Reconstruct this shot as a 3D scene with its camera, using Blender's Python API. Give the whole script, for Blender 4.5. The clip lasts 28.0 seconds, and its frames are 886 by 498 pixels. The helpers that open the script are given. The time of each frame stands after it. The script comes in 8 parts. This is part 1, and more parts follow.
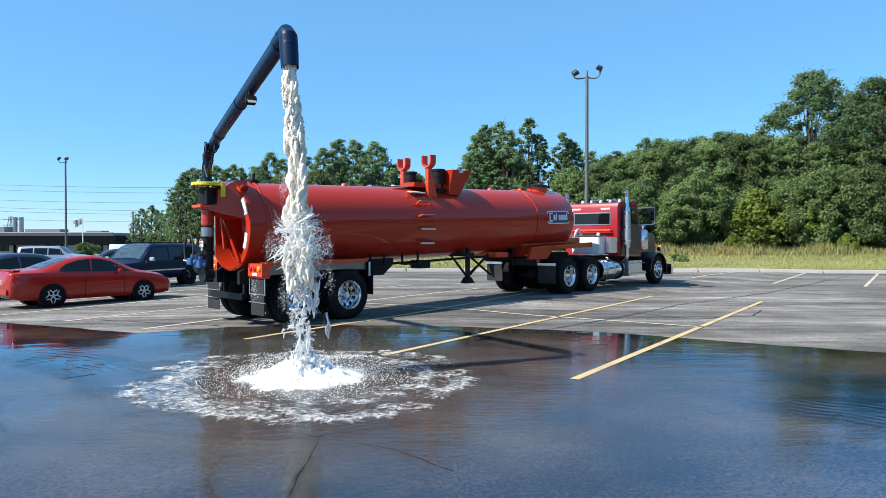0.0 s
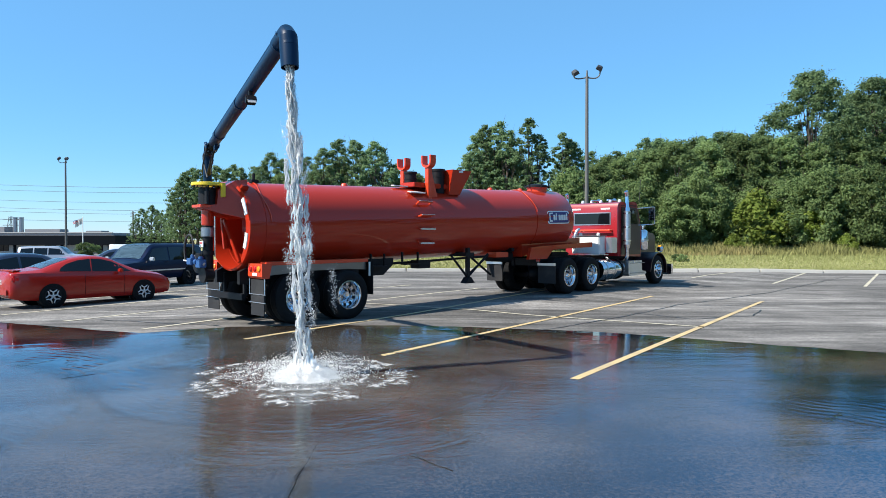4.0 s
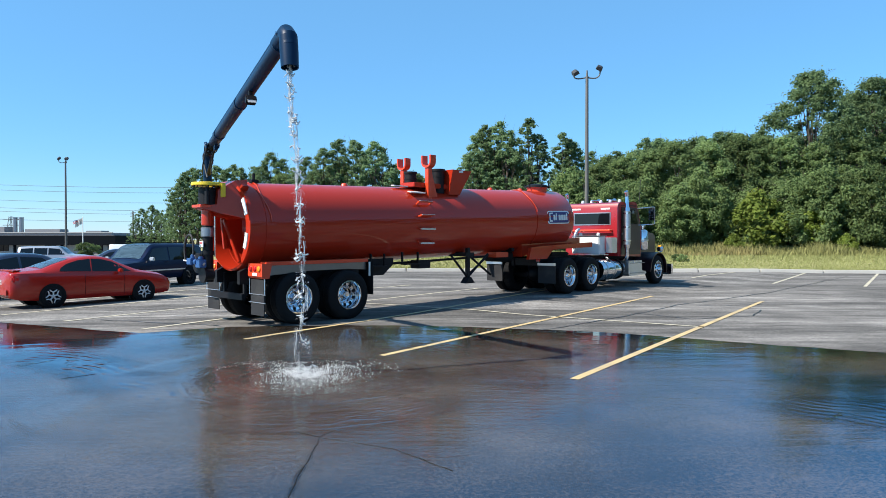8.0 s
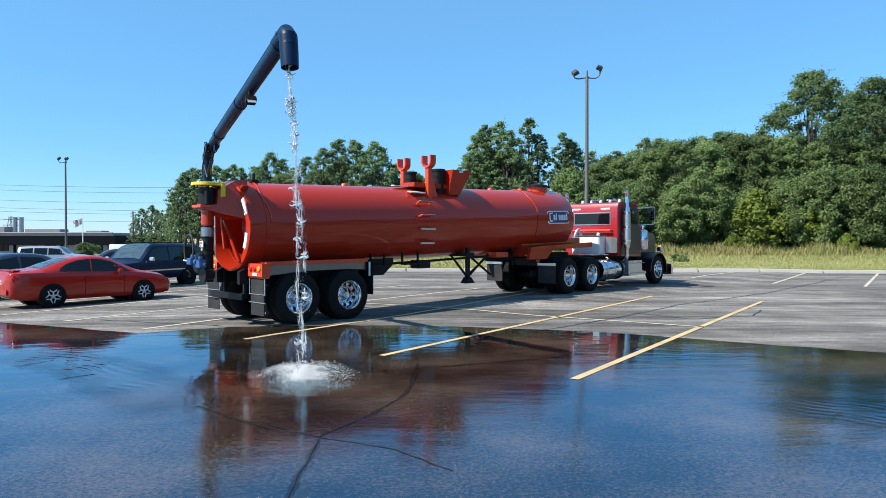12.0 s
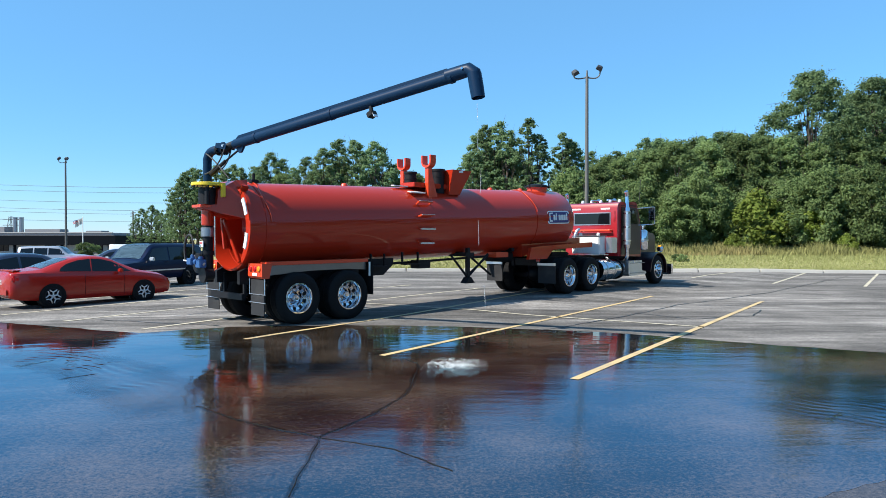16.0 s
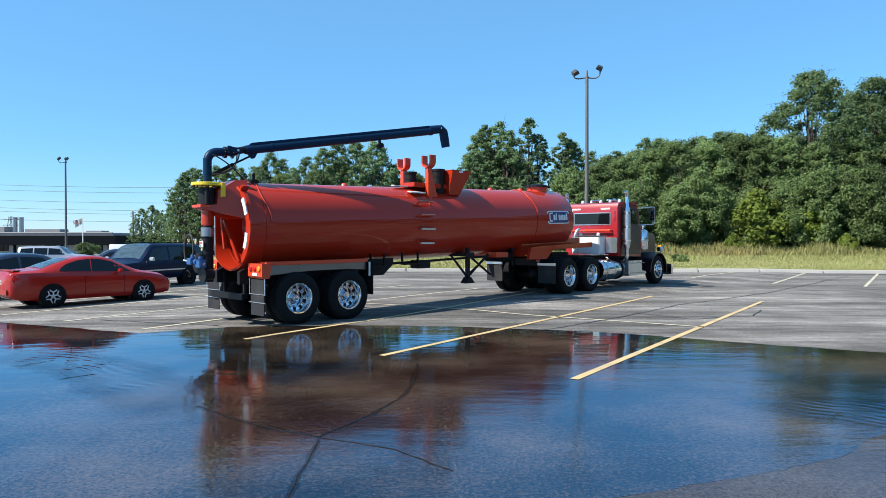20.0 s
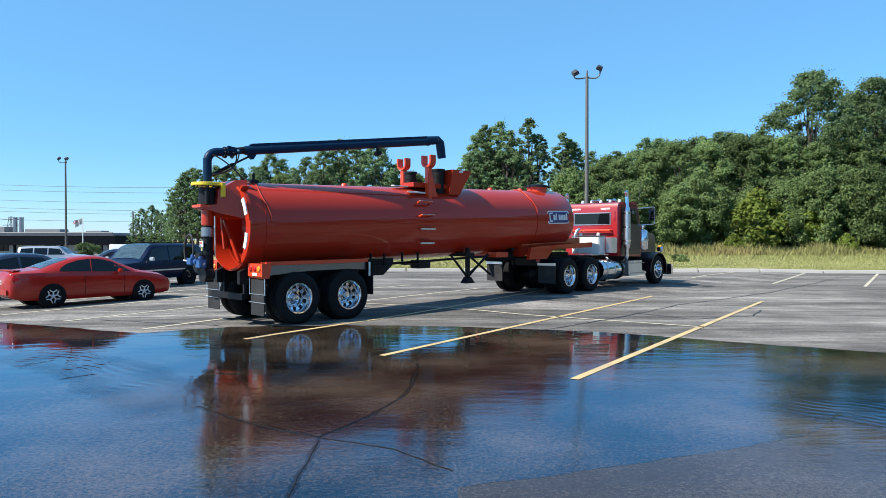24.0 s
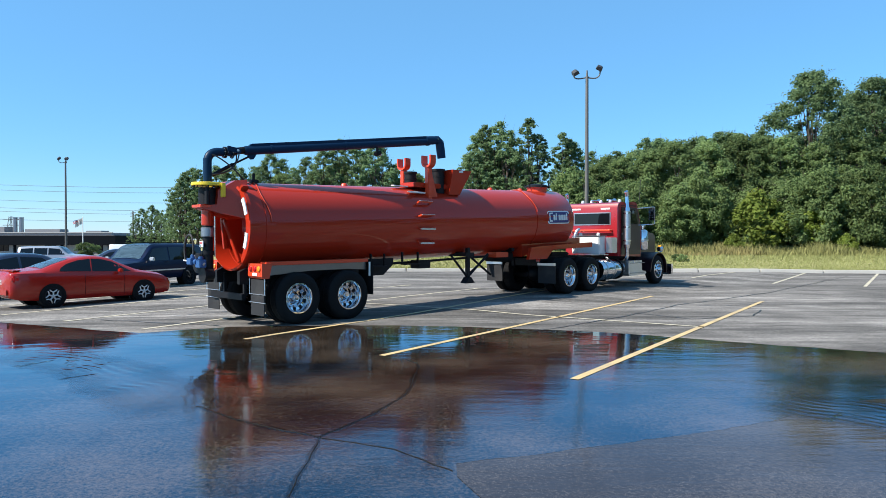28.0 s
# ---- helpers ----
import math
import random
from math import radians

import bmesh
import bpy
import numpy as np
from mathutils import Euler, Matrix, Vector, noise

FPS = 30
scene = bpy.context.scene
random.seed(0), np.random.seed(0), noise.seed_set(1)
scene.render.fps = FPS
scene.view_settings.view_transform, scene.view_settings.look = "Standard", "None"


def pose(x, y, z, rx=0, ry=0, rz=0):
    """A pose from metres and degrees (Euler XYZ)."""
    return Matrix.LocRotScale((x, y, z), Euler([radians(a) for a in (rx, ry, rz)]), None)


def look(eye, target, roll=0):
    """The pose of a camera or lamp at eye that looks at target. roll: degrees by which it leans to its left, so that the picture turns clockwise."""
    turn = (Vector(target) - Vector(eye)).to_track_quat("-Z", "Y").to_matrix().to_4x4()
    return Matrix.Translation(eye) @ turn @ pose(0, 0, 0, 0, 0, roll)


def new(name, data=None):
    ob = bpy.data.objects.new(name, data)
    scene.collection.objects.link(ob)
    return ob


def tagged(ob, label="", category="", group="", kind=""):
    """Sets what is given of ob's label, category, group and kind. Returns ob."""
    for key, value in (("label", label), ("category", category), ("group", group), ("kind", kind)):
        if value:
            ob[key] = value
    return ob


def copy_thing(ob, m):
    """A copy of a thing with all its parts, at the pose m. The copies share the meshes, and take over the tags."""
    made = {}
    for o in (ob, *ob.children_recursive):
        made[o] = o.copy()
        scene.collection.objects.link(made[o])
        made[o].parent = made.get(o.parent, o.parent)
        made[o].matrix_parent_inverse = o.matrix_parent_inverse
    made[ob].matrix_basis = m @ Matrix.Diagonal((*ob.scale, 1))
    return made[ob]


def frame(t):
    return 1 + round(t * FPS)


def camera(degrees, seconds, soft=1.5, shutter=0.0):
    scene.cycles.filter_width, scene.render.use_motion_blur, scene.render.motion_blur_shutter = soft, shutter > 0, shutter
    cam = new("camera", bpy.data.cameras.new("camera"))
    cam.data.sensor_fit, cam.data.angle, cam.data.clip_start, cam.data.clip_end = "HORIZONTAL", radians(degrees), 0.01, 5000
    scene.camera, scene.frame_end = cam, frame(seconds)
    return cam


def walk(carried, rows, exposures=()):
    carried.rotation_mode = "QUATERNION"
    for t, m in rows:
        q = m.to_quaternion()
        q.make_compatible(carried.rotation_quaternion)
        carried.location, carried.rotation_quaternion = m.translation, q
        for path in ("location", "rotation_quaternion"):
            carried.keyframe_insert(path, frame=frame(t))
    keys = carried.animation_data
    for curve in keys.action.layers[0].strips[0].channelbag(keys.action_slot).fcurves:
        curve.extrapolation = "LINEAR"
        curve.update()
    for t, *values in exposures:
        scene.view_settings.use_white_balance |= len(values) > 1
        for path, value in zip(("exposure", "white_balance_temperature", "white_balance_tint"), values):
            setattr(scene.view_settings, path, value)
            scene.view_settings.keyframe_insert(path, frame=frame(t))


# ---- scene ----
cam = camera(65.55, 28.0, soft=0.5, shutter=0.006)
EYE = pose(0, 0, 1.693, 89.187, 0, 0)
walk(cam, [(0, EYE), (28, EYE)], exposures=[(0, 0.88), (28, 0.88)])

# ---- light ----
world = bpy.data.worlds.new("sky")
scene.world = world
world.use_nodes = True
_n = world.node_tree.nodes
_sky = _n.new("ShaderNodeTexSky")
_sky.sky_type = "NISHITA"
_sky.sun_disc = False
_sky.sun_elevation = radians(45)
_sky.sun_rotation = radians(246.5)
_sky.air_density, _sky.dust_density, _sky.ozone_density = 0.95, 0.0, 10.0
_n["Background"].inputs[1].default_value = 0.118
_hue = _n.new("ShaderNodeHueSaturation")
_hue.inputs["Saturation"].default_value = 1.13
_hue.inputs["Hue"].default_value = 0.491
world.node_tree.links.new(_sky.outputs[0], _hue.inputs["Color"])
_even = _n.new("ShaderNodeMix")
_even.data_type = "RGBA"
_even.inputs[0].default_value = 0.5
_even.inputs[7].default_value = (1.25, 2.65, 4.35, 1)
world.node_tree.links.new(_hue.outputs[0], _even.inputs[6])
world.node_tree.links.new(_even.outputs[2], _n["Background"].inputs[0])
sun = new("sun", bpy.data.lights.new("sun", "SUN"))
sun.data.energy, sun.data.angle, sun.data.color = 5.0, radians(0.53), (1.0, 0.94, 0.84)
sun.matrix_world = look((-36.8, -16, 40), (0, 0, 0))


# ---- materials ----
def material(name, color, rough=0.5, metal=0.0, vary=0.12, scale=6.0, fine=60.0, bump=0.0, bump_scale=None, coat=0.0,
             spec=0.5, random=0.0, island=0.0, dirt=None, dirt_amount=0.0, rough_vary=0.1, ior=1.5, transmission=0.0, emit=0.0):
    m = bpy.data.materials.new(name)
    m.use_nodes = True
    nt = m.node_tree
    N, Lk = nt.nodes, nt.links
    b = N["Principled BSDF"]
    b.inputs["Roughness"].default_value = rough
    b.inputs["Metallic"].default_value = metal
    b.inputs["Coat Weight"].default_value = coat
    b.inputs["Coat Roughness"].default_value = 0.05
    b.inputs["Specular IOR Level"].default_value = spec
    b.inputs["IOR"].default_value = ior
    b.inputs["Transmission Weight"].default_value = transmission
    tc = N.new("ShaderNodeTexCoord")

    def tex(sc, detail=4):
        t = N.new("ShaderNodeTexNoise")
        t.inputs["Scale"].default_value, t.inputs["Detail"].default_value = sc, detail
        Lk.new(tc.outputs["Object"], t.inputs["Vector"])
        return t

    def mathn(op, a, c):
        x = N.new("ShaderNodeMath")
        x.operation = op
        for i, v in enumerate((a, c)):
            if isinstance(v, (int, float)):
                x.inputs[i].default_value = v
            else:
                Lk.new(v, x.inputs[i])
        return x.outputs[0]

    big, small = tex(scale), tex(fine, 3)
    f = mathn("ADD", mathn("MULTIPLY", big.outputs[0], 0.65), mathn("MULTIPLY", small.outputs[0], 0.35))
    f = mathn("ADD", 1 - vary, mathn("MULTIPLY", f, 2 * vary))
    if random:
        info = N.new("ShaderNodeObjectInfo")
        f = mathn("MULTIPLY", f, mathn("ADD", 1 - random, mathn("MULTIPLY", info.outputs["Random"], 2 * random)))
    if island:
        info = N.new("ShaderNodeNewGeometry")
        f = mathn("MULTIPLY", f, mathn("ADD", 1 - island, mathn("MULTIPLY", info.outputs["Random Per Island"], 2 * island)))
    mul = N.new("ShaderNodeVectorMath")
    mul.operation = "SCALE"
    mul.inputs[0].default_value = color[:3]
    Lk.new(f, mul.inputs["Scale"])
    col = mul.outputs[0]
    if dirt:
        dn = tex(scale * 0.37, 6)
        ramp = N.new("ShaderNodeValToRGB")
        ramp.color_ramp.elements[0].position, ramp.color_ramp.elements[1].position = 0.5, 0.72
        Lk.new(dn.outputs[0], ramp.inputs[0])
        mx = N.new("ShaderNodeMix")
        mx.data_type = "RGBA"
        Lk.new(mathn("MULTIPLY", ramp.outputs[0], dirt_amount), mx.inputs[0])
        Lk.new(col, mx.inputs[6])
        mx.inputs[7].default_value = (*dirt, 1)
        col = mx.outputs[2]
    Lk.new(col, b.inputs["Base Color"])
    if rough_vary:
        Lk.new(mathn("ADD", rough - rough_vary * rough, mathn("MULTIPLY", big.outputs[0], 2 * rough_vary * rough)), b.inputs["Roughness"])
    if bump:
        bn = tex(bump_scale or fine, 3)
        bp = N.new("ShaderNodeBump")
        bp.inputs["Strength"].default_value = bump
        bp.inputs["Distance"].default_value = 0.02
        Lk.new(bn.outputs[0], bp.inputs["Height"])
        Lk.new(bp.outputs[0], b.inputs["Normal"])
    if emit:
        b.inputs["Emission Strength"].default_value = emit
        b.inputs["Emission Color"].default_value = (*color[:3], 1)
    return m


def leaf_material(name, color, scale, random):
    """Leaves: glossy skin over a body that lets part of the light through."""
    m = material(name, color, 0.55, vary=0.25, scale=scale, fine=6, island=0.22, random=random, spec=0.1)
    N, Lk = m.node_tree.nodes, m.node_tree.links
    b, out = N["Principled BSDF"], N["Material Output"]
    tr, mx = N.new("ShaderNodeBsdfTranslucent"), N.new("ShaderNodeMixShader")
    mx.inputs[0].default_value = 0.52
    col = b.inputs["Base Color"].links[0].from_socket
    Lk.new(col, tr.inputs[0])
    Lk.new(b.outputs[0], mx.inputs[1])
    Lk.new(tr.outputs[0], mx.inputs[2])
    Lk.new(mx.outputs[0], out.inputs["Surface"])
    return m


def asphalt_material():
    """Worn grey asphalt: stone grain, darker patches, long pale and dark streaks of wear."""
    m = bpy.data.materials.new("asphalt")
    m.use_nodes = True
    N, Lk = m.node_tree.nodes, m.node_tree.links
    b = N["Principled BSDF"]
    b.inputs["Roughness"].default_value = 0.88
    b.inputs["Specular IOR Level"].default_value = 0.25
    tc = N.new("ShaderNodeTexCoord")

    def tex(scale, detail, stretch=(1, 1, 1), turn=0.0, rough=0.6):
        mp = N.new("ShaderNodeMapping")
        mp.inputs["Scale"].default_value = stretch
        mp.inputs["Rotation"].default_value = (0, 0, radians(turn))
        Lk.new(tc.outputs["Object"], mp.inputs[0])
        t = N.new("ShaderNodeTexNoise")
        t.inputs["Scale"].default_value, t.inputs["Detail"].default_value, t.inputs["Roughness"].default_value = scale, detail, rough
        Lk.new(mp.outputs[0], t.inputs["Vector"])
        return t.outputs[0]

    def span(v, a, c, lo, hi):
        r = N.new("ShaderNodeMapRange")
        r.inputs[1].default_value, r.inputs[2].default_value, r.inputs[3].default_value, r.inputs[4].default_value = a, c, lo, hi
        Lk.new(v, r.inputs[0])
        return r.outputs[0]

    def mul(a, c):
        x = N.new("ShaderNodeMath")
        x.operation = "MULTIPLY"
        Lk.new(a, x.inputs[0])
        Lk.new(c, x.inputs[1])
        return x.outputs[0]

    f = span(tex(0.5, 6, (0.16, 1.3, 1), 34), 0.38, 0.64, 0.56, 1.36)
    f = mul(f, span(tex(2.2, 5, (0.25, 1.4, 1), 34), 0.36, 0.66, 0.66, 1.32))
    f = mul(f, span(tex(0.16, 4), 0.35, 0.68, 0.74, 1.24))
    f = mul(f, span(tex(1.1, 6, rough=0.7), 0.36, 0.66, 0.8, 1.2))
    f = mul(f, span(tex(14, 5, rough=0.75), 0.34, 0.68, 0.66, 1.36))
    f = mul(f, span(tex(45, 3), 0.3, 0.7, 0.66, 1.38))
    f = mul(f, span(tex(160, 2), 0.3, 0.7, 0.7, 1.32))
    sc = N.new("ShaderNodeVectorMath")
    sc.operation = "SCALE"
    sc.inputs[0].default_value = (0.158, 0.149, 0.138)
    Lk.new(f, sc.inputs["Scale"])
    Lk.new(sc.outputs[0], b.inputs["Base Color"])
    bp = N.new("ShaderNodeBump")
    bp.inputs["Strength"].default_value, bp.inputs["Distance"].default_value = 0.5, 0.01
    Lk.new(tex(120, 3), bp.inputs["Height"])
    Lk.new(bp.outputs[0], b.inputs["Normal"])
    return m


def wet_material(name, pooled, dark=(0.003, 0.0025, 0.002, 1), pale=(0.105, 0.078, 0.057, 1), ior=2.0, reflection_tint=(0.54, 0.84, 1.0, 1), rough=0.1, waves=1.0, film=0.0):
    """Soaked asphalt under a film of water: deep and still where it has pooled, thin over the stones elsewhere.
    film: how far a loose sheet of running water hides what it runs over, thinning out to its rim."""
    m = bpy.data.materials.new(name)
    m.use_nodes = True
    N, Lk = m.node_tree.nodes, m.node_tree.links
    N.remove(N["Principled BSDF"])
    place_in_world = N.new("ShaderNodeNewGeometry").outputs["Position"]

    def noise_tex(scale, detail, stretch=(1, 1, 1), rough=0.5):
        mp = N.new("ShaderNodeMapping")
        mp.inputs["Scale"].default_value = stretch
        Lk.new(place_in_world, mp.inputs[0])
        t = N.new("ShaderNodeTexNoise")
        t.inputs["Scale"].default_value, t.inputs["Detail"].default_value, t.inputs["Roughness"].default_value = scale, detail, rough
        Lk.new(mp.outputs[0], t.inputs["Vector"])
        return t.outputs[0]

    def span(v, a, c, lo, hi, smooth=False):
        r = N.new("ShaderNodeMapRange")
        if smooth:
            r.interpolation_type = "SMOOTHSTEP"
        r.inputs[1].default_value, r.inputs[2].default_value, r.inputs[3].default_value, r.inputs[4].default_value = a, c, lo, hi
        Lk.new(v, r.inputs[0])
        return r.outputs[0]

    def calc(op, a, c):
        x = N.new("ShaderNodeMath")
        x.operation = op
        for i, v in enumerate((a, c)):
            if isinstance(v, (int, float)):
                x.inputs[i].default_value = v
            else:
                Lk.new(v, x.inputs[i])
        return x.outputs[0]

    # depth of the film over the plan
    sep = N.new("ShaderNodeSeparateXYZ")
    Lk.new(place_in_world, sep.inputs[0])
    wander = calc("MULTIPLY", calc("SUBTRACT", noise_tex(0.55, 5, (0.6, 1, 1)), 0.5), 3.0)
    if pooled:
        far = span(calc("ADD", sep.outputs["Y"], wander), 8.6, 12.0, 0, 1, True)
        left = calc("MULTIPLY", span(calc("ADD", sep.outputs["X"], calc("MULTIPLY", wander, 0.5)), -1.6, -4.2, 0, 1, True), span(calc("ADD", sep.outputs["Y"], wander), 3.0, 6.8, 0, 1, True))
        pool = calc("MAXIMUM", far, left)
    else:
        pool = span(wander, -1, 1, 0.4, 0.8)
    thin = calc("SUBTRACT", 1.0, pool)
    grain, stones, patch = noise_tex(30, 4, rough=0.8), noise_tex(110, 2), noise_tex(0.5, 5)
    mx = N.new("ShaderNodeMix")
    mx.data_type = "RGBA"
    mx.inputs[6].default_value, mx.inputs[7].default_value = dark, pale
    mixed = calc("ADD", calc("ADD", calc("MULTIPLY", grain, 0.9), calc("MULTIPLY", stones, 0.55)), calc("MULTIPLY", patch, 0.8))
    Lk.new(span(mixed, 1.05, 1.36, 0, 1), mx.inputs[0])
    swell, ripple, wide = noise_tex(2.2, 3, (0.5, 1.4, 1)), noise_tex(9, 3, (0.35, 1.5, 1)), noise_tex(0.8, 2, (0.5, 1.6, 1))
    h = calc("ADD", calc("ADD", calc("MULTIPLY", swell, 1.6), calc("MULTIPLY", wide, 2.0)), calc("MULTIPLY", ripple, 0.5 * waves))
    h = calc("ADD", h, calc("MULTIPLY", calc("MULTIPLY", grain, calc("ADD", thin, 0.02)), 0.17))
    h = calc("ADD", h, calc("MULTIPLY", calc("MULTIPLY", stones, thin), 0.08))
    if pooled:
        # the paving falls gently towards the camera on this side
        h = calc("ADD", h, calc("MULTIPLY", calc("SUBTRACT", sep.outputs["Y"], 10.5), span(sep.outputs["X"], 0.0, 4.5, 0, 11, True)))
    bp = N.new("ShaderNodeBump")
    bp.inputs["Strength"].default_value, bp.inputs["Distance"].default_value = 0.1, 0.02
    Lk.new(h, bp.inputs["Height"])
    body, gloss, fres, mix = N.new("ShaderNodeBsdfDiffuse"), N.new("ShaderNodeBsdfGlossy"), N.new("ShaderNodeFresnel"), N.new("ShaderNodeMixShader")
    Lk.new(mx.outputs[2], body.inputs["Color"])
    # blue put into the reflections: bluer sky, less red from the tank
    gloss.inputs["Color"].default_value = reflection_tint
    Lk.new(calc("ADD", 0.015, calc("MULTIPLY", thin, calc("MULTIPLY", noise_tex(1.1, 5, (0.4, 1.2, 1)), rough))), gloss.inputs["Roughness"])
    fres.inputs["IOR"].default_value = ior
    for node in (body, gloss, fres):
        Lk.new(bp.outputs[0], node.inputs["Normal"])
    Lk.new(fres.outputs[0], mix.inputs[0])
    Lk.new(body.outputs[0], mix.inputs[1])
    Lk.new(gloss.outputs[0], mix.inputs[2])
    last = mix
    if film:
        cover, clear = N.new("ShaderNodeAttribute"), N.new("ShaderNodeBsdfTransparent")
        cover.attribute_name = "cover"
        last = N.new("ShaderNodeMixShader")
        Lk.new(calc("MULTIPLY", cover.outputs["Fac"], film), last.inputs[0])
        Lk.new(clear.outputs[0], last.inputs[1])
        Lk.new(mix.outputs[0], last.inputs[2])
    Lk.new(last.outputs[0], N["Material Output"].inputs["Surface"])
    return m


def foam_material():
    """Lacy white foam with holes, thinning out to the rim of its sheet."""
    m = material("white_foam", (0.8, 0.8, 0.79), 0.35, vary=0.08, scale=12, fine=60, ior=1.33, bump=0.6, bump_scale=50)
    N, Lk = m.node_tree.nodes, m.node_tree.links
    tc = N.new("ShaderNodeTexCoord")
    lace, fine = N.new("ShaderNodeTexNoise"), N.new("ShaderNodeTexNoise")
    for t, sc in ((lace, 9.0), (fine, 42.0)):
        t.inputs["Scale"].default_value, t.inputs["Detail"].default_value, t.inputs["Distortion"].default_value = sc, 5, 1.2
        Lk.new(tc.outputs["Object"], t.inputs["Vector"])
    add, cover, rng_, clear, mix = N.new("ShaderNodeMath"), N.new("ShaderNodeAttribute"), N.new("ShaderNodeMapRange"), N.new("ShaderNodeBsdfTransparent"), N.new("ShaderNodeMixShader")
    cover.attribute_name = "cover"
    add.operation = "MULTIPLY_ADD"
    Lk.new(fine.outputs[0], add.inputs[0])
    add.inputs[1].default_value = 0.45
    Lk.new(lace.outputs[0], add.inputs[2])
    both = N.new("ShaderNodeMath")
    both.operation = "MULTIPLY_ADD"
    Lk.new(cover.outputs["Fac"], both.inputs[0])
    both.inputs[1].default_value = 0.42
    Lk.new(add.outputs[0], both.inputs[2])
    rng_.inputs[1].default_value, rng_.inputs[2].default_value, rng_.inputs[3].default_value, rng_.inputs[4].default_value = 0.92, 1.3, 0.0, 0.64
    Lk.new(both.outputs[0], rng_.inputs[0])
    Lk.new(rng_.outputs[0], mix.inputs[0])
    Lk.new(clear.outputs[0], mix.inputs[1])
    Lk.new(N["Principled BSDF"].outputs[0], mix.inputs[2])
    Lk.new(mix.outputs[0], N["Material Output"].inputs["Surface"])
    return m


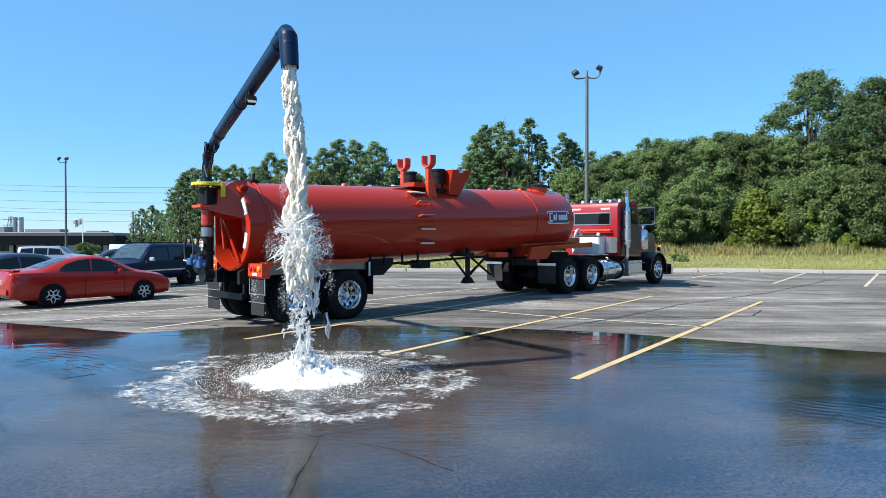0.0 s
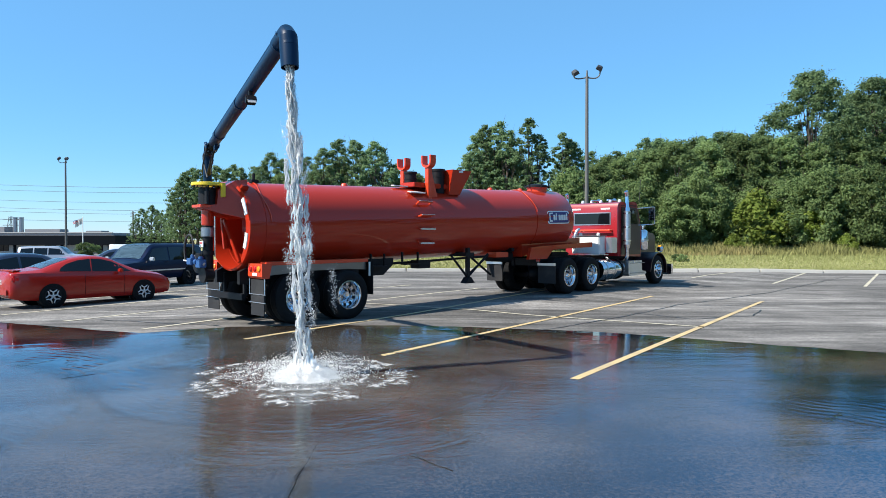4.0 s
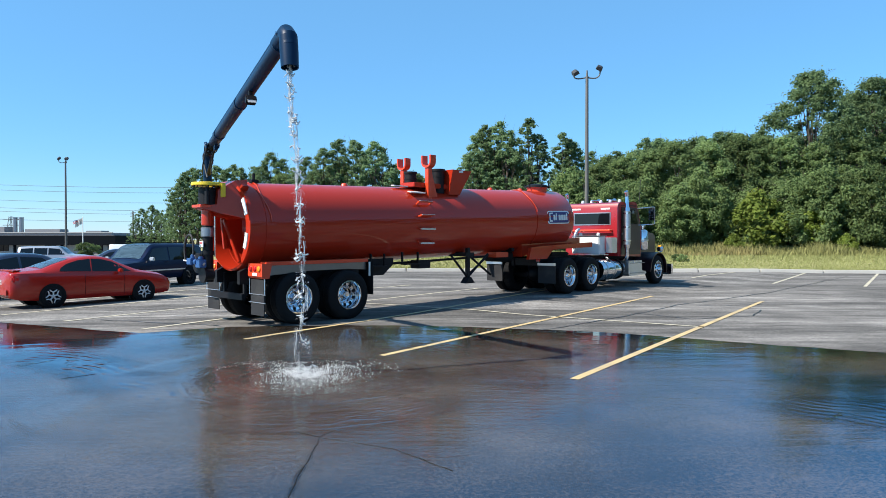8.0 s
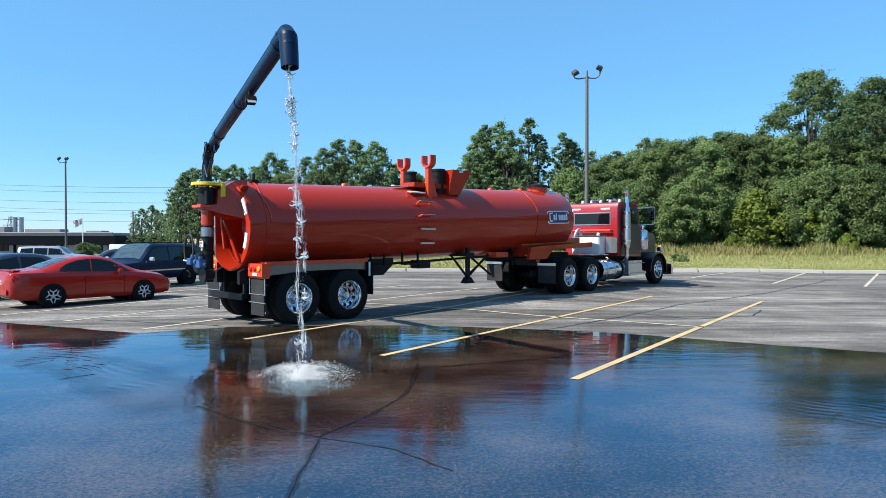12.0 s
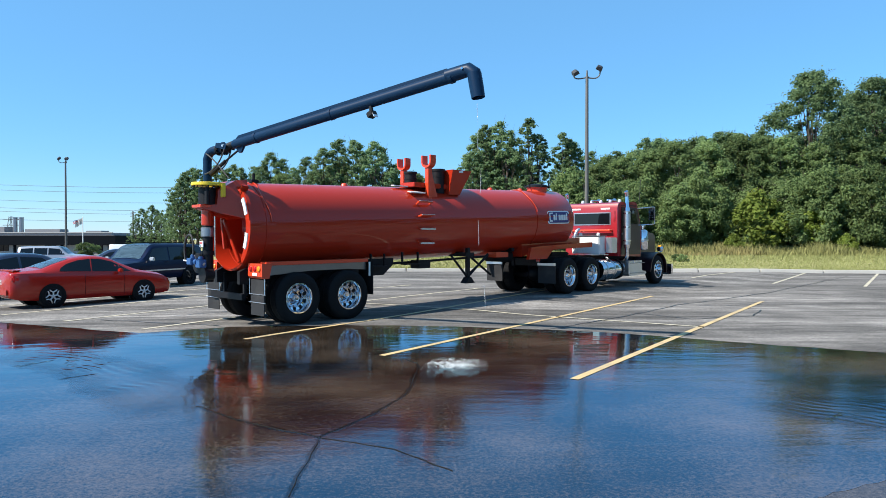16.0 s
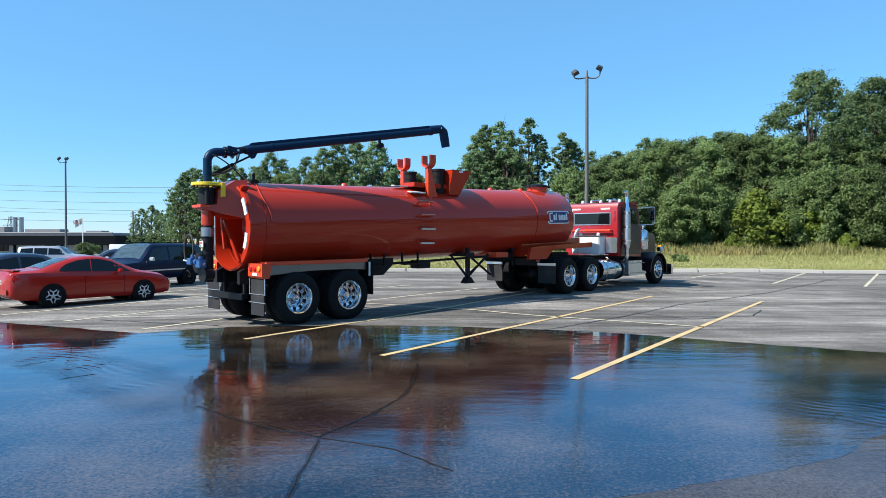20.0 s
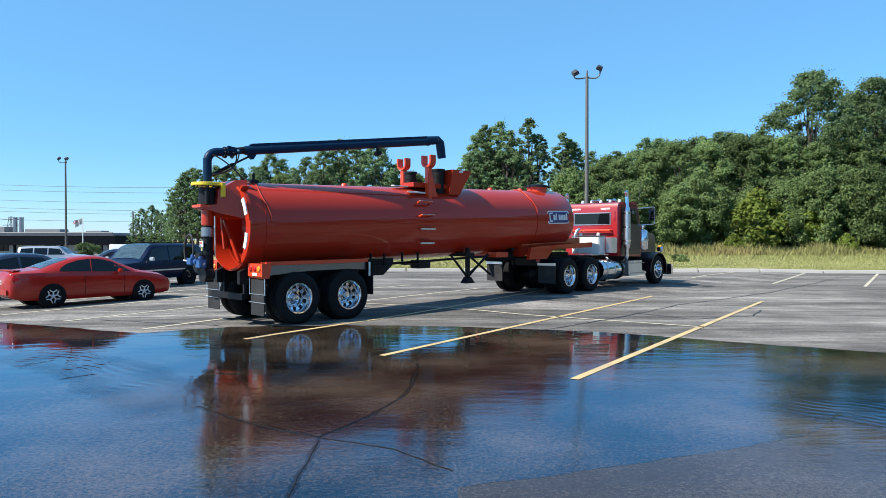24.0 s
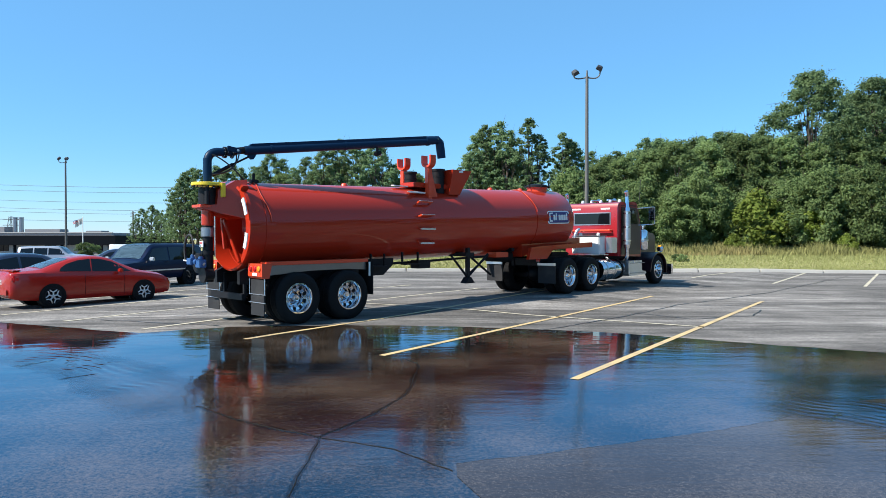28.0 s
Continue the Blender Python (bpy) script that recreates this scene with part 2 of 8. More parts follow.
M = dict(
    asphalt=asphalt_material(),
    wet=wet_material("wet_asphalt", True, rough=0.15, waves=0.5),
    ripple=wet_material("rippled_water", True, dark=(0.05, 0.045, 0.04, 1), pale=(0.14, 0.124, 0.108, 1), rough=0.25, reflection_tint=(0.75, 0.92, 1.0, 1), film=0.72),
    sheet=wet_material("running_water", False, dark=(0.07, 0.063, 0.055, 1), pale=(0.155, 0.14, 0.122, 1), ior=1.4, rough=0.6, reflection_tint=(0.9, 0.95, 1.0, 1), waves=4.5, film=0.7),
    wet_seal=wet_material("wet_tar", False, dark=(0.004, 0.0035, 0.003, 1), pale=(0.03, 0.024, 0.02, 1), ior=1.3, rough=0.5, film=0.48),
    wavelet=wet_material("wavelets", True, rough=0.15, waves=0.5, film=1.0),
    wet_crack=material("wet_crack", (0.016, 0.0135, 0.0115), 0.7, vary=0.4, scale=8, fine=70, spec=0.08, bump=0.3, bump_scale=60),
    crack=material("crack_filler", (0.008, 0.008, 0.008), 0.35, vary=0.3, bump=0.3),
    yellow_line=material("yellow_road_paint", (0.52, 0.38, 0.18), 0.55, vary=0.2, scale=3, fine=40, dirt=(0.2, 0.18, 0.15), dirt_amount=0.6, bump=0.3),
    pale_line=material("faded_road_paint", (0.46, 0.42, 0.31), 0.7, vary=0.2, scale=3, fine=40, dirt=(0.22, 0.2, 0.18), dirt_amount=0.7, bump=0.3),
    kerb=material("kerb_concrete", (0.46, 0.445, 0.41), 0.85, vary=0.18, scale=1.5, fine=50, bump=0.3),
    soil=material("dry_grass_ground", (0.25, 0.235, 0.09), 0.95, vary=0.4, scale=0.25, fine=3, bump=0.5),
    weeds=material("dry_weeds", (0.2, 0.2, 0.075), 0.8, vary=0.4, scale=0.3, fine=4, island=0.3, dirt=(0.24, 0.17, 0.08), dirt_amount=0.8, spec=0.15),
    grass=material("grass_blades", (0.215, 0.23, 0.085), 0.8, vary=0.3, scale=0.12, fine=4, island=0.2, dirt=(0.29, 0.25, 0.115), dirt_amount=0.7, spec=0.2),
    leaf=leaf_material("oak_leaves", (0.155, 0.22, 0.086), 0.35, 0.34),
    leaf_dark=leaf_material("dark_leaves", (0.118, 0.176, 0.08), 0.4, 0.3),
    leaf_pale=leaf_material("pale_green_leaves", (0.175, 0.26, 0.125), 0.4, 0.25),
    leaf_light=leaf_material("yellow_green_leaves", (0.2, 0.26, 0.055), 0.5, 0.25),
    bark=material("bark", (0.06, 0.048, 0.038), 0.9, vary=0.35, scale=3, fine=30, bump=0.8),
    tank_red=material("orange_red_tank_paint", (0.36, 0.023, 0.008), 0.38, vary=0.06, scale=0.7, fine=25, coat=0.65, spec=0.06, dirt=(0.28, 0.022, 0.01), dirt_amount=0.3, bump=0.015, bump_scale=3),
    bright_red=material("bright_orange_paint", (0.55, 0.045, 0.01), 0.4, vary=0.1, scale=2, fine=30, coat=0.2, dirt=(0.32, 0.035, 0.012), dirt_amount=0.3),
    cab_red=material("maroon_cab_paint", (0.27, 0.009, 0.014), 0.3, vary=0.08, scale=1, fine=25, coat=0.35),
    car_red=material("red_car_paint", (0.3, 0.012, 0.006), 0.22, vary=0.07, scale=1, fine=25, coat=0.35, spec=0.35),
    navy=material("navy_car_paint", (0.003, 0.008, 0.032), 0.3, vary=0.1, scale=1, fine=25, coat=0.0, spec=0.22),
    dark_paint=material("dark_blue_car_paint", (0.012, 0.02, 0.045), 0.28, vary=0.1, scale=1, fine=25, coat=0.4),
    white_paint=material("white_car_paint", (0.58, 0.6, 0.63), 0.3, vary=0.05, scale=1, fine=25, coat=0.8),
    dark_fender=material("dark_maroon_fender_paint", (0.016, 0.005, 0.008), 0.35, vary=0.12, scale=1, fine=25, coat=0.2, spec=0.4),
    black_steel=material("black_painted_steel", (0.006, 0.006, 0.008), 0.55, vary=0.3, scale=3, fine=40, dirt=(0.022, 0.02, 0.018), dirt_amount=0.35, spec=0.22, bump=0.05),
    boom_paint=material("blue_black_boom_paint", (0.0035, 0.02, 0.052), 0.4, vary=0.2, scale=2, fine=40, coat=0.0, spec=0.14),
    rubber=material("tyre_rubber", (0.005, 0.005, 0.006), 0.8, vary=0.25, scale=5, fine=60, bump=0.15, dirt=(0.018, 0.017, 0.016), dirt_amount=0.3, spec=0.2),
    flap=material("mud_flap_rubber", (0.018, 0.018, 0.02), 0.7, vary=0.25, scale=6, fine=40, dirt=(0.06, 0.056, 0.052), dirt_amount=0.4, spec=0.25, bump=0.1),
    chrome=material("polished_aluminium", (0.68, 0.69, 0.72), 0.07, metal=1.0, vary=0.05, scale=8, fine=60),
    alu=material("brushed_aluminium", (0.62, 0.63, 0.65), 0.35, metal=1.0, vary=0.1, scale=5, fine=80, bump=0.03),
    galv=material("galvanised_sheet", (0.3, 0.31, 0.33), 0.38, metal=0.85, vary=0.15, scale=4, fine=30, dirt=(0.25, 0.24, 0.23), dirt_amount=0.4),
    fender=material("polished_fender_sheet", (0.2, 0.205, 0.21), 0.3, metal=1.0, vary=0.15, scale=3, fine=20, dirt=(0.12, 0.12, 0.12), dirt_amount=0.4),
    silver_paint=material("silver_car_paint", (0.3, 0.33, 0.38), 0.3, metal=0.3, vary=0.05, scale=1, fine=25, coat=0.6),
    silver=material("silver_wheel_paint", (0.6, 0.61, 0.63), 0.3, metal=0.6, vary=0.05),
    yellow=material("yellow_safety_paint", (0.72, 0.52, 0.03), 0.45, vary=0.15, scale=5, fine=40, dirt=(0.2, 0.15, 0.05), dirt_amount=0.5),
    blue=material("blue_valve_paint", (0.018, 0.07, 0.2), 0.45, vary=0.15, scale=8, fine=40),
    white=material("white_enamel", (0.62, 0.62, 0.6), 0.4, vary=0.06, scale=4, fine=40),
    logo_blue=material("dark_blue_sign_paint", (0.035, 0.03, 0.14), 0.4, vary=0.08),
    glass=material("dark_vehicle_glass", (0.004, 0.006, 0.008), 0.03, vary=0.1, spec=0.4),
    # pale blue base carries the sky's reflection and the light interior behind
    screen=material("car_windscreen_glass", (0.09, 0.145, 0.18), 0.05, vary=0.3, scale=3, spec=0.9, coat=1.0),
    lens_red=material("red_lamp_lens", (0.5, 0.01, 0.01), 0.15, vary=0.1, coat=1.0),
    lens_amber=material("amber_lamp_lens", (0.75, 0.28, 0.02), 0.15, vary=0.1, coat=1.0),
    lens_clear=material("clear_lamp_lens", (0.75, 0.77, 0.8), 0.1, vary=0.05, coat=1.0, metal=0.4),
    lamp_grey=material("dark_grey_lamp_housing", (0.035, 0.037, 0.04), 0.5, vary=0.15, scale=4, fine=30),
    pole=material("weathered_pole_steel", (0.1, 0.1, 0.095), 0.6, metal=0.0, vary=0.2, scale=2, fine=30),
    wall=material("painted_concrete_wall", (0.34, 0.335, 0.32), 0.8, vary=0.1, scale=0.5, fine=10),
    fascia=material("dark_metal_fascia", (0.005, 0.007, 0.010), 0.7, vary=0.15, scale=0.4, fine=8, spec=0.05),
    roof=material("grey_roof", (0.2, 0.2, 0.21), 0.8, vary=0.15, scale=0.4, fine=8),
    aerated=material("aerated_white_water", (0.88, 0.8, 0.69), 0.4, vary=0.06, scale=9, fine=50, ior=1.33, transmission=0.15, bump=0.25, bump_scale=45),
    water=material("splashing_water", (0.94, 0.95, 0.95), 0.06, vary=0.03, scale=20, fine=60, ior=1.33, transmission=0.62, bump=0.3, bump_scale=60),
    damp=wet_material("damp_asphalt", False, (0.026, 0.022, 0.02, 1), (0.085, 0.074, 0.066, 1), 1.3, (0.9, 0.92, 1.0, 1), 0.6, 1.6),
    foam=foam_material(),
    spray=material("white_spray", (0.86, 0.86, 0.85), 0.3, vary=0.06, scale=12, fine=60, ior=1.33, transmission=0.1),
    cable=material("cable_black", (0.02, 0.02, 0.02), 0.6, vary=0.1),
    flag_red=material("red_cloth", (0.5, 0.06, 0.07), 0.8, vary=0.1),
    flag_blue=material("blue_cloth", (0.04, 0.06, 0.25), 0.8, vary=0.1),
)


# ---- mesh tools ----
def link_mesh(name, me, mat, parent=None, label="", smooth=True):
    ob = new(name, me)
    if mat is not None:
        me.materials.append(mat)
    if parent is not None:
        ob.parent = parent
    if label:
        ob["label"] = label
    return ob


def part(name, bm, mat, parent=None, label="", smooth=35, bevel=0.0):
    """Links a bmesh as one mesh object under a thing or a part."""
    if bevel:
        bmesh.ops.bevel(bm, geom=[e for e in bm.edges if len(e.link_faces) == 2 and e.calc_face_angle() > 0.6],
                        offset=bevel, segments=2, affect="EDGES", clamp_overlap=True)
    bmesh.ops.recalc_face_normals(bm, faces=bm.faces)
    me = bpy.data.meshes.new(name)
    if smooth:
        lim = radians(smooth)
        for f in bm.faces:
            f.smooth = True
        for e in bm.edges:
            e.smooth = len(e.link_faces) == 2 and e.calc_face_angle() < lim
    bm.to_mesh(me)
    bm.free()
    return link_mesh(name, me, mat, parent, label)


def thing(name, label, category, m=None, group="", kind=""):
    e = tagged(new(name), label, category, group, kind)
    e.empty_display_size = 0.1
    if m is not None:
        e.matrix_world = m
    return e


def BM():
    return bmesh.new()


def box(bm, c, s, rot=None):
    """A box of size s about c."""
    m = Matrix.Translation(c) @ (rot or Matrix()) @ Matrix.Diagonal((*s, 1))
    bmesh.ops.create_cube(bm, size=1, matrix=m)
    return bm


def axis_matrix(p, q):
    d = Vector(q) - Vector(p)
    return Matrix.Translation(p) @ d.to_track_quat("Z", "Y").to_matrix().to_4x4(), d.length


def rod(bm, p, q, r, r2=None, seg=16):
    m, ln = axis_matrix(p, q)
    bmesh.ops.create_cone(bm, cap_ends=True, segments=seg, radius1=r, radius2=r if r2 is None else r2, depth=ln,
                          matrix=m @ Matrix.Translation((0, 0, ln / 2)))
    return bm


def lathe(bm, profile, m=None, seg=32):
    """Turns (radius, height) pairs about local z, placed by m."""
    m = m or Matrix()
    rings = []
    for r, z in profile:
        if r < 1e-5:
            rings.append([bm.verts.new(m @ Vector((0, 0, z)))])
        else:
            rings.append([bm.verts.new(m @ Vector((r * math.cos(2 * math.pi * i / seg), r * math.sin(2 * math.pi * i / seg), z))) for i in range(seg)])
    for a, b in zip(rings, rings[1:]):
        for i in range(seg):
            j = (i + 1) % seg
            q = [a[i % len(a)], a[j % len(a)], b[j % len(b)], b[i % len(b)]]
            q = list(dict.fromkeys(q))
            if len(q) > 2:
                bm.faces.new(q)
    return bm


def tube(bm, pts, r, seg=10, closed=False):
    """A pipe through points, bends kept round by the number of points."""
    pts = [Vector(p) for p in pts]
    rings, up = [], None
    for i, p in enumerate(pts):
        a = pts[i - 1] if i else p
        b = pts[i + 1] if i + 1 < len(pts) else p
        d = (b - a).normalized()
        if up is None:
            up = d.orthogonal().normalized()
        up = (up - d * up.dot(d)).normalized()
        side = d.cross(up)
        rr = r[i] if isinstance(r, (list, tuple)) else r
        rings.append([bm.verts.new(p + rr * (math.cos(2 * math.pi * k / seg) * up + math.sin(2 * math.pi * k / seg) * side)) for k in range(seg)])
    for a, b in zip(rings, rings[1:]):
        for k in range(seg):
            bm.faces.new((a[k], a[(k + 1) % seg], b[(k + 1) % seg], b[k]))
    bm.faces.new(list(reversed(rings[0])))
    bm.faces.new(rings[-1])
    return bm


def bend(p, c, q, n=6):
    """Points along a rounded corner from p by c to q."""
    p, c, q = Vector(p), Vector(c), Vector(q)
    return [(1 - t) ** 2 * p + 2 * t * (1 - t) * c + t * t * q for t in [i / n for i in range(n + 1)]]


def prism(bm, poly, y0, y1, m=None):
    """Extrudes an x, z outline from y0 to y1."""
    m = m or Matrix()
    a = [bm.verts.new(m @ Vector((x, y0, z))) for x, z in poly]
    b = [bm.verts.new(m @ Vector((x, y1, z))) for x, z in poly]
    n = len(poly)
    bm.faces.new(a)
    bm.faces.new(list(reversed(b)))
    for i in range(n):
        bm.faces.new((a[i], b[i], b[(i + 1) % n], a[(i + 1) % n]))
    return bm


def gz(x, y):
    """Height of the ground: level at the lorry, falling to the left, rising in the far grass."""
    t = max(0.0, -x - 3.0)
    z = -0.02 * t if t < 110 else -2.2
    s = min(1.0, max(0.0, (x + 0.6 * y - 7.0) / 10.0))
    away = abs((x - 3.2) * 0.742 - (y - 21.2) * 0.67)
    w = min(1.0, max(0.0, (3.0 - away) / 1.8))
    e = min(1.0, max(0.0, (36.0 - y) / 6.0))
    z += 0.125 * s * s * (3 - 2 * s) * w * w * (3 - 2 * w) * e
    k = y - kerb_y(x)
    if k > 0:
        z += 0.12 + min(k, 30.0) * 0.028
    return z


def kerb_y(x):
    return 36.3 - 0.06 * max(0.0, x) - 0.0022 * max(0.0, x) ** 2 + (0 if x > -14 else (-14 - x) * 2.2)


# ---- ground ----
def make_ground():
    xs = [-2500, -900, -300, -113, -80, -60, -45, -30, -20, -14] + [-13 + 0.5 * i for i in range(92)] + [36, 40, 80, 300, 900, 2500]
    ks = [-900, -200, -60] + [-46 + 0.5 * i for i in range(92)] + [-0.02, 0.0, 4, 8, 12, 16, 20, 25, 30, 45, 80, 200, 700, 2600]
    bm = BM()
    rows = [[bm.verts.new((x, kerb_y(x) + k, gz(x, kerb_y(x) + k + (0.001 if k >= 0 else 0)))) for x in xs] for k in ks]
    for j, (a, b) in enumerate(zip(rows, rows[1:])):
        for i in range(len(xs) - 1):
            f = bm.faces.new((a[i], a[i + 1], b[i + 1], b[i]))
            f.material_index = 1 if ks[j] >= 0 else 0
    g = part("ground", bm, M["asphalt"], smooth=0)
    g.data.materials.append(M["soil"])
    tagged(g, "worn grey asphalt car park running into dry grass", "ground", kind="structure")


EDGE = [(-30, 23), (-13, 16.6), (-9.75, 15.1), (-7.45, 13.8), (-5.6, 12.7), (-4.92, 13.13), (-4.23, 13.39), (-2.92, 13.43), (-1.38, 13.52), (0.39, 13.26),
        (1.86, 12.84), (3.22, 12.35), (4.28, 11.6), (5.54, 10.8), (6.7, 10.2), (9, 9.2), (14, 7.0)]


def wet_edge(x):
    for (a, ya), (b, yb) in zip(EDGE, EDGE[1:]):
        if a <= x <= b:
            y = ya + (yb - ya) * (x - a) / (b - a)
            return y + 0.10 * noise.noise((x * 1.7, 3.1, 0)) + 0.05 * noise.noise((x * 5, 7.7, 0))
    return 8.0


def make_wet():
    bm = BM()
    n = 60
    xs = [-30 + 0.2 * i for i in range(221)]
    xs[135] = -3.0
    cols = []
    for x in xs:
        e = wet_edge(x)
        cols.append([bm.verts.new((x, -6 + (e + 6) * (j / n), gz(x, -6 + (e + 6) * (j / n)) + 0.004)) for j in range(n + 1)])
    for a, b in zip(cols, cols[1:]):
        for j in range(n):
            bm.faces.new((a[j], b[j], b[j + 1], a[j + 1]))
    tagged(part("water", bm, M["wet"], smooth=0), "shallow puddle of clear water spread over dark wet asphalt", "puddle", kind="structure")


DAMP = [(0.0, 5.05), (0.48, 5.3), (0.86, 5.43), (1.47, 5.65), (2.4, 6.06), (3.08, 6.38), (3.5, 6.75), (3.9, 7.05), (5.0, 7.35), (7.0, 7.6), (10, 8.0)]


def make_damp():
    """The patch by which the film of water has run off."""
    bm = BM()
    prev, rim = None, []
    for i in range(100):
        x = 0.1 + 0.1 * i
        for (a, ya), (b, yb) in zip(DAMP, DAMP[1:]):
            if a <= x <= b:
                y = ya + (yb - ya) * (x - a) / (b - a) + 0.06 * noise.noise((x * 2.2, 1.3, 0)) + 0.03 * noise.noise((x * 7, 5.3, 0))
        y0 = min(y - 0.03, 2.6 + 0.7 * noise.noise((x * 0.6, 8.1, 0)) + max(0.0, 2.6 - 2.4 * x) + max(0.0, x - 7.0) * 1.6)
        rim.append((x, y, gz(x, y) + 0.0055))
        v = [bm.verts.new((x, y0 + (y - y0) * j / 24, gz(x, y0 + (y - y0) * j / 24) + 0.0065)) for j in range(25)]
        if prev:
            for j in range(24):
                bm.faces.new((prev[j], v[j], v[j + 1], prev[j + 1]))
        prev = v
    d = part("damp_asphalt", bm, M["damp"], smooth=0)
    bm = BM()
    tube(bm, rim, [0.0018 + 0.0012 * noise.noise((p[0] * 4, 2.2, 0)) for p in rim], 6)
    part("water_rim", bm, M["wet_crack"], d, "dark lip of the film of water")
    return tagged(d, "damp grey asphalt left by the receding puddle", "pavement", kind="structure")


def strip(bm, p, q, w, dz, wander=0.0, step=0.35, profile=((1, 0), (-1, 0))):
    """A flat band 2 mm thick on the ground from p to q."""
    p, q = Vector(p), Vector(q)
    d = q - p
    s = Vector((-d.y, d.x)).normalized() * w / 2
    n = max(2, int(d.length / step))
    prev = None
    for i in range(n + 1):
        c = p + d * i / n
        off = wander * (noise.noise((c.x * 0.9, c.y * 0.9, 4.2)) + 0.25 * noise.noise((c.x * 6, c.y * 6, 4.2))) if wander else 0
        c = c + s.normalized() * off
        k = max(0.3, 1 + 0.9 * noise.noise((c.x * 2.3, c.y * 2.3, 9)) + 0.5 * noise.noise((c.x * 11, c.y * 11, 9))) if wander else 1 + 0.06 * noise.noise((c.x * 9, c.y * 9, 2))
        v = [bm.verts.new((*(c + s * k * e), gz(c.x, c.y) + dz + h)) for e, h in profile]
        if prev:
            for j in range(len(v) - 1):
                bm.faces.new((prev[j], prev[j + 1], v[j + 1], v[j]))
        prev = v


def make_lines():
    d = Vector((math.cos(radians(55.7)), math.sin(radians(55.7))))
    e = Vector((d.y, -d.x))
    s0 = Vector((1.58, 8.27))

    def mark(p, q, w, mat, name, label):
        bm = BM()
        strip(bm, p, q, w, 0.009)
        tagged(part(name, bm, M[mat], smooth=0), label, "road marking", kind="structure", group="parking bay lines")

    for k in range(-9, 1):
        p = s0 + e * 2.99 * k
        mark(p, p + d * 12.6, 0.11, "yellow_line" if -3 < k else "pale_line", "parking_line", "straight yellow painted parking bay line on asphalt")
    c = s0 + d * 6.02
    mark(c + e * 0.06, c + e * 2.99 * -3, 0.1, "pale_line", "parking_line", "faded cross line between two rows of bays")
    mark(c + e * 2.99 * -3, c + e * 2.99 * -9, 0.1, "pale_line", "parking_line", "faded cross line between two rows of bays")
    for k in range(-9, 5):
        p = Vector((12.55, 26.15)) + e * 2.99 * k
        n = 1.0
        while n < 11 and (p + d * (n + 0.1)).y < kerb_y((p + d * (n + 0.1)).x) - 0.25:
            n += 0.1
        q = p + d * n
        if n > 2:
            mark(p, q, 0.11, "pale_line", "parking_line", "faded white painted parking bay line")


CRACKS = [[(-0.5, 9.6), (-0.36, 9.3), (-0.34, 8.89), (-0.38, 7.9), (-0.42, 7.44), (-0.72, 6.5), (-1.02, 5.85), (-1.0, 5.05), (-0.98, 3.6)],
          [(-2.5, 6.92), (-1.74, 6.34), (-1.02, 5.85)],
          [(-1.02, 5.85), (-0.38, 5.53), (0.07, 4.99)],
          [(1.38, 12.38), (2.5, 13.43), (3.87, 14.89), (6.06, 17.71), (7.9, 19.38), (9.95, 21.39), (18.29, 31.09)],
          [(4.4, 15.7), (4.63, 15.4), (5.3, 14.5), (6.0, 14.9), (6.8, 15.2), (7.6, 16.4)],
          [(6.06, 17.71), (7.0, 17.4), (8.4, 17.9), (10.2, 17.6)],
          [(-6.2, 15.6), (-5.2, 16.4), (-4.6, 17.6)],
          [(-7.6, 15.2), (-5.6, 14.2), (-4.4, 13.6)]]


def film_sheet(name, grid, cover):
    """A thin sheet over rows of points, with its cover stored at every corner."""
    n = len(grid[0])
    faces = [(i * n + j, i * n + j + 1, (i + 1) * n + j + 1, (i + 1) * n + j) for i in range(len(grid) - 1) for j in range(n - 1)]
    me = bpy.data.meshes.new(name)
    me.from_pydata([p for row in grid for p in row], [], faces)
    at = me.attributes.new("cover", "FLOAT", "POINT")
    at.data.foreach_set("value", [c for row in cover for c in row])
    for f in me.polygons:
        f.use_smooth = True
    return me


def along(line, step):
    """Points and side vectors along a wandering line on the ground."""
    out = []
    for p, q in zip(line, line[1:]):
        p, q = Vector(p), Vector(q)
        n = max(2, int((q - p).length / step))
        u = (q - p).normalized()
        out += [(p + (q - p) * i / n, Vector((u.y, -u.x))) for i in range(n)]
    out.append((Vector(line[-1]), out[-1][1]))
    return [(c - d * 0.08 * (noise.noise((c.x * 0.9, c.y * 0.9, 4.2)) + 0.25 * noise.noise((c.x * 6, c.y * 6, 4.2))), d) for c, d in out]


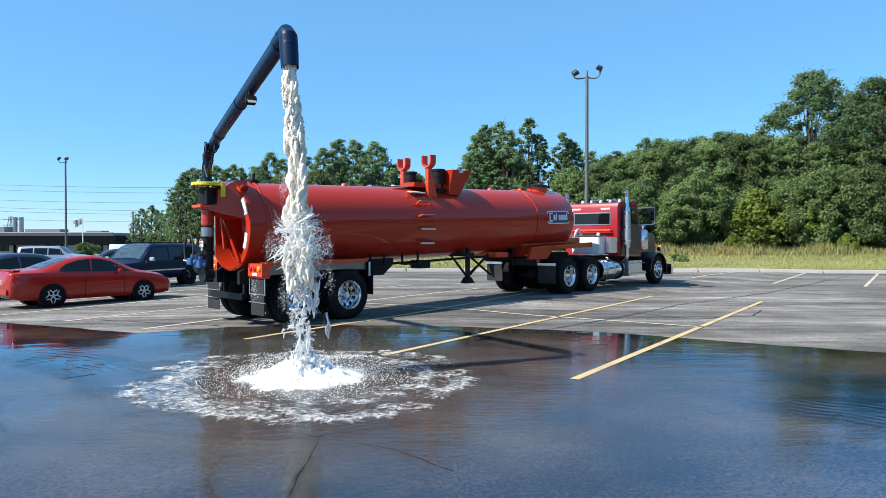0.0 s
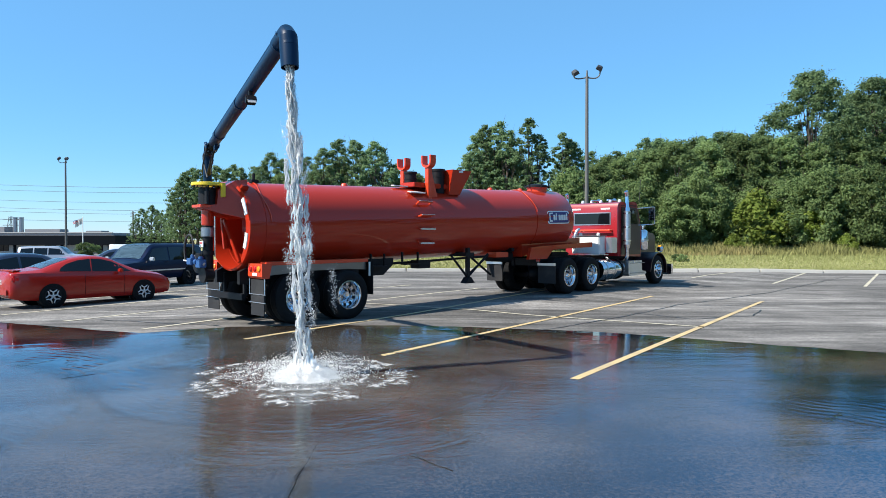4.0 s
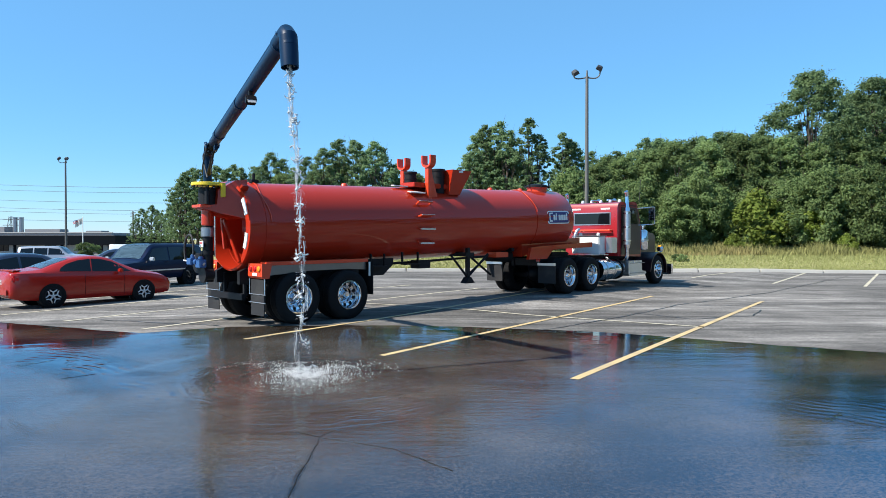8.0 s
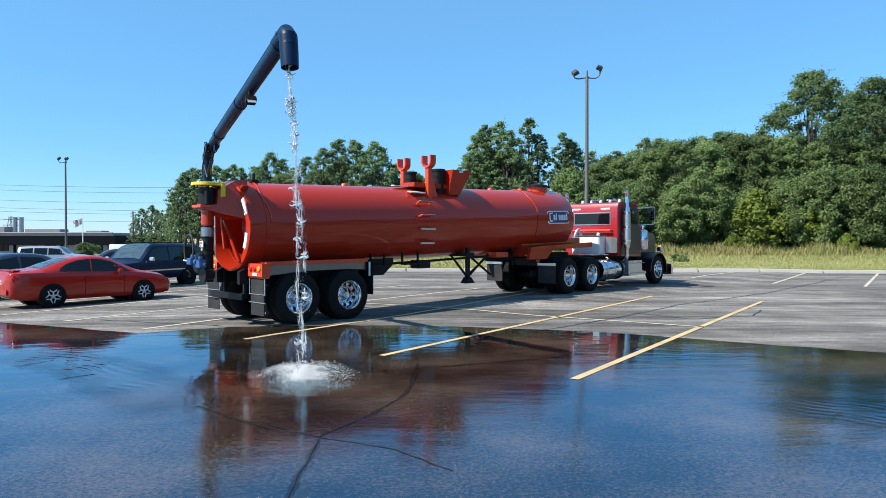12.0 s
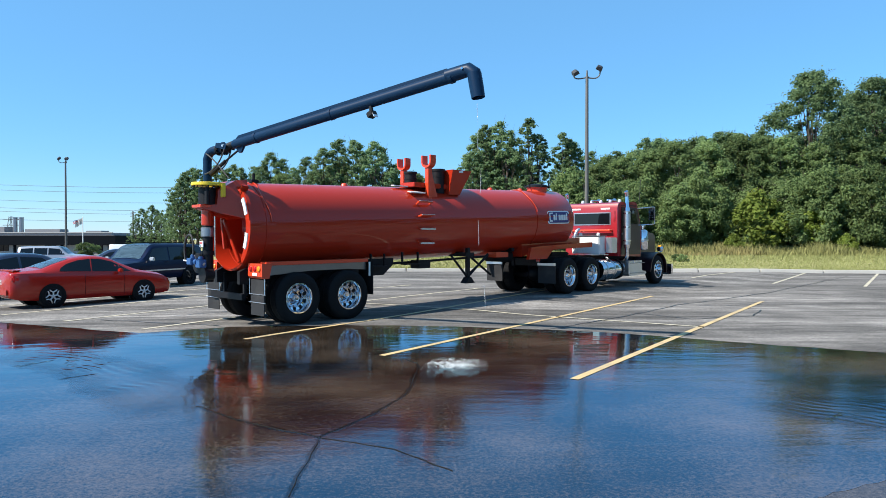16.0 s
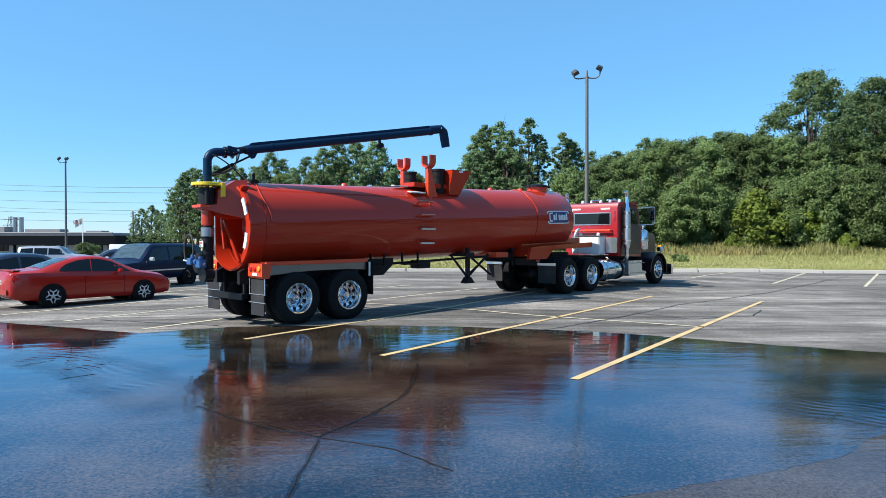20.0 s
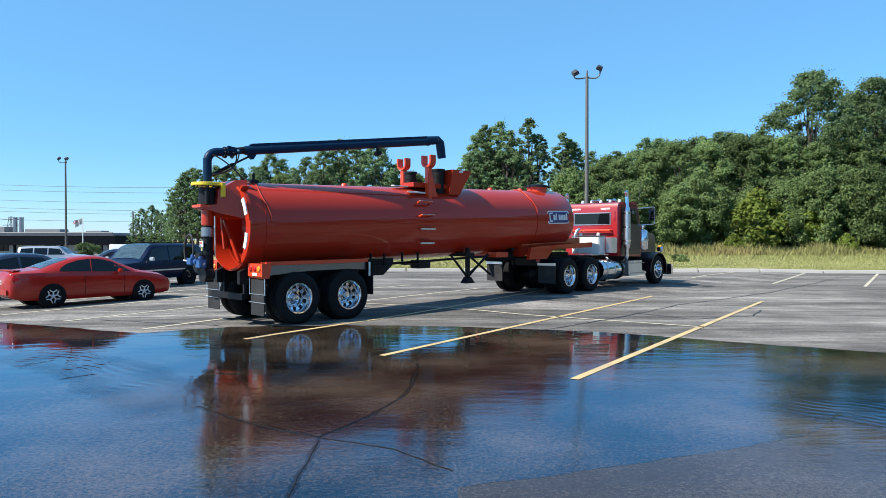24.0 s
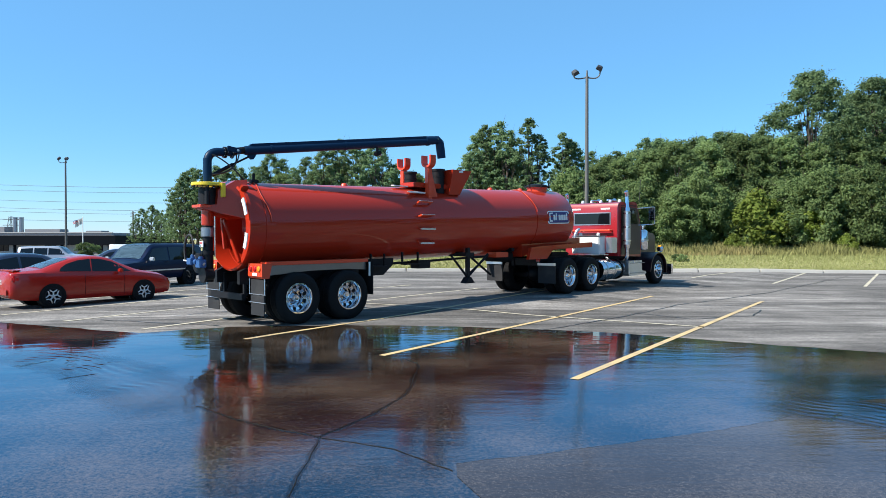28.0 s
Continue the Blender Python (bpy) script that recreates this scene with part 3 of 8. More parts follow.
def make_cracks():
    for line in CRACKS:
        bm = BM()
        if line[-1][1] > 10:
            for p, q in zip(line, line[1:]):
                strip(bm, p, q, 0.034, 0.0075, wander=0.1, step=0.1)
            bmesh.ops.remove_doubles(bm, verts=bm.verts, dist=0.012)
            seal = part("crack_seal", bm, M["crack"], smooth=0)
        else:
            # a soft band of tar under the water, with one thin broken lip
            grid, cover = [], []
            half = 0.016 if line[-1][0] > 0 else 0.037
            for c, d in along(line, 0.05):
                w = half * max(0.35, 1 + 0.8 * noise.noise((c.x * 2.3, c.y * 2.3, 9)) + 0.5 * noise.noise((c.x * 11, c.y * 11, 9)))
                grid.append([(*(c + d * w * e), gz(c.x, c.y) + 0.0045 + 0.002 * (1 - e * e)) for e in (-1, -0.6, -0.2, 0.2, 0.6, 1)])
                cover.append([k * min(1.0, 1.05 + 0.6 * noise.noise((c.x * 7, c.y * 7, k))) for k in (0, 0.75, 1, 1, 0.8, 0)])
            seal = link_mesh("crack_seal", film_sheet("crack_seal", grid, cover), M["wet_seal"])
            for p, q in zip(line, line[1:]):
                strip(bm, p, q, 0.008, 0.005, wander=0.08, step=0.06, profile=((1, 0), (0.5, 0.003), (-0.5, 0.003), (-1, 0)))
            part("crack_lip", bm, M["wet_crack"], seal, smooth=0)
        tagged(seal, "dark tar seal along a crack in the asphalt", "crack", kind="structure")


def make_wavelets():
    """Small standing waves where the film runs over uneven paving."""
    for line, wide, num, high in (([(-6.9, 10.5), (-5.5, 9.93), (-4.25, 8.86), (-3.31, 7.7), (-2.42, 6.7)], 1.3, 8, 0.002), ([(3.45, 7.2), (4.0, 6.75), (4.5, 6.1), (4.75, 5.3)], 1.3, 9, 0.0018)):
        grid, cover = [], []
        pts = along(line, 0.04)
        for i, (c, d) in enumerate(pts):
            e = 2 * i / (len(pts) - 1) - 1
            row, cov = [], []
            for j in range(70):
                u = 2 * j / 69 - 1
                p = c + d * (u * wide / 2 + 0.1 * noise.noise((c.x * 2, c.y * 2, 3)))
                fade = max(0.0, 1 - e ** 4) * max(0.0, 1 - u * u)
                part_wave = max(0.0, 0.55 + 1.1 * noise.noise((p.x * 1.6, p.y * 1.6, 7)))
                row.append((p.x, p.y, gz(p.x, p.y) + 0.0075 + high * fade * part_wave * math.sin(math.pi * num * u + 2.5 * noise.noise((p.x * 1.8, p.y * 1.8, 5)))))
                cov.append(fade)
            grid.append(row)
            cover.append(cov)
        tagged(link_mesh("wavelets", film_sheet("wavelets", grid, cover), M["wavelet"]), "standing wavelets in the film of water", "water", kind="structure")


def make_kerb():
    """Kerb stones end to end along the far edge of the car park."""
    x, kerb_ob = -40.0, None
    k = thing("kerb", "pale concrete kerb between car park and grass", "kerb", kind="structure")
    bm = BM()
    box(bm, (0, 0, 0.0), (2.96, 0.28, 0.42))
    me = None
    while x < 40:
        x2 = x + 3.0 * math.cos(math.atan(kerb_y(x + 1) - kerb_y(x)))
        a, b = Vector((x, kerb_y(x), gz(x, kerb_y(x) - 1))), Vector((x2, kerb_y(x2), gz(x2, kerb_y(x2) - 1)))
        m = Matrix.Translation((a + b) / 2) @ (b - a).to_track_quat("X", "Z").to_matrix().to_4x4()
        if me is None:
            o = part("kerb_stone", bm, M["kerb"], k, bevel=0.03)
            me = o.data
        else:
            o = new("kerb_stone", me)
            o.parent = k
        o.matrix_basis = m @ Matrix.Translation((0, 0, -0.05))
        x = x2


# ---- wheels ----
def lorry_wheel(parent, at, out, r=0.52, w=0.28, dual=False, dish=0.11, name="wheel"):
    """Tyre with ribs and a polished dished rim; out: +1 or -1 along local y."""
    wh = new(name)
    wh.parent = parent
    wh.matrix_basis = Matrix.Translation(at)
    wh.empty_display_size = 0.1
    turn = Matrix.Rotation(radians(-90 * out), 4, "X")
    rim = 0.292

    def tyre(off):
        bm = BM()
        pr = [(rim, -w / 2 + 0.02), (rim + 0.05, -w / 2 + 0.0), (r - 0.09, -w / 2 - 0.012), (r - 0.035, -w / 2 + 0.012), (r - 0.008, -w / 2 + 0.04)]
        for k in range(5):
            z = -w / 2 + 0.045 + (w - 0.09) * k / 5
            dz = (w - 0.09) / 5
            pr += [(r, z + 0.002), (r, z + dz * 0.8), (r - 0.012, z + dz * 0.82), (r - 0.012, z + dz * 0.98)]
        pr += [(r - 0.008, w / 2 - 0.04), (r - 0.035, w / 2 - 0.012), (r - 0.09, w / 2 + 0.012), (rim + 0.05, w / 2), (rim, w / 2 - 0.02), (rim - 0.02, 0), (rim, -w / 2 + 0.02)]
        lathe(bm, pr, turn @ Matrix.Translation((0, 0, off)), 56)
        return part("tyre", bm, M["rubber"], wh, smooth=50)

    tyre(-w / 2)
    if dual:
        tyre(-w / 2 - 0.34)
    bm = BM()
    d = -dish
    lathe(bm, [(rim + 0.012, -0.012), (rim + 0.014, 0.002), (rim - 0.006, 0.004), (rim - 0.03, -0.03), (rim - 0.045, d - 0.02), (0.2, d - 0.03), (0.185, d), (0.15, d + 0.012),
               (0.148, d - 0.09), (0, d - 0.09)], turn, 56)
    part("rim", bm, M["chrome"], wh, "polished aluminium rim", smooth=50)
    bm = BM()
    lathe(bm, [(0.13, d - 0.08), (0.1, d - 0.02), (0.082, d + 0.0), (0.075, d + 0.05), (0.06, d + 0.065), (0.045, d + 0.062), (0.04, d + 0.07), (0, d + 0.072)], turn, 28)
    part("hub", bm, M["chrome"], wh, smooth=50)
    for k in range(10):
        a = 2 * math.pi * k / 10
        c = turn @ Vector((0.168 * math.cos(a), 0.168 * math.sin(a), d))
        q = turn @ Vector((0.168 * math.cos(a), 0.168 * math.sin(a), d + 0.045))
        bm = BM()
        rod(bm, c, q, 0.016, 0.013, 6)
        part("wheel_nut", bm, M["chrome"], wh)
    for k in range(10):
        a = 2 * math.pi * (k + 0.5) / 10
        c = turn @ Vector((0.222 * math.cos(a), 0.222 * math.sin(a), d - 0.03))
        q = turn @ Vector((0.222 * math.cos(a), 0.222 * math.sin(a), d - 0.018))
        bm = BM()
        rod(bm, c, q, 0.036, 0.036, 12)
        part("hand_hole", bm, M["black_steel"], wh)
    return wh


# ---- tank trailer ----
AX = 44.30
TRAILER = Matrix.Translation((-3.267, 15.007, 0)) @ Matrix.Rotation(radians(AX), 4, "Z")
R_TANK = 0.896


def tz(x):
    return 1.992 + 0.0318 * x


def tank_matrix(x):
    """Local z along the tank's axis."""
    d = Vector((1, 0, 0.0318))
    return Matrix.Translation((x, 0, tz(x))) @ d.to_track_quat("Z", "Y").to_matrix().to_4x4()


def on_tank(x, a, r=0.0):
    """A point on the shell, a degrees from the top to the right-hand side."""
    return Vector((x, -(R_TANK + r) * math.sin(radians(a)), tz(x) + (R_TANK + r) * math.cos(radians(a))))


def make_trailer():
    t = thing("tank_trailer", "glossy orange-red steel tank trailer with rear boom", "tank trailer", TRAILER)
    X0, X1 = -1.5, 9.2
    L = (X1 - X0) * 1.0006
    R = R_TANK
    bm = BM()
    pr = [(0, 0.95), (0.5, 0.93), (0.78, 0.86), (R - 0.045, 0.74), (R - 0.04, -0.02), (R, 0.0)]
    nseg = 9
    for i in range(1, nseg):
        z = L * i / nseg
        pr += [(R, z)]
    pr += [(R, L), (0.87, L + 0.06), (0.78, L + 0.14), (0.55, L + 0.24), (0.25, L + 0.3), (0, L + 0.31)]
    lathe(bm, pr, tank_matrix(X0), 96)
    tank = part("tank_shell", bm, M["tank_red"], t, "glossy orange-red cylindrical shell", smooth=30)
    # rear flange, bands
    for x, w, pro, mt, nm in ((-1.16, 0.035, 0.012, "tank_red", "band"), (7.45, 0.045, 0.014, "tank_red", "band")):
        bm = BM()
        lathe(bm, [(R - 0.05, 0), (R + pro, 0), (R + pro, w), (R - 0.05, w), (R - 0.05, 0)], tank_matrix(x), 96)
        part(nm, bm, M[mt], t, smooth=30)
    # a curved flange on one side of the rear door, clamps and braces
    bm = BM()
    ring = []
    for k in range(25):
        a = 36 + 104 * k / 24
        w = 0.03 + 0.1 * math.sin(math.pi * k / 24) ** 0.6
        ring.append([bm.verts.new(on_tank(X0 + dx, a, dr)) for dx, dr in ((-0.04, -w), (-0.04, 0.05), (0.03, 0.05), (0.03, -w))])
    for p, q in zip(ring, ring[1:]):
        for j in range(4):
            bm.faces.new((p[j], p[(j + 1) % 4], q[(j + 1) % 4], q[j]))
    bm.faces.new(ring[0])
    bm.faces.new(ring[-1][::-1])
    bmesh.ops.recalc_face_normals(bm, faces=bm.faces[:])
    part("door_flange", bm, M["tank_red"], t, smooth=30)
    for a in (40, 270, 318):
        bm = BM()
        p = on_tank(X0, a, 0.09)
        box(bm, p, (0.15, 0.08, 0.12), Matrix.Rotation(radians(a), 4, "X"))
        part("clamp", bm, M["tank_red"], t, bevel=0.015)
    for a, b in ((56, 76), (98, 116)):
        bm = BM()
        pts = [on_tank(X0 - 0.12, a + (b - a) * i / 6, 0.055) for i in range(7)]
        for p, q in zip(pts, pts[1:]):
            m, ln = axis_matrix(p, q)
            box(bm, (p + q) / 2, (0.02, 0.1, ln + 0.01), m.to_3x3().to_4x4())
        part("reflector", bm, M["white"], t, "white reflective strip")
    for p, q in (((X0 - 0.12, 0.05, 2.12), (X0 - 0.06, 0.05, 1.5)), ((X0 - 0.12, -0.04, 2.08), (X0 - 0.02, -0.48, 1.24))):
        bm = BM()
        m, ln = axis_matrix(Vector(p), Vector(q))
        box(bm, (Vector(p) + Vector(q)) / 2, (0.07, 0.07, ln), m.to_3x3().to_4x4())
        part("door_brace", bm, M["tank_red"], t, bevel=0.008)
    bm = BM()
    prism(bm, [(-1.36, 2.88), (-1.55, 2.86), (-1.84, 2.66), (-1.86, 2.38), (-2.12, 2.36), (-2.15, 2.3), (-1.8, 2.2), (-1.36, 2.1)], -0.3, 0.3)
    for v in bm.verts:
        v.co.y *= 0.55 + 1.1 * max(0.0, (v.co.x + 2.0) / 0.64) ** 1.2
    part("pipe_bracket", bm, M["tank_red"], t, bevel=0.015)
    bm = BM()
    box(bm, (-1.98, 0, 2.34), (0.42, 0.4, 0.06))
    part("bracket_plate", bm, M["bright_red"], t, bevel=0.01)
    # riser pipe with slew ring
    sx = -1.953
    bm = BM()
    lathe(bm, [(0, 0.85), (0.11, 0.85), (0.11, 1.38), (0.13, 1.39), (0.13, 1.46), (0.1, 1.47), (0.1, 2.3), (0, 2.3)], Matrix.Translation((sx, 0, 0)), 32)
    part("riser_pipe", bm, M["black_steel"], t)
    bm = BM()
    lathe(bm, [(0.102, 1.96), (0.118, 1.98), (0.118, 2.27), (0.102, 2.29)], Matrix.Translation((sx, 0, 0)), 32)
    part("pipe_sleeve", bm, M["tank_red"], t)
    bm = BM()
    lathe(bm, [(0.102, 1.74), (0.13, 1.75), (0.13, 1.92), (0.102, 1.93)], Matrix.Translation((sx, 0, 0)), 32)
    part("coupling", bm, M["galv"], t, "bare metal pipe coupling")
    bm = BM()
    lathe(bm, [(0, 2.38), (0.17, 2.38), (0.17, 2.69), (0.14, 2.71), (0, 2.71)], Matrix.Translation((sx, 0, 0)), 32)
    part("slew_gearbox", bm, M["black_steel"], t, bevel=0.0)
    bm = BM()
    lathe(bm, [(0.12, 2.745), (0.3, 2.745), (0.31, 2.755), (0.31, 2.8), (0.3, 2.81), (0.12, 2.81), (0.12, 2.745)], Matrix.Translation((sx, 0, 0)), 48)
    part("slew_ring", bm, M["yellow"], t, "yellow slew ring guard")
    for k in range(16):
        a = 2 * math.pi * k / 16
        bm = BM()
        c = Vector((sx + 0.27 * math.cos(a), 0.27 * math.sin(a), 2.715))
        rod(bm, c, c + Vector((0, 0, 0.035)), 0.014, seg=6)
        part("ring_bolt", bm, M["black_steel"], t)
    bm = BM()
    box(bm, (-1.78, -0.315, 2.66), (0.09, 0.05, 0.28))
    part("yellow_guard", bm, M["yellow"], t, bevel=0.01)
    bm = BM()
    rod(bm, (sx - 0.1, -0.2, 2.38), (sx - 0.1, -0.2, 2.63), 0.05, seg=16)
    rod(bm, (sx - 0.1, -0.2, 2.63), (sx - 0.1, -0.2, 2.72), 0.03, seg=12)
    part("hydraulic_motor", bm, M["black_steel"], t)
    # valve, hand wheel, pump at the tail
    for y, z, r in ((0.12, 1.22, 0.2), (-0.1, 1.0, 0.16)):
        bm = BM()
        lathe(bm, [(0, 0), (r, 0), (r, 0.05), (r * 0.7, 0.06), (r * 0.7, 0.22), (0, 0.22)], Matrix.Translation((-2.12, y, z)) @ Matrix.Rotation(radians(90), 4, "Y"), 28)
        part("pipe_flange", bm, M["black_steel"], t)
    bm = BM()
    box(bm, (-2.24, 0.04, 1.26), (0.18, 0.2, 0.13))
    rod(bm, (-2.24, 0.04, 1.3), (-2.24, 0.04, 1.4), 0.045)
    rod(bm, (-2.24, 0.18, 1.25), (-2.24, -0.16, 1.25), 0.055)
    box(bm, (-2.2, -0.22, 1.22), (0.14, 0.2, 0.16))
    rod(bm, (-2.2, -0.22, 1.3), (-2.2, -0.22, 1.36), 0.05)
    part("valve", bm, M["blue"], t, "blue painted valve body", bevel=0.012)
    for a, b, r in (((-2.3, 0.1, 1.25), (-2.34, 0.24, 1.28), 0.014), ((-2.28, -0.2, 1.3), (-2.34, -0.26, 1.38), 0.009), ((-2.2, -0.34, 1.2), (-2.2, -0.38, 1.23), 0.02)):
        bm = BM()
        rod(bm, a, b, r, seg=10)
        part("valve_lever", bm, M["galv"], t)
    bm = BM()
    tube(bm, bend((-2.24, 0.02, 1.38), (-2.24, 0.0, 1.82), (-2.24, 0.22, 1.78), 10) + bend((-2.24, 0.22, 1.78), (-2.24, 0.5, 1.7), (-2.24, 0.38, 1.28), 8), 0.02, 8)
    part("hose", bm, M["cable"], t)
    bm = BM()
    lathe(bm, [(0.06, -0.012), (0.08, 0), (0.06, 0.012), (0.06, -0.012)], Matrix.Translation((-2.3, 0.1, 1.02)) @ Matrix.Rotation(radians(70), 4, "Y"), 24)
    part("hand_wheel", bm, M["black_steel"], t)
    bm = BM()
    rod(bm, (-1.84, -0.08, 1.35), (-1.84, -0.08, 2.15), 0.02)
    part("cylinder_rod", bm, M["chrome"], t)
    bm = BM()
    box(bm, (-2.09, -0.02, 1.6), (0.02, 0.14, 0.12))
    part("sign_plate", bm, M["white"], t, "small white warning plate")
    bm = BM()
    box(bm, (-2.104, -0.02, 1.62), (0.006, 0.1, 0.03))
    part("sign_bar", bm, M["lens_red"], t)
    # undercarriage frame
    for y in (-0.48, 0.48):
        bm = BM()
        prism(bm, [(-1.55, 1.05), (-1.55, 0.8), (2.1, 0.86), (2.4, 1.1), (2.4, 1.25), (-1.3, 1.16)], y - 0.05, y + 0.05)
        part("frame_rail", bm, M["black_steel"], t)
    for x in (-0.9, 0.0, 0.9, 1.8):
        bm = BM()
        box(bm, (x, 0, 0.95), (0.1, 0.94, 0.16))
        part("crossmember", bm, M["black_steel"], t)
    for y in (-1.0, 1.0):
        s = -1 if y < 0 else 1
        bm = BM()
        prism(bm, [(-1.3, 1.25), (-1.3, 1.18), (1.18, 1.2), (1.18, 1.27)], y - 0.12, y + 0.12)
        part("side_rail", bm, M["bright_red"], t, bevel=0.01)
        bm = BM()
        prism(bm, [(-1.25, 1.175), (-1.25, 0.98), (-0.3, 1.05), (0.7, 1.06), (1.18, 1.03), (1.18, 1.195)], y + 0.06 * s - 0.012, y + 0.06 * s + 0.012)
        part("fender_panel", bm, M["fender"], t, "bare polished metal fender panel")
        bm = BM()
        box(bm, (1.24, y - 0.03 * s, 0.86), (0.02, 0.5, 0.74))
        part("mud_flap", bm, M["rubber"], t)
        bm = BM()
        rod(bm, (1.2, y + 0.15 * s, 0.9), (1.2, y + 0.15 * s, 1.2), 0.022)
        part("flap_post", bm, M["white"], t)
        # lamp box and rear flap
        bm = BM()
        prism(bm, [(-1.44, 1.22), (-1.44, 0.97), (-1.4, 0.93), (-1.28, 0.93), (-1.22, 1.22)], y - 0.07 * s - 0.27, y - 0.07 * s + 0.27)
        lb = part("lamp_box", bm, M["bright_red"], t, "bright orange lamp housing", bevel=0.02)
        for j, mt in enumerate(("lens_red", "lens_red", "lens_amber")):
            bm = BM()
            yy = y - 0.07 * s + (1 - j) * 0.16
            lathe(bm, [(0.055, 0), (0.055, 0.02), (0.045, 0.03), (0, 0.034)], Matrix.Translation((-1.435, yy, 1.12)) @ Matrix.Rotation(radians(-90), 4, "Y"), 20)
            part("tail_lamp", bm, M[mt], lb)
        bm = BM()
        box(bm, (-1.446, y - 0.07 * s, 1.01), (0.012, 0.18, 0.06))
        part("plate", bm, M["white"], lb, bevel=0.004)
        bm = BM()
        box(bm, (-1.38, y - 0.07 * s, 0.56), (0.02, 0.5, 0.7))
        f = part("mud_flap", bm, M["flap"], t, "grey rubber mud flap")
        for zz in (0.46, 0.62):
            bm = BM()
            rod(bm, (-1.395, y - 0.07 * s - 0.31, zz), (-1.395, y - 0.07 * s + 0.31, zz), 0.009, seg=8)
            part("flap_bar", bm, M["alu"], f)
        for yy in (-0.29, 0.29):
            bm = BM()
            rod(bm, (-1.395, y - 0.07 * s + yy, 0.62), (-1.395, y - 0.07 * s + yy, 0.93), 0.008, seg=8)
            part("flap_bar", bm, M["alu"], f)
    bm = BM()
    box(bm, (-1.42, 0.22, 0.54), (0.09, 1.36, 0.13))
    part("rear_bumper", bm, M["black_steel"], t, bevel=0.01)
    for y in (-0.42, 0.42):
        bm = BM()
        box(bm, (-1.38, y, 0.78), (0.06, 0.06, 0.45))
        part("bumper_post", bm, M["black_steel"], t)
    for x in (-0.62, 0.62):
        for s in (1, -1):
            lorry_wheel(t, (x, s * 1.21, 0.515), s, dual=True, dish=0.15)
        bm = BM()
        rod(bm, (x, -1.0, 0.515), (x, 1.0, 0.515), 0.065)
        part("axle", bm, M["black_steel"], t)
        for s in (1, -1):
            bm = BM()
            lathe(bm, [(0, 0), (0.13, 0), (0.14, 0.05), (0.14, 0.15), (0, 0.17)], Matrix.Translation((x + 0.1, s * 0.5, 0.6)), 20)
            part("air_spring", bm, M["rubber"], t)
    # landing legs
    for y in (-0.75,):
        bm = BM()
        box(bm, (4.72, y, 1.05), (0.09, 0.09, 0.85))
        box(bm, (4.72, y, 0.72), (0.085, 0.085, 0.3))
        part("landing_leg", bm, M["black_steel"], t)
        bm = BM()
        prism(bm, [(4.68, 0.72), (4.55, 0.56), (4.89, 0.56), (4.76, 0.72)], y - 0.1, y + 0.1)
        part("leg_foot", bm, M["black_steel"], t)
        for p, q in (((4.1, y, 1.3), (4.68, y, 0.74)), ((4.76, y, 0.74), (5.5, y, 1.3))):
            bm = BM()
            rod(bm, p, q, 0.03, seg=8)
            part("leg_brace", bm, M["black_steel"], t)
    bm = BM()
    rod(bm, (4.76, -0.74, 0.78), (6.1, -0.3, 1.3), 0.03, seg=8)
    part("leg_brace", bm, M["black_steel"], t)
    bm = BM()
    rod(bm, (4.76, -0.74, 1.28), (6.1, -0.3, 0.72), 0.03, seg=8)
    part("leg_brace", bm, M["black_steel"], t)
    bm = BM()
    box(bm, (4.75, 0, 1.3), (0.3, 1.62, 0.1))
    part("leg_mount", bm, M["black_steel"], t)
    # hanging steps, hose brackets beneath the shell
    for x, w in ((2.6, 0.5), (1.65, 0.4)):
        zb = tz(x) - R + 0.12
        bm = BM()
        for dx in (0, w):
            box(bm, (x + dx, -0.62, zb - 0.06), (0.03, 0.05, 0.3))
        box(bm, (x + w / 2, -0.66, zb - 0.2), (w + 0.04, 0.14, 0.03))
        part("hanging_step", bm, M["black_steel"], t)
    bm = BM()
    box(bm, (3.3, -0.5, 1.08), (0.42, 0.3, 0.2))
    part("valve_box", bm, M["black_steel"], t, bevel=0.015)
    bm = BM()
    tube(bm, [(0.9, -0.35, 1.08), (2.0, -0.36, 1.1), (3.5, -0.35, 1.14), (6.2, -0.35, 1.24)], 0.03, 8)
    part("air_line", bm, M["black_steel"], t)
    # front skirt, king pin plate
    for y in (-0.98, 0.98):
        bm = BM()
        prism(bm, [(6.9, 1.13), (7.0, 1.46), (7.45, 1.5), (10.0, 1.6), (10.0, 1.46), (9.85, 1.45), (8.0, 1.4), (7.72, 1.13)], y - 0.05, y + 0.05)
        part("front_skirt", bm, M["tank_red"], t, bevel=0.008)
    bm = BM()
    box(bm, (8.75, 0, 1.45), (2.5, 1.9, 0.06), Matrix.Rotation(radians(-2), 4, "Y"))
    part("coupler_plate", bm, M["tank_red"], t)
    bm = BM()
    prism(bm, [(7.1, 1.2), (7.1, 1.6), (9.95, 1.75), (9.95, 1.5), (7.6, 1.26)], -0.6, 0.6)
    part("coupler_saddle", bm, M["tank_red"], t)
    bm = BM()
    box(bm, (6.2, 0, 1.27), (0.5, 1.3, 0.14))
    part("sub_frame", bm, M["bright_red"], t)
    # spare wheel slung flat beneath the shell
    sw = Matrix.Translation((6.78, 0.0, 1.06))
    bm = BM()
    lathe(bm, [(0.24, 0.02), (0.34, 0.0), (0.4, 0.03), (0.42, 0.08), (0.42, 0.22), (0.4, 0.27), (0.34, 0.3), (0.24, 0.28), (0.22, 0.15), (0.24, 0.02)], sw, 48)
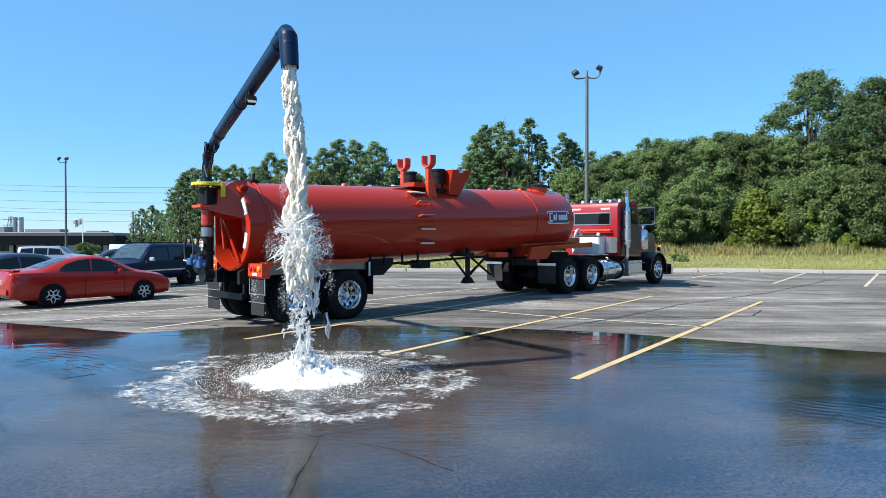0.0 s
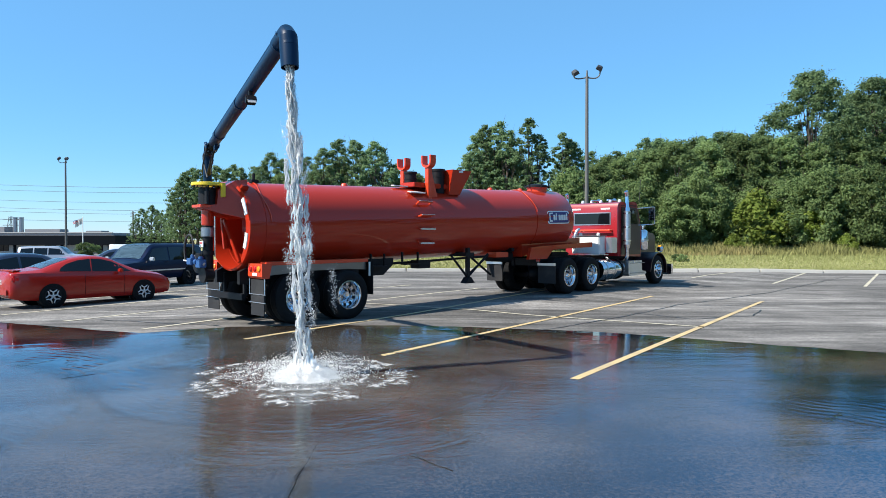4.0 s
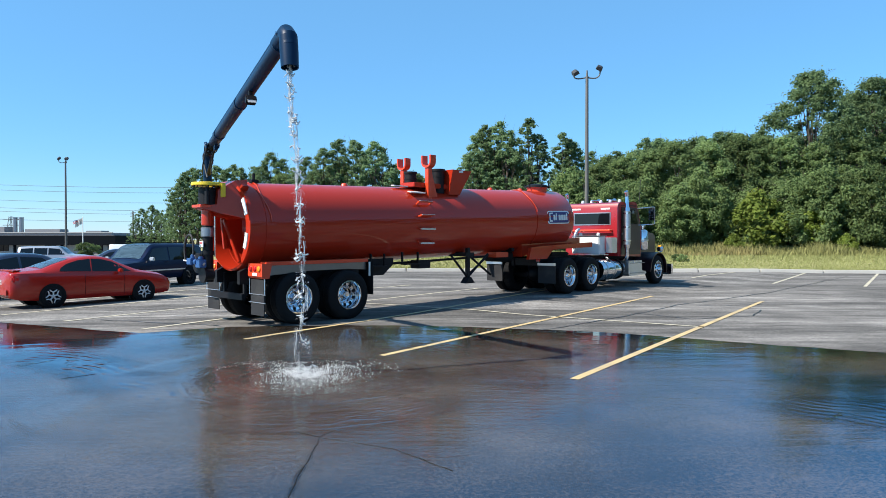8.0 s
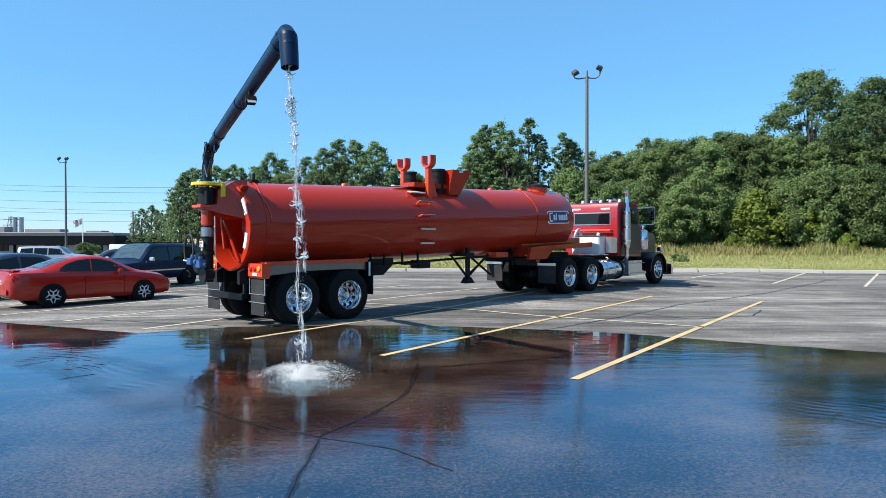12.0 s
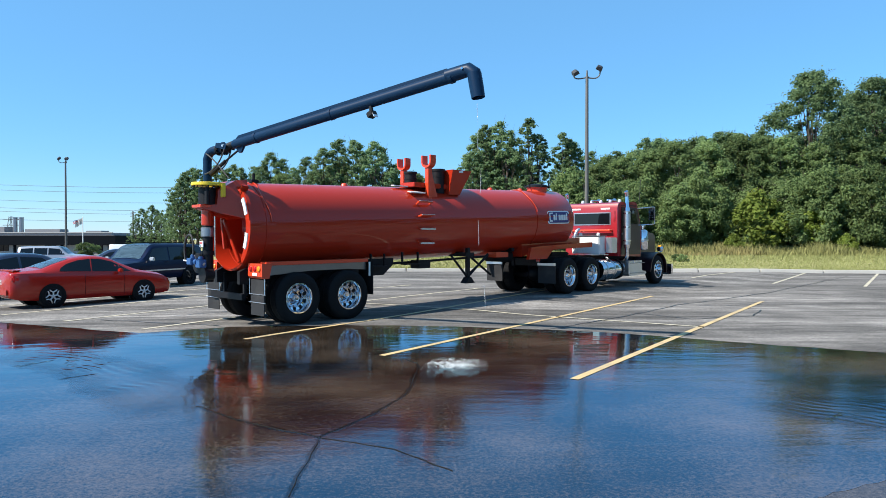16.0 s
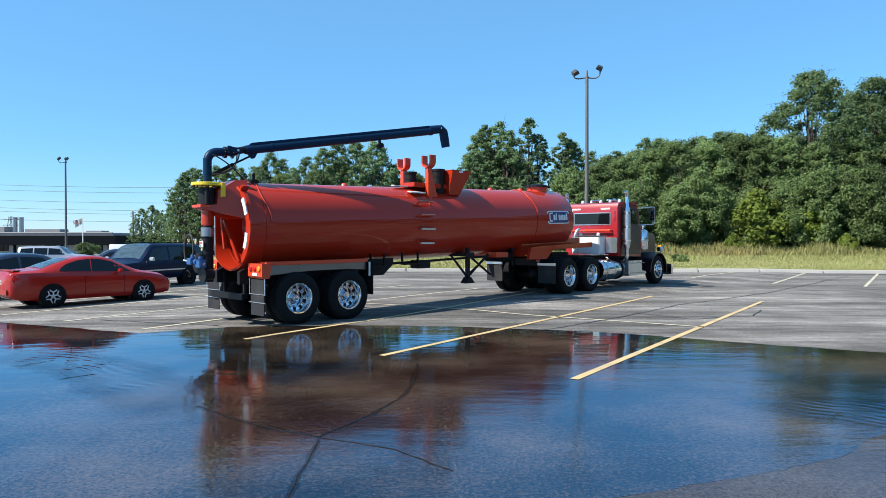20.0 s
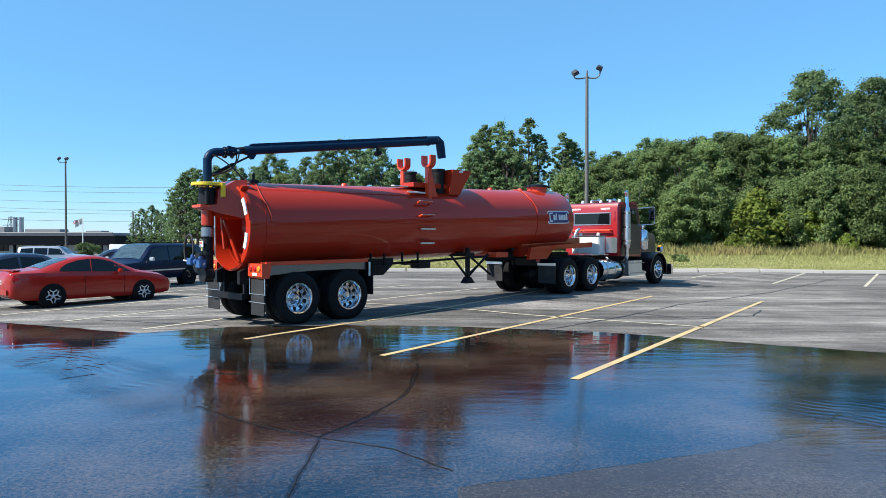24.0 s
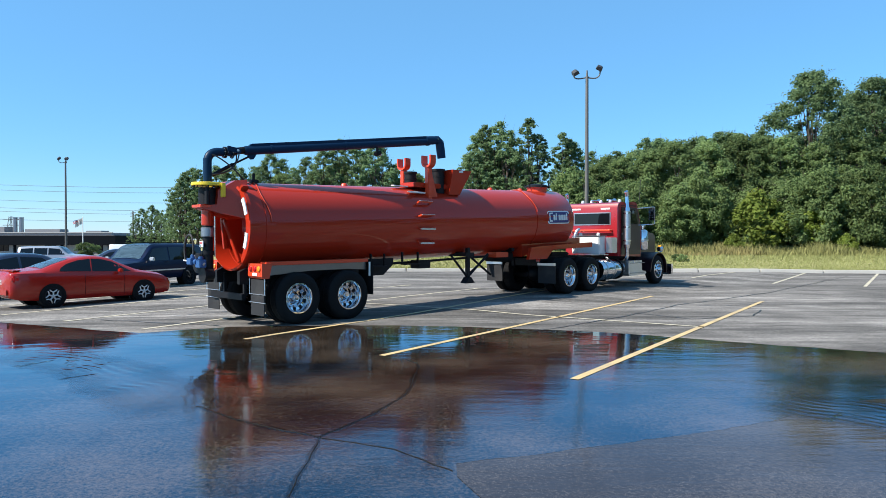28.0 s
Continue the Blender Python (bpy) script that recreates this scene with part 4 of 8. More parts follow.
    sp = part("spare_wheel", bm, M["rubber"], t, "black spare tyre slung flat", smooth=50)
    for k in range(36):
        a = 2 * math.pi * k / 36
        bm = BM()
        box(bm, (0.42, 0, 0.15), (0.03, 0.035, 0.2), sw @ Matrix.Rotation(a, 4, "Z"))
        part("tread_lug", bm, M["rubber"], sp)
    bm = BM()
    lathe(bm, [(0, 0.12), (0.22, 0.12), (0.225, 0.16), (0, 0.16)], sw, 28)
    part("spare_rim", bm, M["black_steel"], sp)
    bm = BM()
    box(bm, (6.78, 0, 1.4), (0.12, 1.1, 0.1))
    part("wheel_carrier", bm, M["black_steel"], t)
    # ladder rungs
    for i, (x, a) in enumerate(((3.13, 60), (3.1, 80), (3.11, 99), (3.18, 120))):
        p = on_tank(x, a, 0.1)
        lad = None
        bm = BM()
        box(bm, p, (0.46, 0.07, 0.035))
        r = part("ladder_rung", bm, M["alu"] if i > 1 else M["bright_red"], t, bevel=0.006)
        for dx in (-0.21, 0.21):
            bm = BM()
            m, ln = axis_matrix(on_tank(x + dx, a, -0.02), on_tank(x + dx, a, 0.1))
            box(bm, on_tank(x + dx, a, 0.05), (0.035, 0.03, 0.13), m.to_3x3().to_4x4())
            part("rung_bracket", bm, M["bright_red"], r)
        bm = BM()
        box(bm, p + Vector((0, -0.02, 0.022)), (0.4, 0.05, 0.006))
        part("grip_strip", bm, M["white"], r, "white anti-slip strip")
    for x, a, w in ((3.1, 38, 0.5), (2.9, 16, 0.6)):
        bm = BM()
        box(bm, on_tank(x, a, 0.05), (w, 0.14, 0.03), Matrix.Rotation(radians(a * 0.3), 4, "X"))
        part("top_step", bm, M["white"], t, bevel=0.01)
    # boom rests: two posts with U-shaped cradles
    for x, y, ztop in ((3.67, 0.55, 3.79), (3.47, -0.61, 3.76)):
        zb = tz(x) + math.sqrt(max(0.0, R * R - y * y)) - 0.1
        bm = BM()
        box(bm, (x, y, (zb + ztop - 0.3) / 2), (0.13, 0.13, ztop - 0.3 - zb))
        cr = part("cradle_post", bm, M["bright_red"], t, bevel=0.01)
        bm = BM()
        n = 8
        outer = [(-0.17, 0), (-0.17, -0.17)] + [(-0.17 * math.cos(math.pi * i / n), -0.17 - 0.14 * math.sin(math.pi * i / n)) for i in range(1, n)] + [(0.17, -0.17), (0.17, 0)]
        inner = [(0.125, 0), (0.125, -0.17)] + [(0.125 * math.cos(math.pi * i / n), -0.17 - 0.09 * math.sin(math.pi * i / n)) for i in range(1, n)] + [(-0.125, -0.17), (-0.125, 0)]
        mm = Matrix.Translation((x, y, ztop)) @ Matrix.Rotation(radians(90), 4, "Z")
        ov = [[bm.verts.new(mm @ Vector((a, b, c))) for a, c in outer] for b in (-0.09, 0.09)]
        iv = [[bm.verts.new(mm @ Vector((a, b, c))) for a, c in inner] for b in (-0.09, 0.09)]
        iv = [list(reversed(v)) for v in iv]
        for k in range(len(outer) - 1):
            bm.faces.new((ov[0][k], ov[0][k + 1], ov[1][k + 1], ov[1][k]))
            bm.faces.new((iv[0][k], iv[1][k], iv[1][k + 1], iv[0][k + 1]))
            bm.faces.new((ov[0][k], iv[0][k], iv[0][k + 1], ov[0][k + 1]))
            bm.faces.new((ov[1][k], ov[1][k + 1], iv[1][k + 1], iv[1][k]))
        for k in (0, -1):
            bm.faces.new((ov[0][k], ov[1][k], iv[1][k], iv[0][k]))
        part("cradle", bm, M["bright_red"], cr)
        bm = BM()
        prism(bm, [(x + 0.065, ztop - 0.32), (x + 0.3, zb + 0.05), (x + 0.065, zb + 0.05)], y - 0.02, y + 0.02)
        part("gusset", bm, M["bright_red"], cr)
    # top filling: dark filter cans and a funnel
    for x, y, r, z0, z1 in ((3.42, 0.0, 0.15, 2.95, 3.39), (4.0, -0.4, 0.16, 2.85, 3.47)):
        bm = BM()
        lathe(bm, [(0, z0), (r, z0), (r, z1 - 0.06), (r + 0.02, z1 - 0.05), (r + 0.02, z1), (0, z1)], Matrix.Translation((x, y, 0)), 28)
        part("filter_can", bm, M["black_steel"], t, "dark cylindrical filter can")
        bm = BM()
        lathe(bm, [(r, z1 - 0.2), (r + 0.012, z1 - 0.2), (r + 0.012, z1 - 0.17), (r, z1 - 0.17)], Matrix.Translation((x, y, 0)), 28)
        part("can_band", bm, M["black_steel"], t)
    bm = BM()
    top = [(4.15, -0.78), (4.84, -0.78), (4.84, -0.05), (4.15, -0.05)]
    bot = [(4.17, -0.62), (4.56, -0.62), (4.56, -0.2), (4.17, -0.2)]
    tv, bv = [bm.verts.new((x, y, 3.45)) for x, y in top], [bm.verts.new((x, y, 2.83)) for x, y in bot]
    t2, b2 = [bm.verts.new((x + (0.02 if x < 4.5 else -0.02), y + (0.02 if y < -0.4 else -0.02), 3.45)) for x, y in top], [bm.verts.new((x + (0.02 if x < 4.5 else -0.02), y + (0.02 if y < -0.4 else -0.02), 2.83)) for x, y in bot]
    for i in range(4):
        j = (i + 1) % 4
        bm.faces.new((tv[i], tv[j], bv[j], bv[i]))
        bm.faces.new((t2[j], t2[i], b2[i], b2[j]))
        bm.faces.new((tv[j], tv[i], t2[i], t2[j]))
    bm.faces.new(b2)
    fn = part("filling_funnel", bm, M["tank_red"], t, "tapered orange sheet-metal funnel", smooth=0)
    bm = BM()
    box(bm, (4.45, -0.772, 3.41), (0.14, 0.012, 0.05))
    part("label_plate", bm, M["white"], fn)
    bm = BM()
    box(bm, (3.75, -0.3, tz(3.75) + R + 0.02), (1.4, 0.5, 0.12))
    part("filling_base", bm, M["tank_red"], t, bevel=0.015)
    # hatch and vents
    bm = BM()
    lathe(bm, [(0, -0.1), (0.3, -0.1), (0.3, 0.07), (0.33, 0.08), (0.33, 0.12), (0, 0.15)], Matrix.Translation((8.56, 0, tz(8.56) + R)), 36)
    h = part("manhole", bm, M["bright_red"], t)
    bm = BM()
    lathe(bm, [(0.3, 0.1), (0.36, 0.1), (0.36, 0.15), (0.24, 0.19), (0, 0.2)], Matrix.Translation((8.56, 0, tz(8.56) + R)), 36)
    part("manhole_lid", bm, M["black_steel"], h)
    for k in range(6):
        a = 2 * math.pi * k / 6
        bm = BM()
        c = Vector((8.56 + 0.36 * math.cos(a), 0.36 * math.sin(a), tz(8.56) + R + 0.08))
        rod(bm, c, c + Vector((0, 0, 0.12)), 0.025, seg=8)
        part("lid_clamp", bm, M["black_steel"], h)
    for x in (1.37, 6.43, 7.75):
        bm = BM()
        lathe(bm, [(0, -0.05), (0.09, -0.05), (0.08, 0.02), (0.05, 0.055), (0, 0.065)], Matrix.Translation((x, 0, tz(x) + R)), 18)
        part("top_vent", bm, M["bright_red"], t)
    bm = BM()
    box(bm, (-1.0, -0.1, tz(-1.0) + R + 0.03), (0.16, 0.14, 0.07))
    rod(bm, (-1.0, -0.1, tz(-1.0) + R + 0.06), (-1.0, -0.1, tz(-1.0) + R + 0.2), 0.03)
    part("beacon", bm, M["black_steel"], t, bevel=0.008)
    # air hose over the front band
    for x, aa in ((7.43, 75), (-1.1, 85)):
        bm = BM()
        tube(bm, [on_tank(x + 0.05 * math.sin(i * 0.4), -10 + (aa + 10) * i / 20, 0.012) for i in range(21)], 0.011, 8)
        part("hose", bm, M["bright_red"], t)
    # weld seam along the side and a decal of plain shapes
    bm = BM()
    tube(bm, [on_tank(X0 + (X1 - X0) * i / 12, 84, 0.001) for i in range(13)], 0.007, 6)
    part("weld_seam", bm, M["tank_red"], t)

    def decal(name, mt, poly, lift, parent=t):
        """A flat decal bent to the shell; x along the tank, v up the shell in metres about its middle at 92 degrees from the top less 20."""
        bm = BM()
        n = len(poly)
        vs = [bm.verts.new(on_tank(x, 85.5 - v / R * 57.3, lift)) for x, v in poly]
        vs2 = [bm.verts.new(on_tank(x, 85.5 - v / R * 57.3, lift - 0.004)) for x, v in poly]
        bm.faces.new(vs)
        for i in range(n):
            j = (i + 1) % n
            bm.faces.new((vs[i], vs2[i], vs2[j], vs[j]))
        return part(name, bm, M[mt], parent, smooth=0)

    x0, x1, v0, v1 = 7.93, 8.98, -0.18, 0.2

    def rr(a, b, c, d, r=0.05):
        return [(a + r, c), (b - r, c), (b, c + r), (b, d - r), (b - r, d), (a + r, d), (a, d - r), (a, c + r)]

    sg = decal("sign_border", "white", rr(x0, x1, v0, v1), 0.006)
    decal("sign_field", "logo_blue", rr(x0 + 0.045, x1 - 0.045, v0 + 0.03, v1 - 0.03), 0.009, sg)
    xx = x0 + 0.08
    decal("sign_mark", "white", [(xx, -0.12), (xx + 0.14, -0.12), (xx + 0.14, -0.08), (xx + 0.04, -0.06), (xx + 0.04, 0.1), (xx + 0.17, 0.12), (xx + 0.17, 0.15), (xx, 0.14)], 0.012, sg)
    for i in range(6):
        a = xx + 0.18 + i * 0.125
        hgt = (0.08, 0.14, 0.08, 0.08, 0.08, 0.13)[i]
        decal("sign_bar", "white", rr(a, a + (0.095, 0.045, 0.1, 0.11, 0.095, 0.06)[i], -0.08, hgt, 0.015), 0.012, sg)

    # slewing head and boom, both keyed
    head = new("slewing_head")
    head.parent = t
    bm = BM()
    pts = [(0, 0, -0.7), (0, 0, -0.18)] + bend((0, 0, -0.26), (0, 0, -0.03), (0.26, 0, -0.03), 8) + [(0.5, 0, -0.02)]
    tube(bm, pts, [0.084] * 11 + [0.078], 24)
    part("elbow_pipe", bm, M["boom_paint"], head)
    for y in (-0.11, 0.11):
        bm = BM()
        prism(bm, [(0.36, 0.0), (0.64, -0.05), (0.66, 0.03), (0.6, 0.07), (0.38, 0.09)], y - 0.01, y + 0.01)
        part("pivot_plate", bm, M["boom_paint"], head, bevel=0.0)
        bm = BM()
        rod(bm, (0.58, y * 1.25, 0.02), (0.58, y * 0.8, 0.02), 0.024)
        part("pivot_pin", bm, M["alu"], head)
    for x in (0.33, 0.36, 0.5):
        bm = BM()
        lathe(bm, [(0.07, 0), (0.115, 0), (0.115, 0.018), (0.07, 0.018)], Matrix.Translation((x, 0, -0.03)) @ Matrix.Rotation(radians(90), 4, "Y"), 28)
        fl = part("flange", bm, M["black_steel"], head)
        for k in range(8):
            a = 2 * math.pi * k / 8
            bm = BM()
            rod(bm, (x - 0.012, 0.098 * math.cos(a), -0.03 + 0.098 * math.sin(a)), (x + 0.03, 0.098 * math.cos(a), -0.03 + 0.098 * math.sin(a)), 0.009, seg=6)
            part("flange_bolt", bm, M["alu"], fl)
    bm = BM()
    box(bm, (0.45, 0, 0.07), (0.08, 0.06, 0.08))
    part("lifting_lug", bm, M["boom_paint"], head, bevel=0.01)
    bm = BM()
    rod(bm, (0.1, 0, -0.5), (0.52, 0, -0.26), 0.036)
    part("lift_cylinder", bm, M["black_steel"], head)
    bm = BM()
    rod(bm, (0.5, 0, -0.27), (0.9, 0, -0.06), 0.02)
    part("lift_rod", bm, M["black_steel"], head)
    for k, dy in enumerate((-0.1, 0.05)):
        bm = BM()
        tube(bm, bend((0.05, dy, -0.5), (0.55 + 0.1 * k, dy - 0.1, -0.45), (0.62, dy, 0.0), 10), 0.014, 8)
        part("hydraulic_hose", bm, M["cable"], head)
    bm = BM()
    tube(bm, bend((0.06, -0.08, -0.1), (0.35, -0.16, -0.2), (0.75, -0.12, -0.62), 10), 0.014, 8)
    part("hydraulic_hose", bm, M["cable"], head)

    boom = new("boom")
    boom.parent = t
    bm = BM()
    tube(bm, [(-0.12, 0, -0.06), (-0.02, 0, -0.04), (0.0, 0, -0.035), (0.3, 0, -0.01)], [0.078, 0.078, 0.072, 0.072], 20)
    part("flex_joint", bm, M["black_steel"], boom)
    bm = BM()
    tube(bm, [(0.16, 0, -0.03), (0.2, 0, -0.032), (BOOM * 0.4, 0, -0.032), (BOOM - 0.4, 0, -0.03), (BOOM - 0.34, 0, -0.025)], [0.08, 0.094, 0.094, 0.094, 0.098], 28)
    part("boom_tube", bm, M["boom_paint"], boom, smooth=50)
    bm = BM()
    prism(bm, [(0.22, 0.03), (0.34, 0.1), (BOOM - 0.42, 0.104), (BOOM - 0.36, 0.03)], -0.05, 0.05)
    part("back_beam", bm, M["boom_paint"], boom, bevel=0.008)
    bm = BM()
    prism(bm, [(0.2, -0.1), (0.28, -0.22), (0.34, -0.22), (0.44, -0.1)], -0.025, 0.025)
    part("cylinder_lug", bm, M["boom_paint"], boom, bevel=0.006)
    for x in (0.76, 2.6, BOOM - 0.38):
        bm = BM()
        lathe(bm, [(0.09, -0.03), (0.104, -0.03), (0.104, 0.03), (0.09, 0.03)], Matrix.Translation((x, 0, -0.032)) @ Matrix.Rotation(radians(90), 4, "Y"), 28)
        part("boom_clamp", bm, M["boom_paint"], boom)
    bm = BM()
    pts = [(BOOM - 0.45, 0, -0.005), (BOOM - 0.2, 0, -0.005)] + [(BOOM - 0.06, 0, -0.005), (BOOM + 0.02, 0, -0.08), (BOOM + 0.03, 0, -0.2)]
    tube(bm, pts, 0.108, 24)
    part("end_elbow", bm, M["boom_paint"], boom)
    bm = BM()
    m = Matrix.Translation((BOOM + 0.02, 0, -0.1)) @ Matrix.Rotation(radians(-2), 4, "Y")
    lathe(bm, [(0.096, -0.37), (0.106, -0.37), (0.112, -0.18), (0.11, 0.02), (0.1, 0.02), (0.1, -0.18), (0.096, -0.37)], m, 28)
    part("outlet_sleeve", bm, M["boom_paint"], boom, "black rubber outlet sleeve")
    bm = BM()
    rod(bm, (BOOM - 0.12, -0.09, 0.01), (BOOM - 0.12, -0.124, 0.01), 0.02, seg=10)
    part("bolt", bm, M["chrome"], boom)
    bm = BM()
    box(bm, (BOOM * 0.64, -0.03, -0.15), (0.05, 0.05, 0.13))
    part("lamp_bracket", bm, M["black_steel"], boom)
    bm = BM()
    box(bm, (BOOM * 0.64, -0.03, -0.25), (0.13, 0.15, 0.1), Matrix.Rotation(radians(-20), 4, "Y"))
    wl = part("work_lamp", bm, M["black_steel"], boom, bevel=0.015)
    bm = BM()
    box(bm, (BOOM * 0.64 + 0.066, -0.03, -0.275), (0.012, 0.12, 0.07), Matrix.Rotation(radians(-20), 4, "Y"))
    part("lamp_glass", bm, M["lens_clear"], wl)
    return t, head, boom


BOOM = 5.42
# seconds, slew and lift of the boom in degrees, slew from the trailer's own axis
SLEW = [(0, -106.5, 7.3), (12.6, -106.5, 7.3), (13.3, -106.0, 7.3), (14.0, -104.6, 7.4), (14.5, -102.4, 7.5), (14.8, -99.2, 7.8), (15.1, -94.9, 8.0), (15.4, -89.7, 8.1), (15.7, -82.8, 8.4),
        (16.0, -75.2, 8.4), (16.4, -64.0, 8.9), (17.0, -49.5, 9.6), (17.5, -37.5, 9.85), (18.0, -26.3, 9.8), (18.5, -17.6, 10.0), (19.0, -12.6, 10.0), (19.5, -8.8, 10.1), (20.0, -5.8, 10.1), (20.5, -4.3, 10.1),
        (21.5, -4.2, 10.0), (22.5, -4.0, 9.3), (23.5, -4.0, 8.6), (23.75, -4.0, 7.9), (24.0, -4.1, 7.35), (24.5, -4.1, 7.2), (26.0, -4.0, 7.38), (28.0, -4.0, 7.38)]


def slew_at(t):
    for a, b in zip(SLEW, SLEW[1:]):
        if a[0] <= t <= b[0]:
            k = (t - a[0]) / (b[0] - a[0])
            return a[1] + (b[1] - a[1]) * k, a[2] + (b[2] - a[2]) * k
    return SLEW[-1][1:]


def head_pose(s):
    return pose(-1.953, 0, 3.47, 0, 0, s)


def boom_pose(s, l):
    return head_pose(s) @ pose(0.6, 0, 0.05, 0, -l, 0)


def outlet(t):
    """The middle of the outlet sleeve's lower end in the world, and the way out of it."""
    m = TRAILER @ boom_pose(*slew_at(t))
    p = m @ Vector((BOOM + 0.03, 0, -0.46))
    return p


# ---- lorry tractor ----
TRACTOR = Matrix.Translation((3.203, 21.166, 0.122)) @ Matrix.Rotation(radians(47.95), 4, "Z")


def make_tractor():
    t = thing("truck_tractor", "maroon conventional truck tractor with chrome stacks, coupled to the trailer", "truck", TRACTOR)

    def p(name, mt, fn, parent=t, label="", bevel=0.0, smooth=35):
        bm = BM()
        fn(bm)
        return part(name, bm, M[mt], parent, label, smooth, bevel)

    for y in (-0.43, 0.43):
        p("frame_rail", "black_steel", lambda b: box(b, (2.5, y, 0.92), (7.4, 0.09, 0.27)))
    for x in (-1.1, 0.0, 1.2, 2.4, 3.6):
        p("crossmember", "black_steel", lambda b: box(b, (x, 0, 0.9), (0.12, 0.8, 0.2)))
    p("fifth_wheel", "black_steel", lambda b: box(b, (0.0, 0, 1.13), (1.0, 0.95, 0.1)), bevel=0.03)
    for x in (-0.635, 0.635):
        for s in (1, -1):
            lorry_wheel(t, (x, s * 1.2, 0.515), s, dual=True)
        p("axle", "black_steel", lambda b: rod(b, (x, -1, 0.515), (x, 1, 0.515), 0.09))
        p("differential", "black_steel", lambda b: bmesh.ops.create_uvsphere(b, u_segments=20, v_segments=12, radius=0.24, matrix=Matrix.Translation((x, 0, 0.55))))
    for s in (1, -1):
        lorry_wheel(t, (5.24, s * 1.18, 0.51), s, r=0.51, dish=-0.03)
        # deck, rear flaps with light bar
        p("mud_flap", "flap", lambda b: box(b, (-1.42, s * 0.93, 0.6), (0.02, 0.58, 0.56)), label="grey rubber mud flap")
        p("flap_weight", "alu", lambda b: box(b, (-1.44, s * 0.93, 0.86), (0.03, 0.6, 0.07)), bevel=0.006)
        p("tail_lamp", "lens_red", lambda b: box(b, (-1.4, s * 0.62, 0.98), (0.05, 0.12, 0.1)), bevel=0.01)
        p("deck_plate", "alu", lambda b: box(b, (1.55, s * 0.7, 1.08), (1.1, 0.5, 0.02)), bevel=0.004)
        # fuel tank with straps
        mt = Matrix.Translation((1.42, s * 0.86, 0.6)) @ Matrix.Rotation(radians(90), 4, "Y")
        ft = p("fuel_tank", "chrome", lambda b: lathe(b, [(0, -0.02), (0.2, -0.015), (0.3, 0.0), (0.325, 0.04), (0.325, 1.36), (0.3, 1.4), (0.2, 1.415), (0, 1.42)], mt, 40), label="polished round fuel tank")
        for z in (0.2, 0.68, 1.2):
            p("tank_strap", "black_steel" if z > 1 else "alu", lambda b: lathe(b, [(0.326, z), (0.336, z), (0.336, z + 0.06), (0.326, z + 0.06)], mt, 40), ft)
        p("filler_cap", "chrome", lambda b: rod(b, (1.7, s * 1.08, 0.92), (1.7, s * 1.12, 0.99), 0.05), ft)
        # step boxes
        st = p("step_box", "alu", lambda b: prism(b, [(3.02, 0.86), (3.02, 0.42), (3.1, 0.36), (4.3, 0.4), (4.3, 0.48), (4.0, 0.52), (3.98, 0.86)], s * 0.6, s * 1.18), label="bare aluminium step and battery box", bevel=0.015)
        for z in (0.45, 0.78):
            p("tread_plate", "galv", lambda b: box(b, (3.6, s * 1.16, z), (1.0, 0.12, 0.02)), st)
        p("box_latch", "chrome", lambda b: box(b, (3.4, s * 1.19, 0.82), (0.05, 0.02, 0.09)), st, bevel=0.005)
        # exhaust stack
        ex = p("exhaust_stack", "chrome", lambda b: lathe(b, [(0, 1.0), (0.06, 1.0), (0.06, 1.25), (0.1, 1.32), (0.1, 2.58), (0.065, 2.66), (0.065, 2.98), (0.055, 2.98), (0.055, 3.0), (0, 3.0)], Matrix.Translation((3.0, s * 1.13, 0)), 28), label="tall chrome exhaust stack")
        p("heat_shield", "alu", lambda b: lathe(b, [(0.101, 1.4), (0.112, 1.4), (0.112, 2.5), (0.101, 2.5)], Matrix.Translation((3.0, s * 1.13, 0)), 28), ex)
        for z in (1.5, 1.95, 2.4):
            p("stack_clamp", "chrome", lambda b: lathe(b, [(0.11, z), (0.12, z), (0.12, z + 0.05), (0.11, z + 0.05)], Matrix.Translation((3.0, s * 1.13, 0)), 28), ex)
        p("exhaust_tip", "chrome", lambda b: tube(b, bend((3.0, s * 1.13, 2.94), (3.0, s * 1.13, 3.06), (2.93, s * 1.13, 3.14), 6), 0.064, 20), ex)
        p("lower_pipe", "chrome", lambda b: tube(b, bend((3.0, s * 1.13, 1.1), (3.0, s * 1.13, 0.85), (3.2, s * 0.8, 0.85), 8), 0.07, 20), ex)
        p("grab_handle", "chrome", lambda b: tube(b, [(3.15, s * 1.0, 1.35), (3.12, s * 1.1, 1.4), (3.12, s * 1.1, 2.3), (3.15, s * 1.0, 2.35)], 0.018, 10))
        # mirrors
        mi = p("mirror", "black_steel", lambda b: box(b, (4.2, s * 1.42, 2.42), (0.08, 0.2, 0.42)), bevel=0.02)
        p("mirror_glass", "chrome", lambda b: box(b, (4.158, s * 1.42, 2.42), (0.006, 0.17, 0.38)), mi)
        p("mirror_arm", "chrome", lambda b: tube(b, [(4.0, s * 1.0, 2.62), (4.2, s * 1.5, 2.66), (4.22, s * 1.52, 2.64), (4.22, s * 1.52, 2.1), (4.2, s * 1.48, 2.08), (4.05, s * 1.0, 2.05)], 0.014, 8), mi)
        # air cleaner
        ac = p("air_cleaner", "chrome", lambda b: lathe(b, [(0, 1.2), (0.15, 1.2), (0.19, 1.26), (0.19, 1.82), (0.15, 1.88), (0.06, 1.92), (0.06, 1.97), (0.12, 1.98), (0.12, 2.04), (0, 2.06)], Matrix.Translation((4.55, s * 0.92, 0)), 32), label="chrome air cleaner canister")
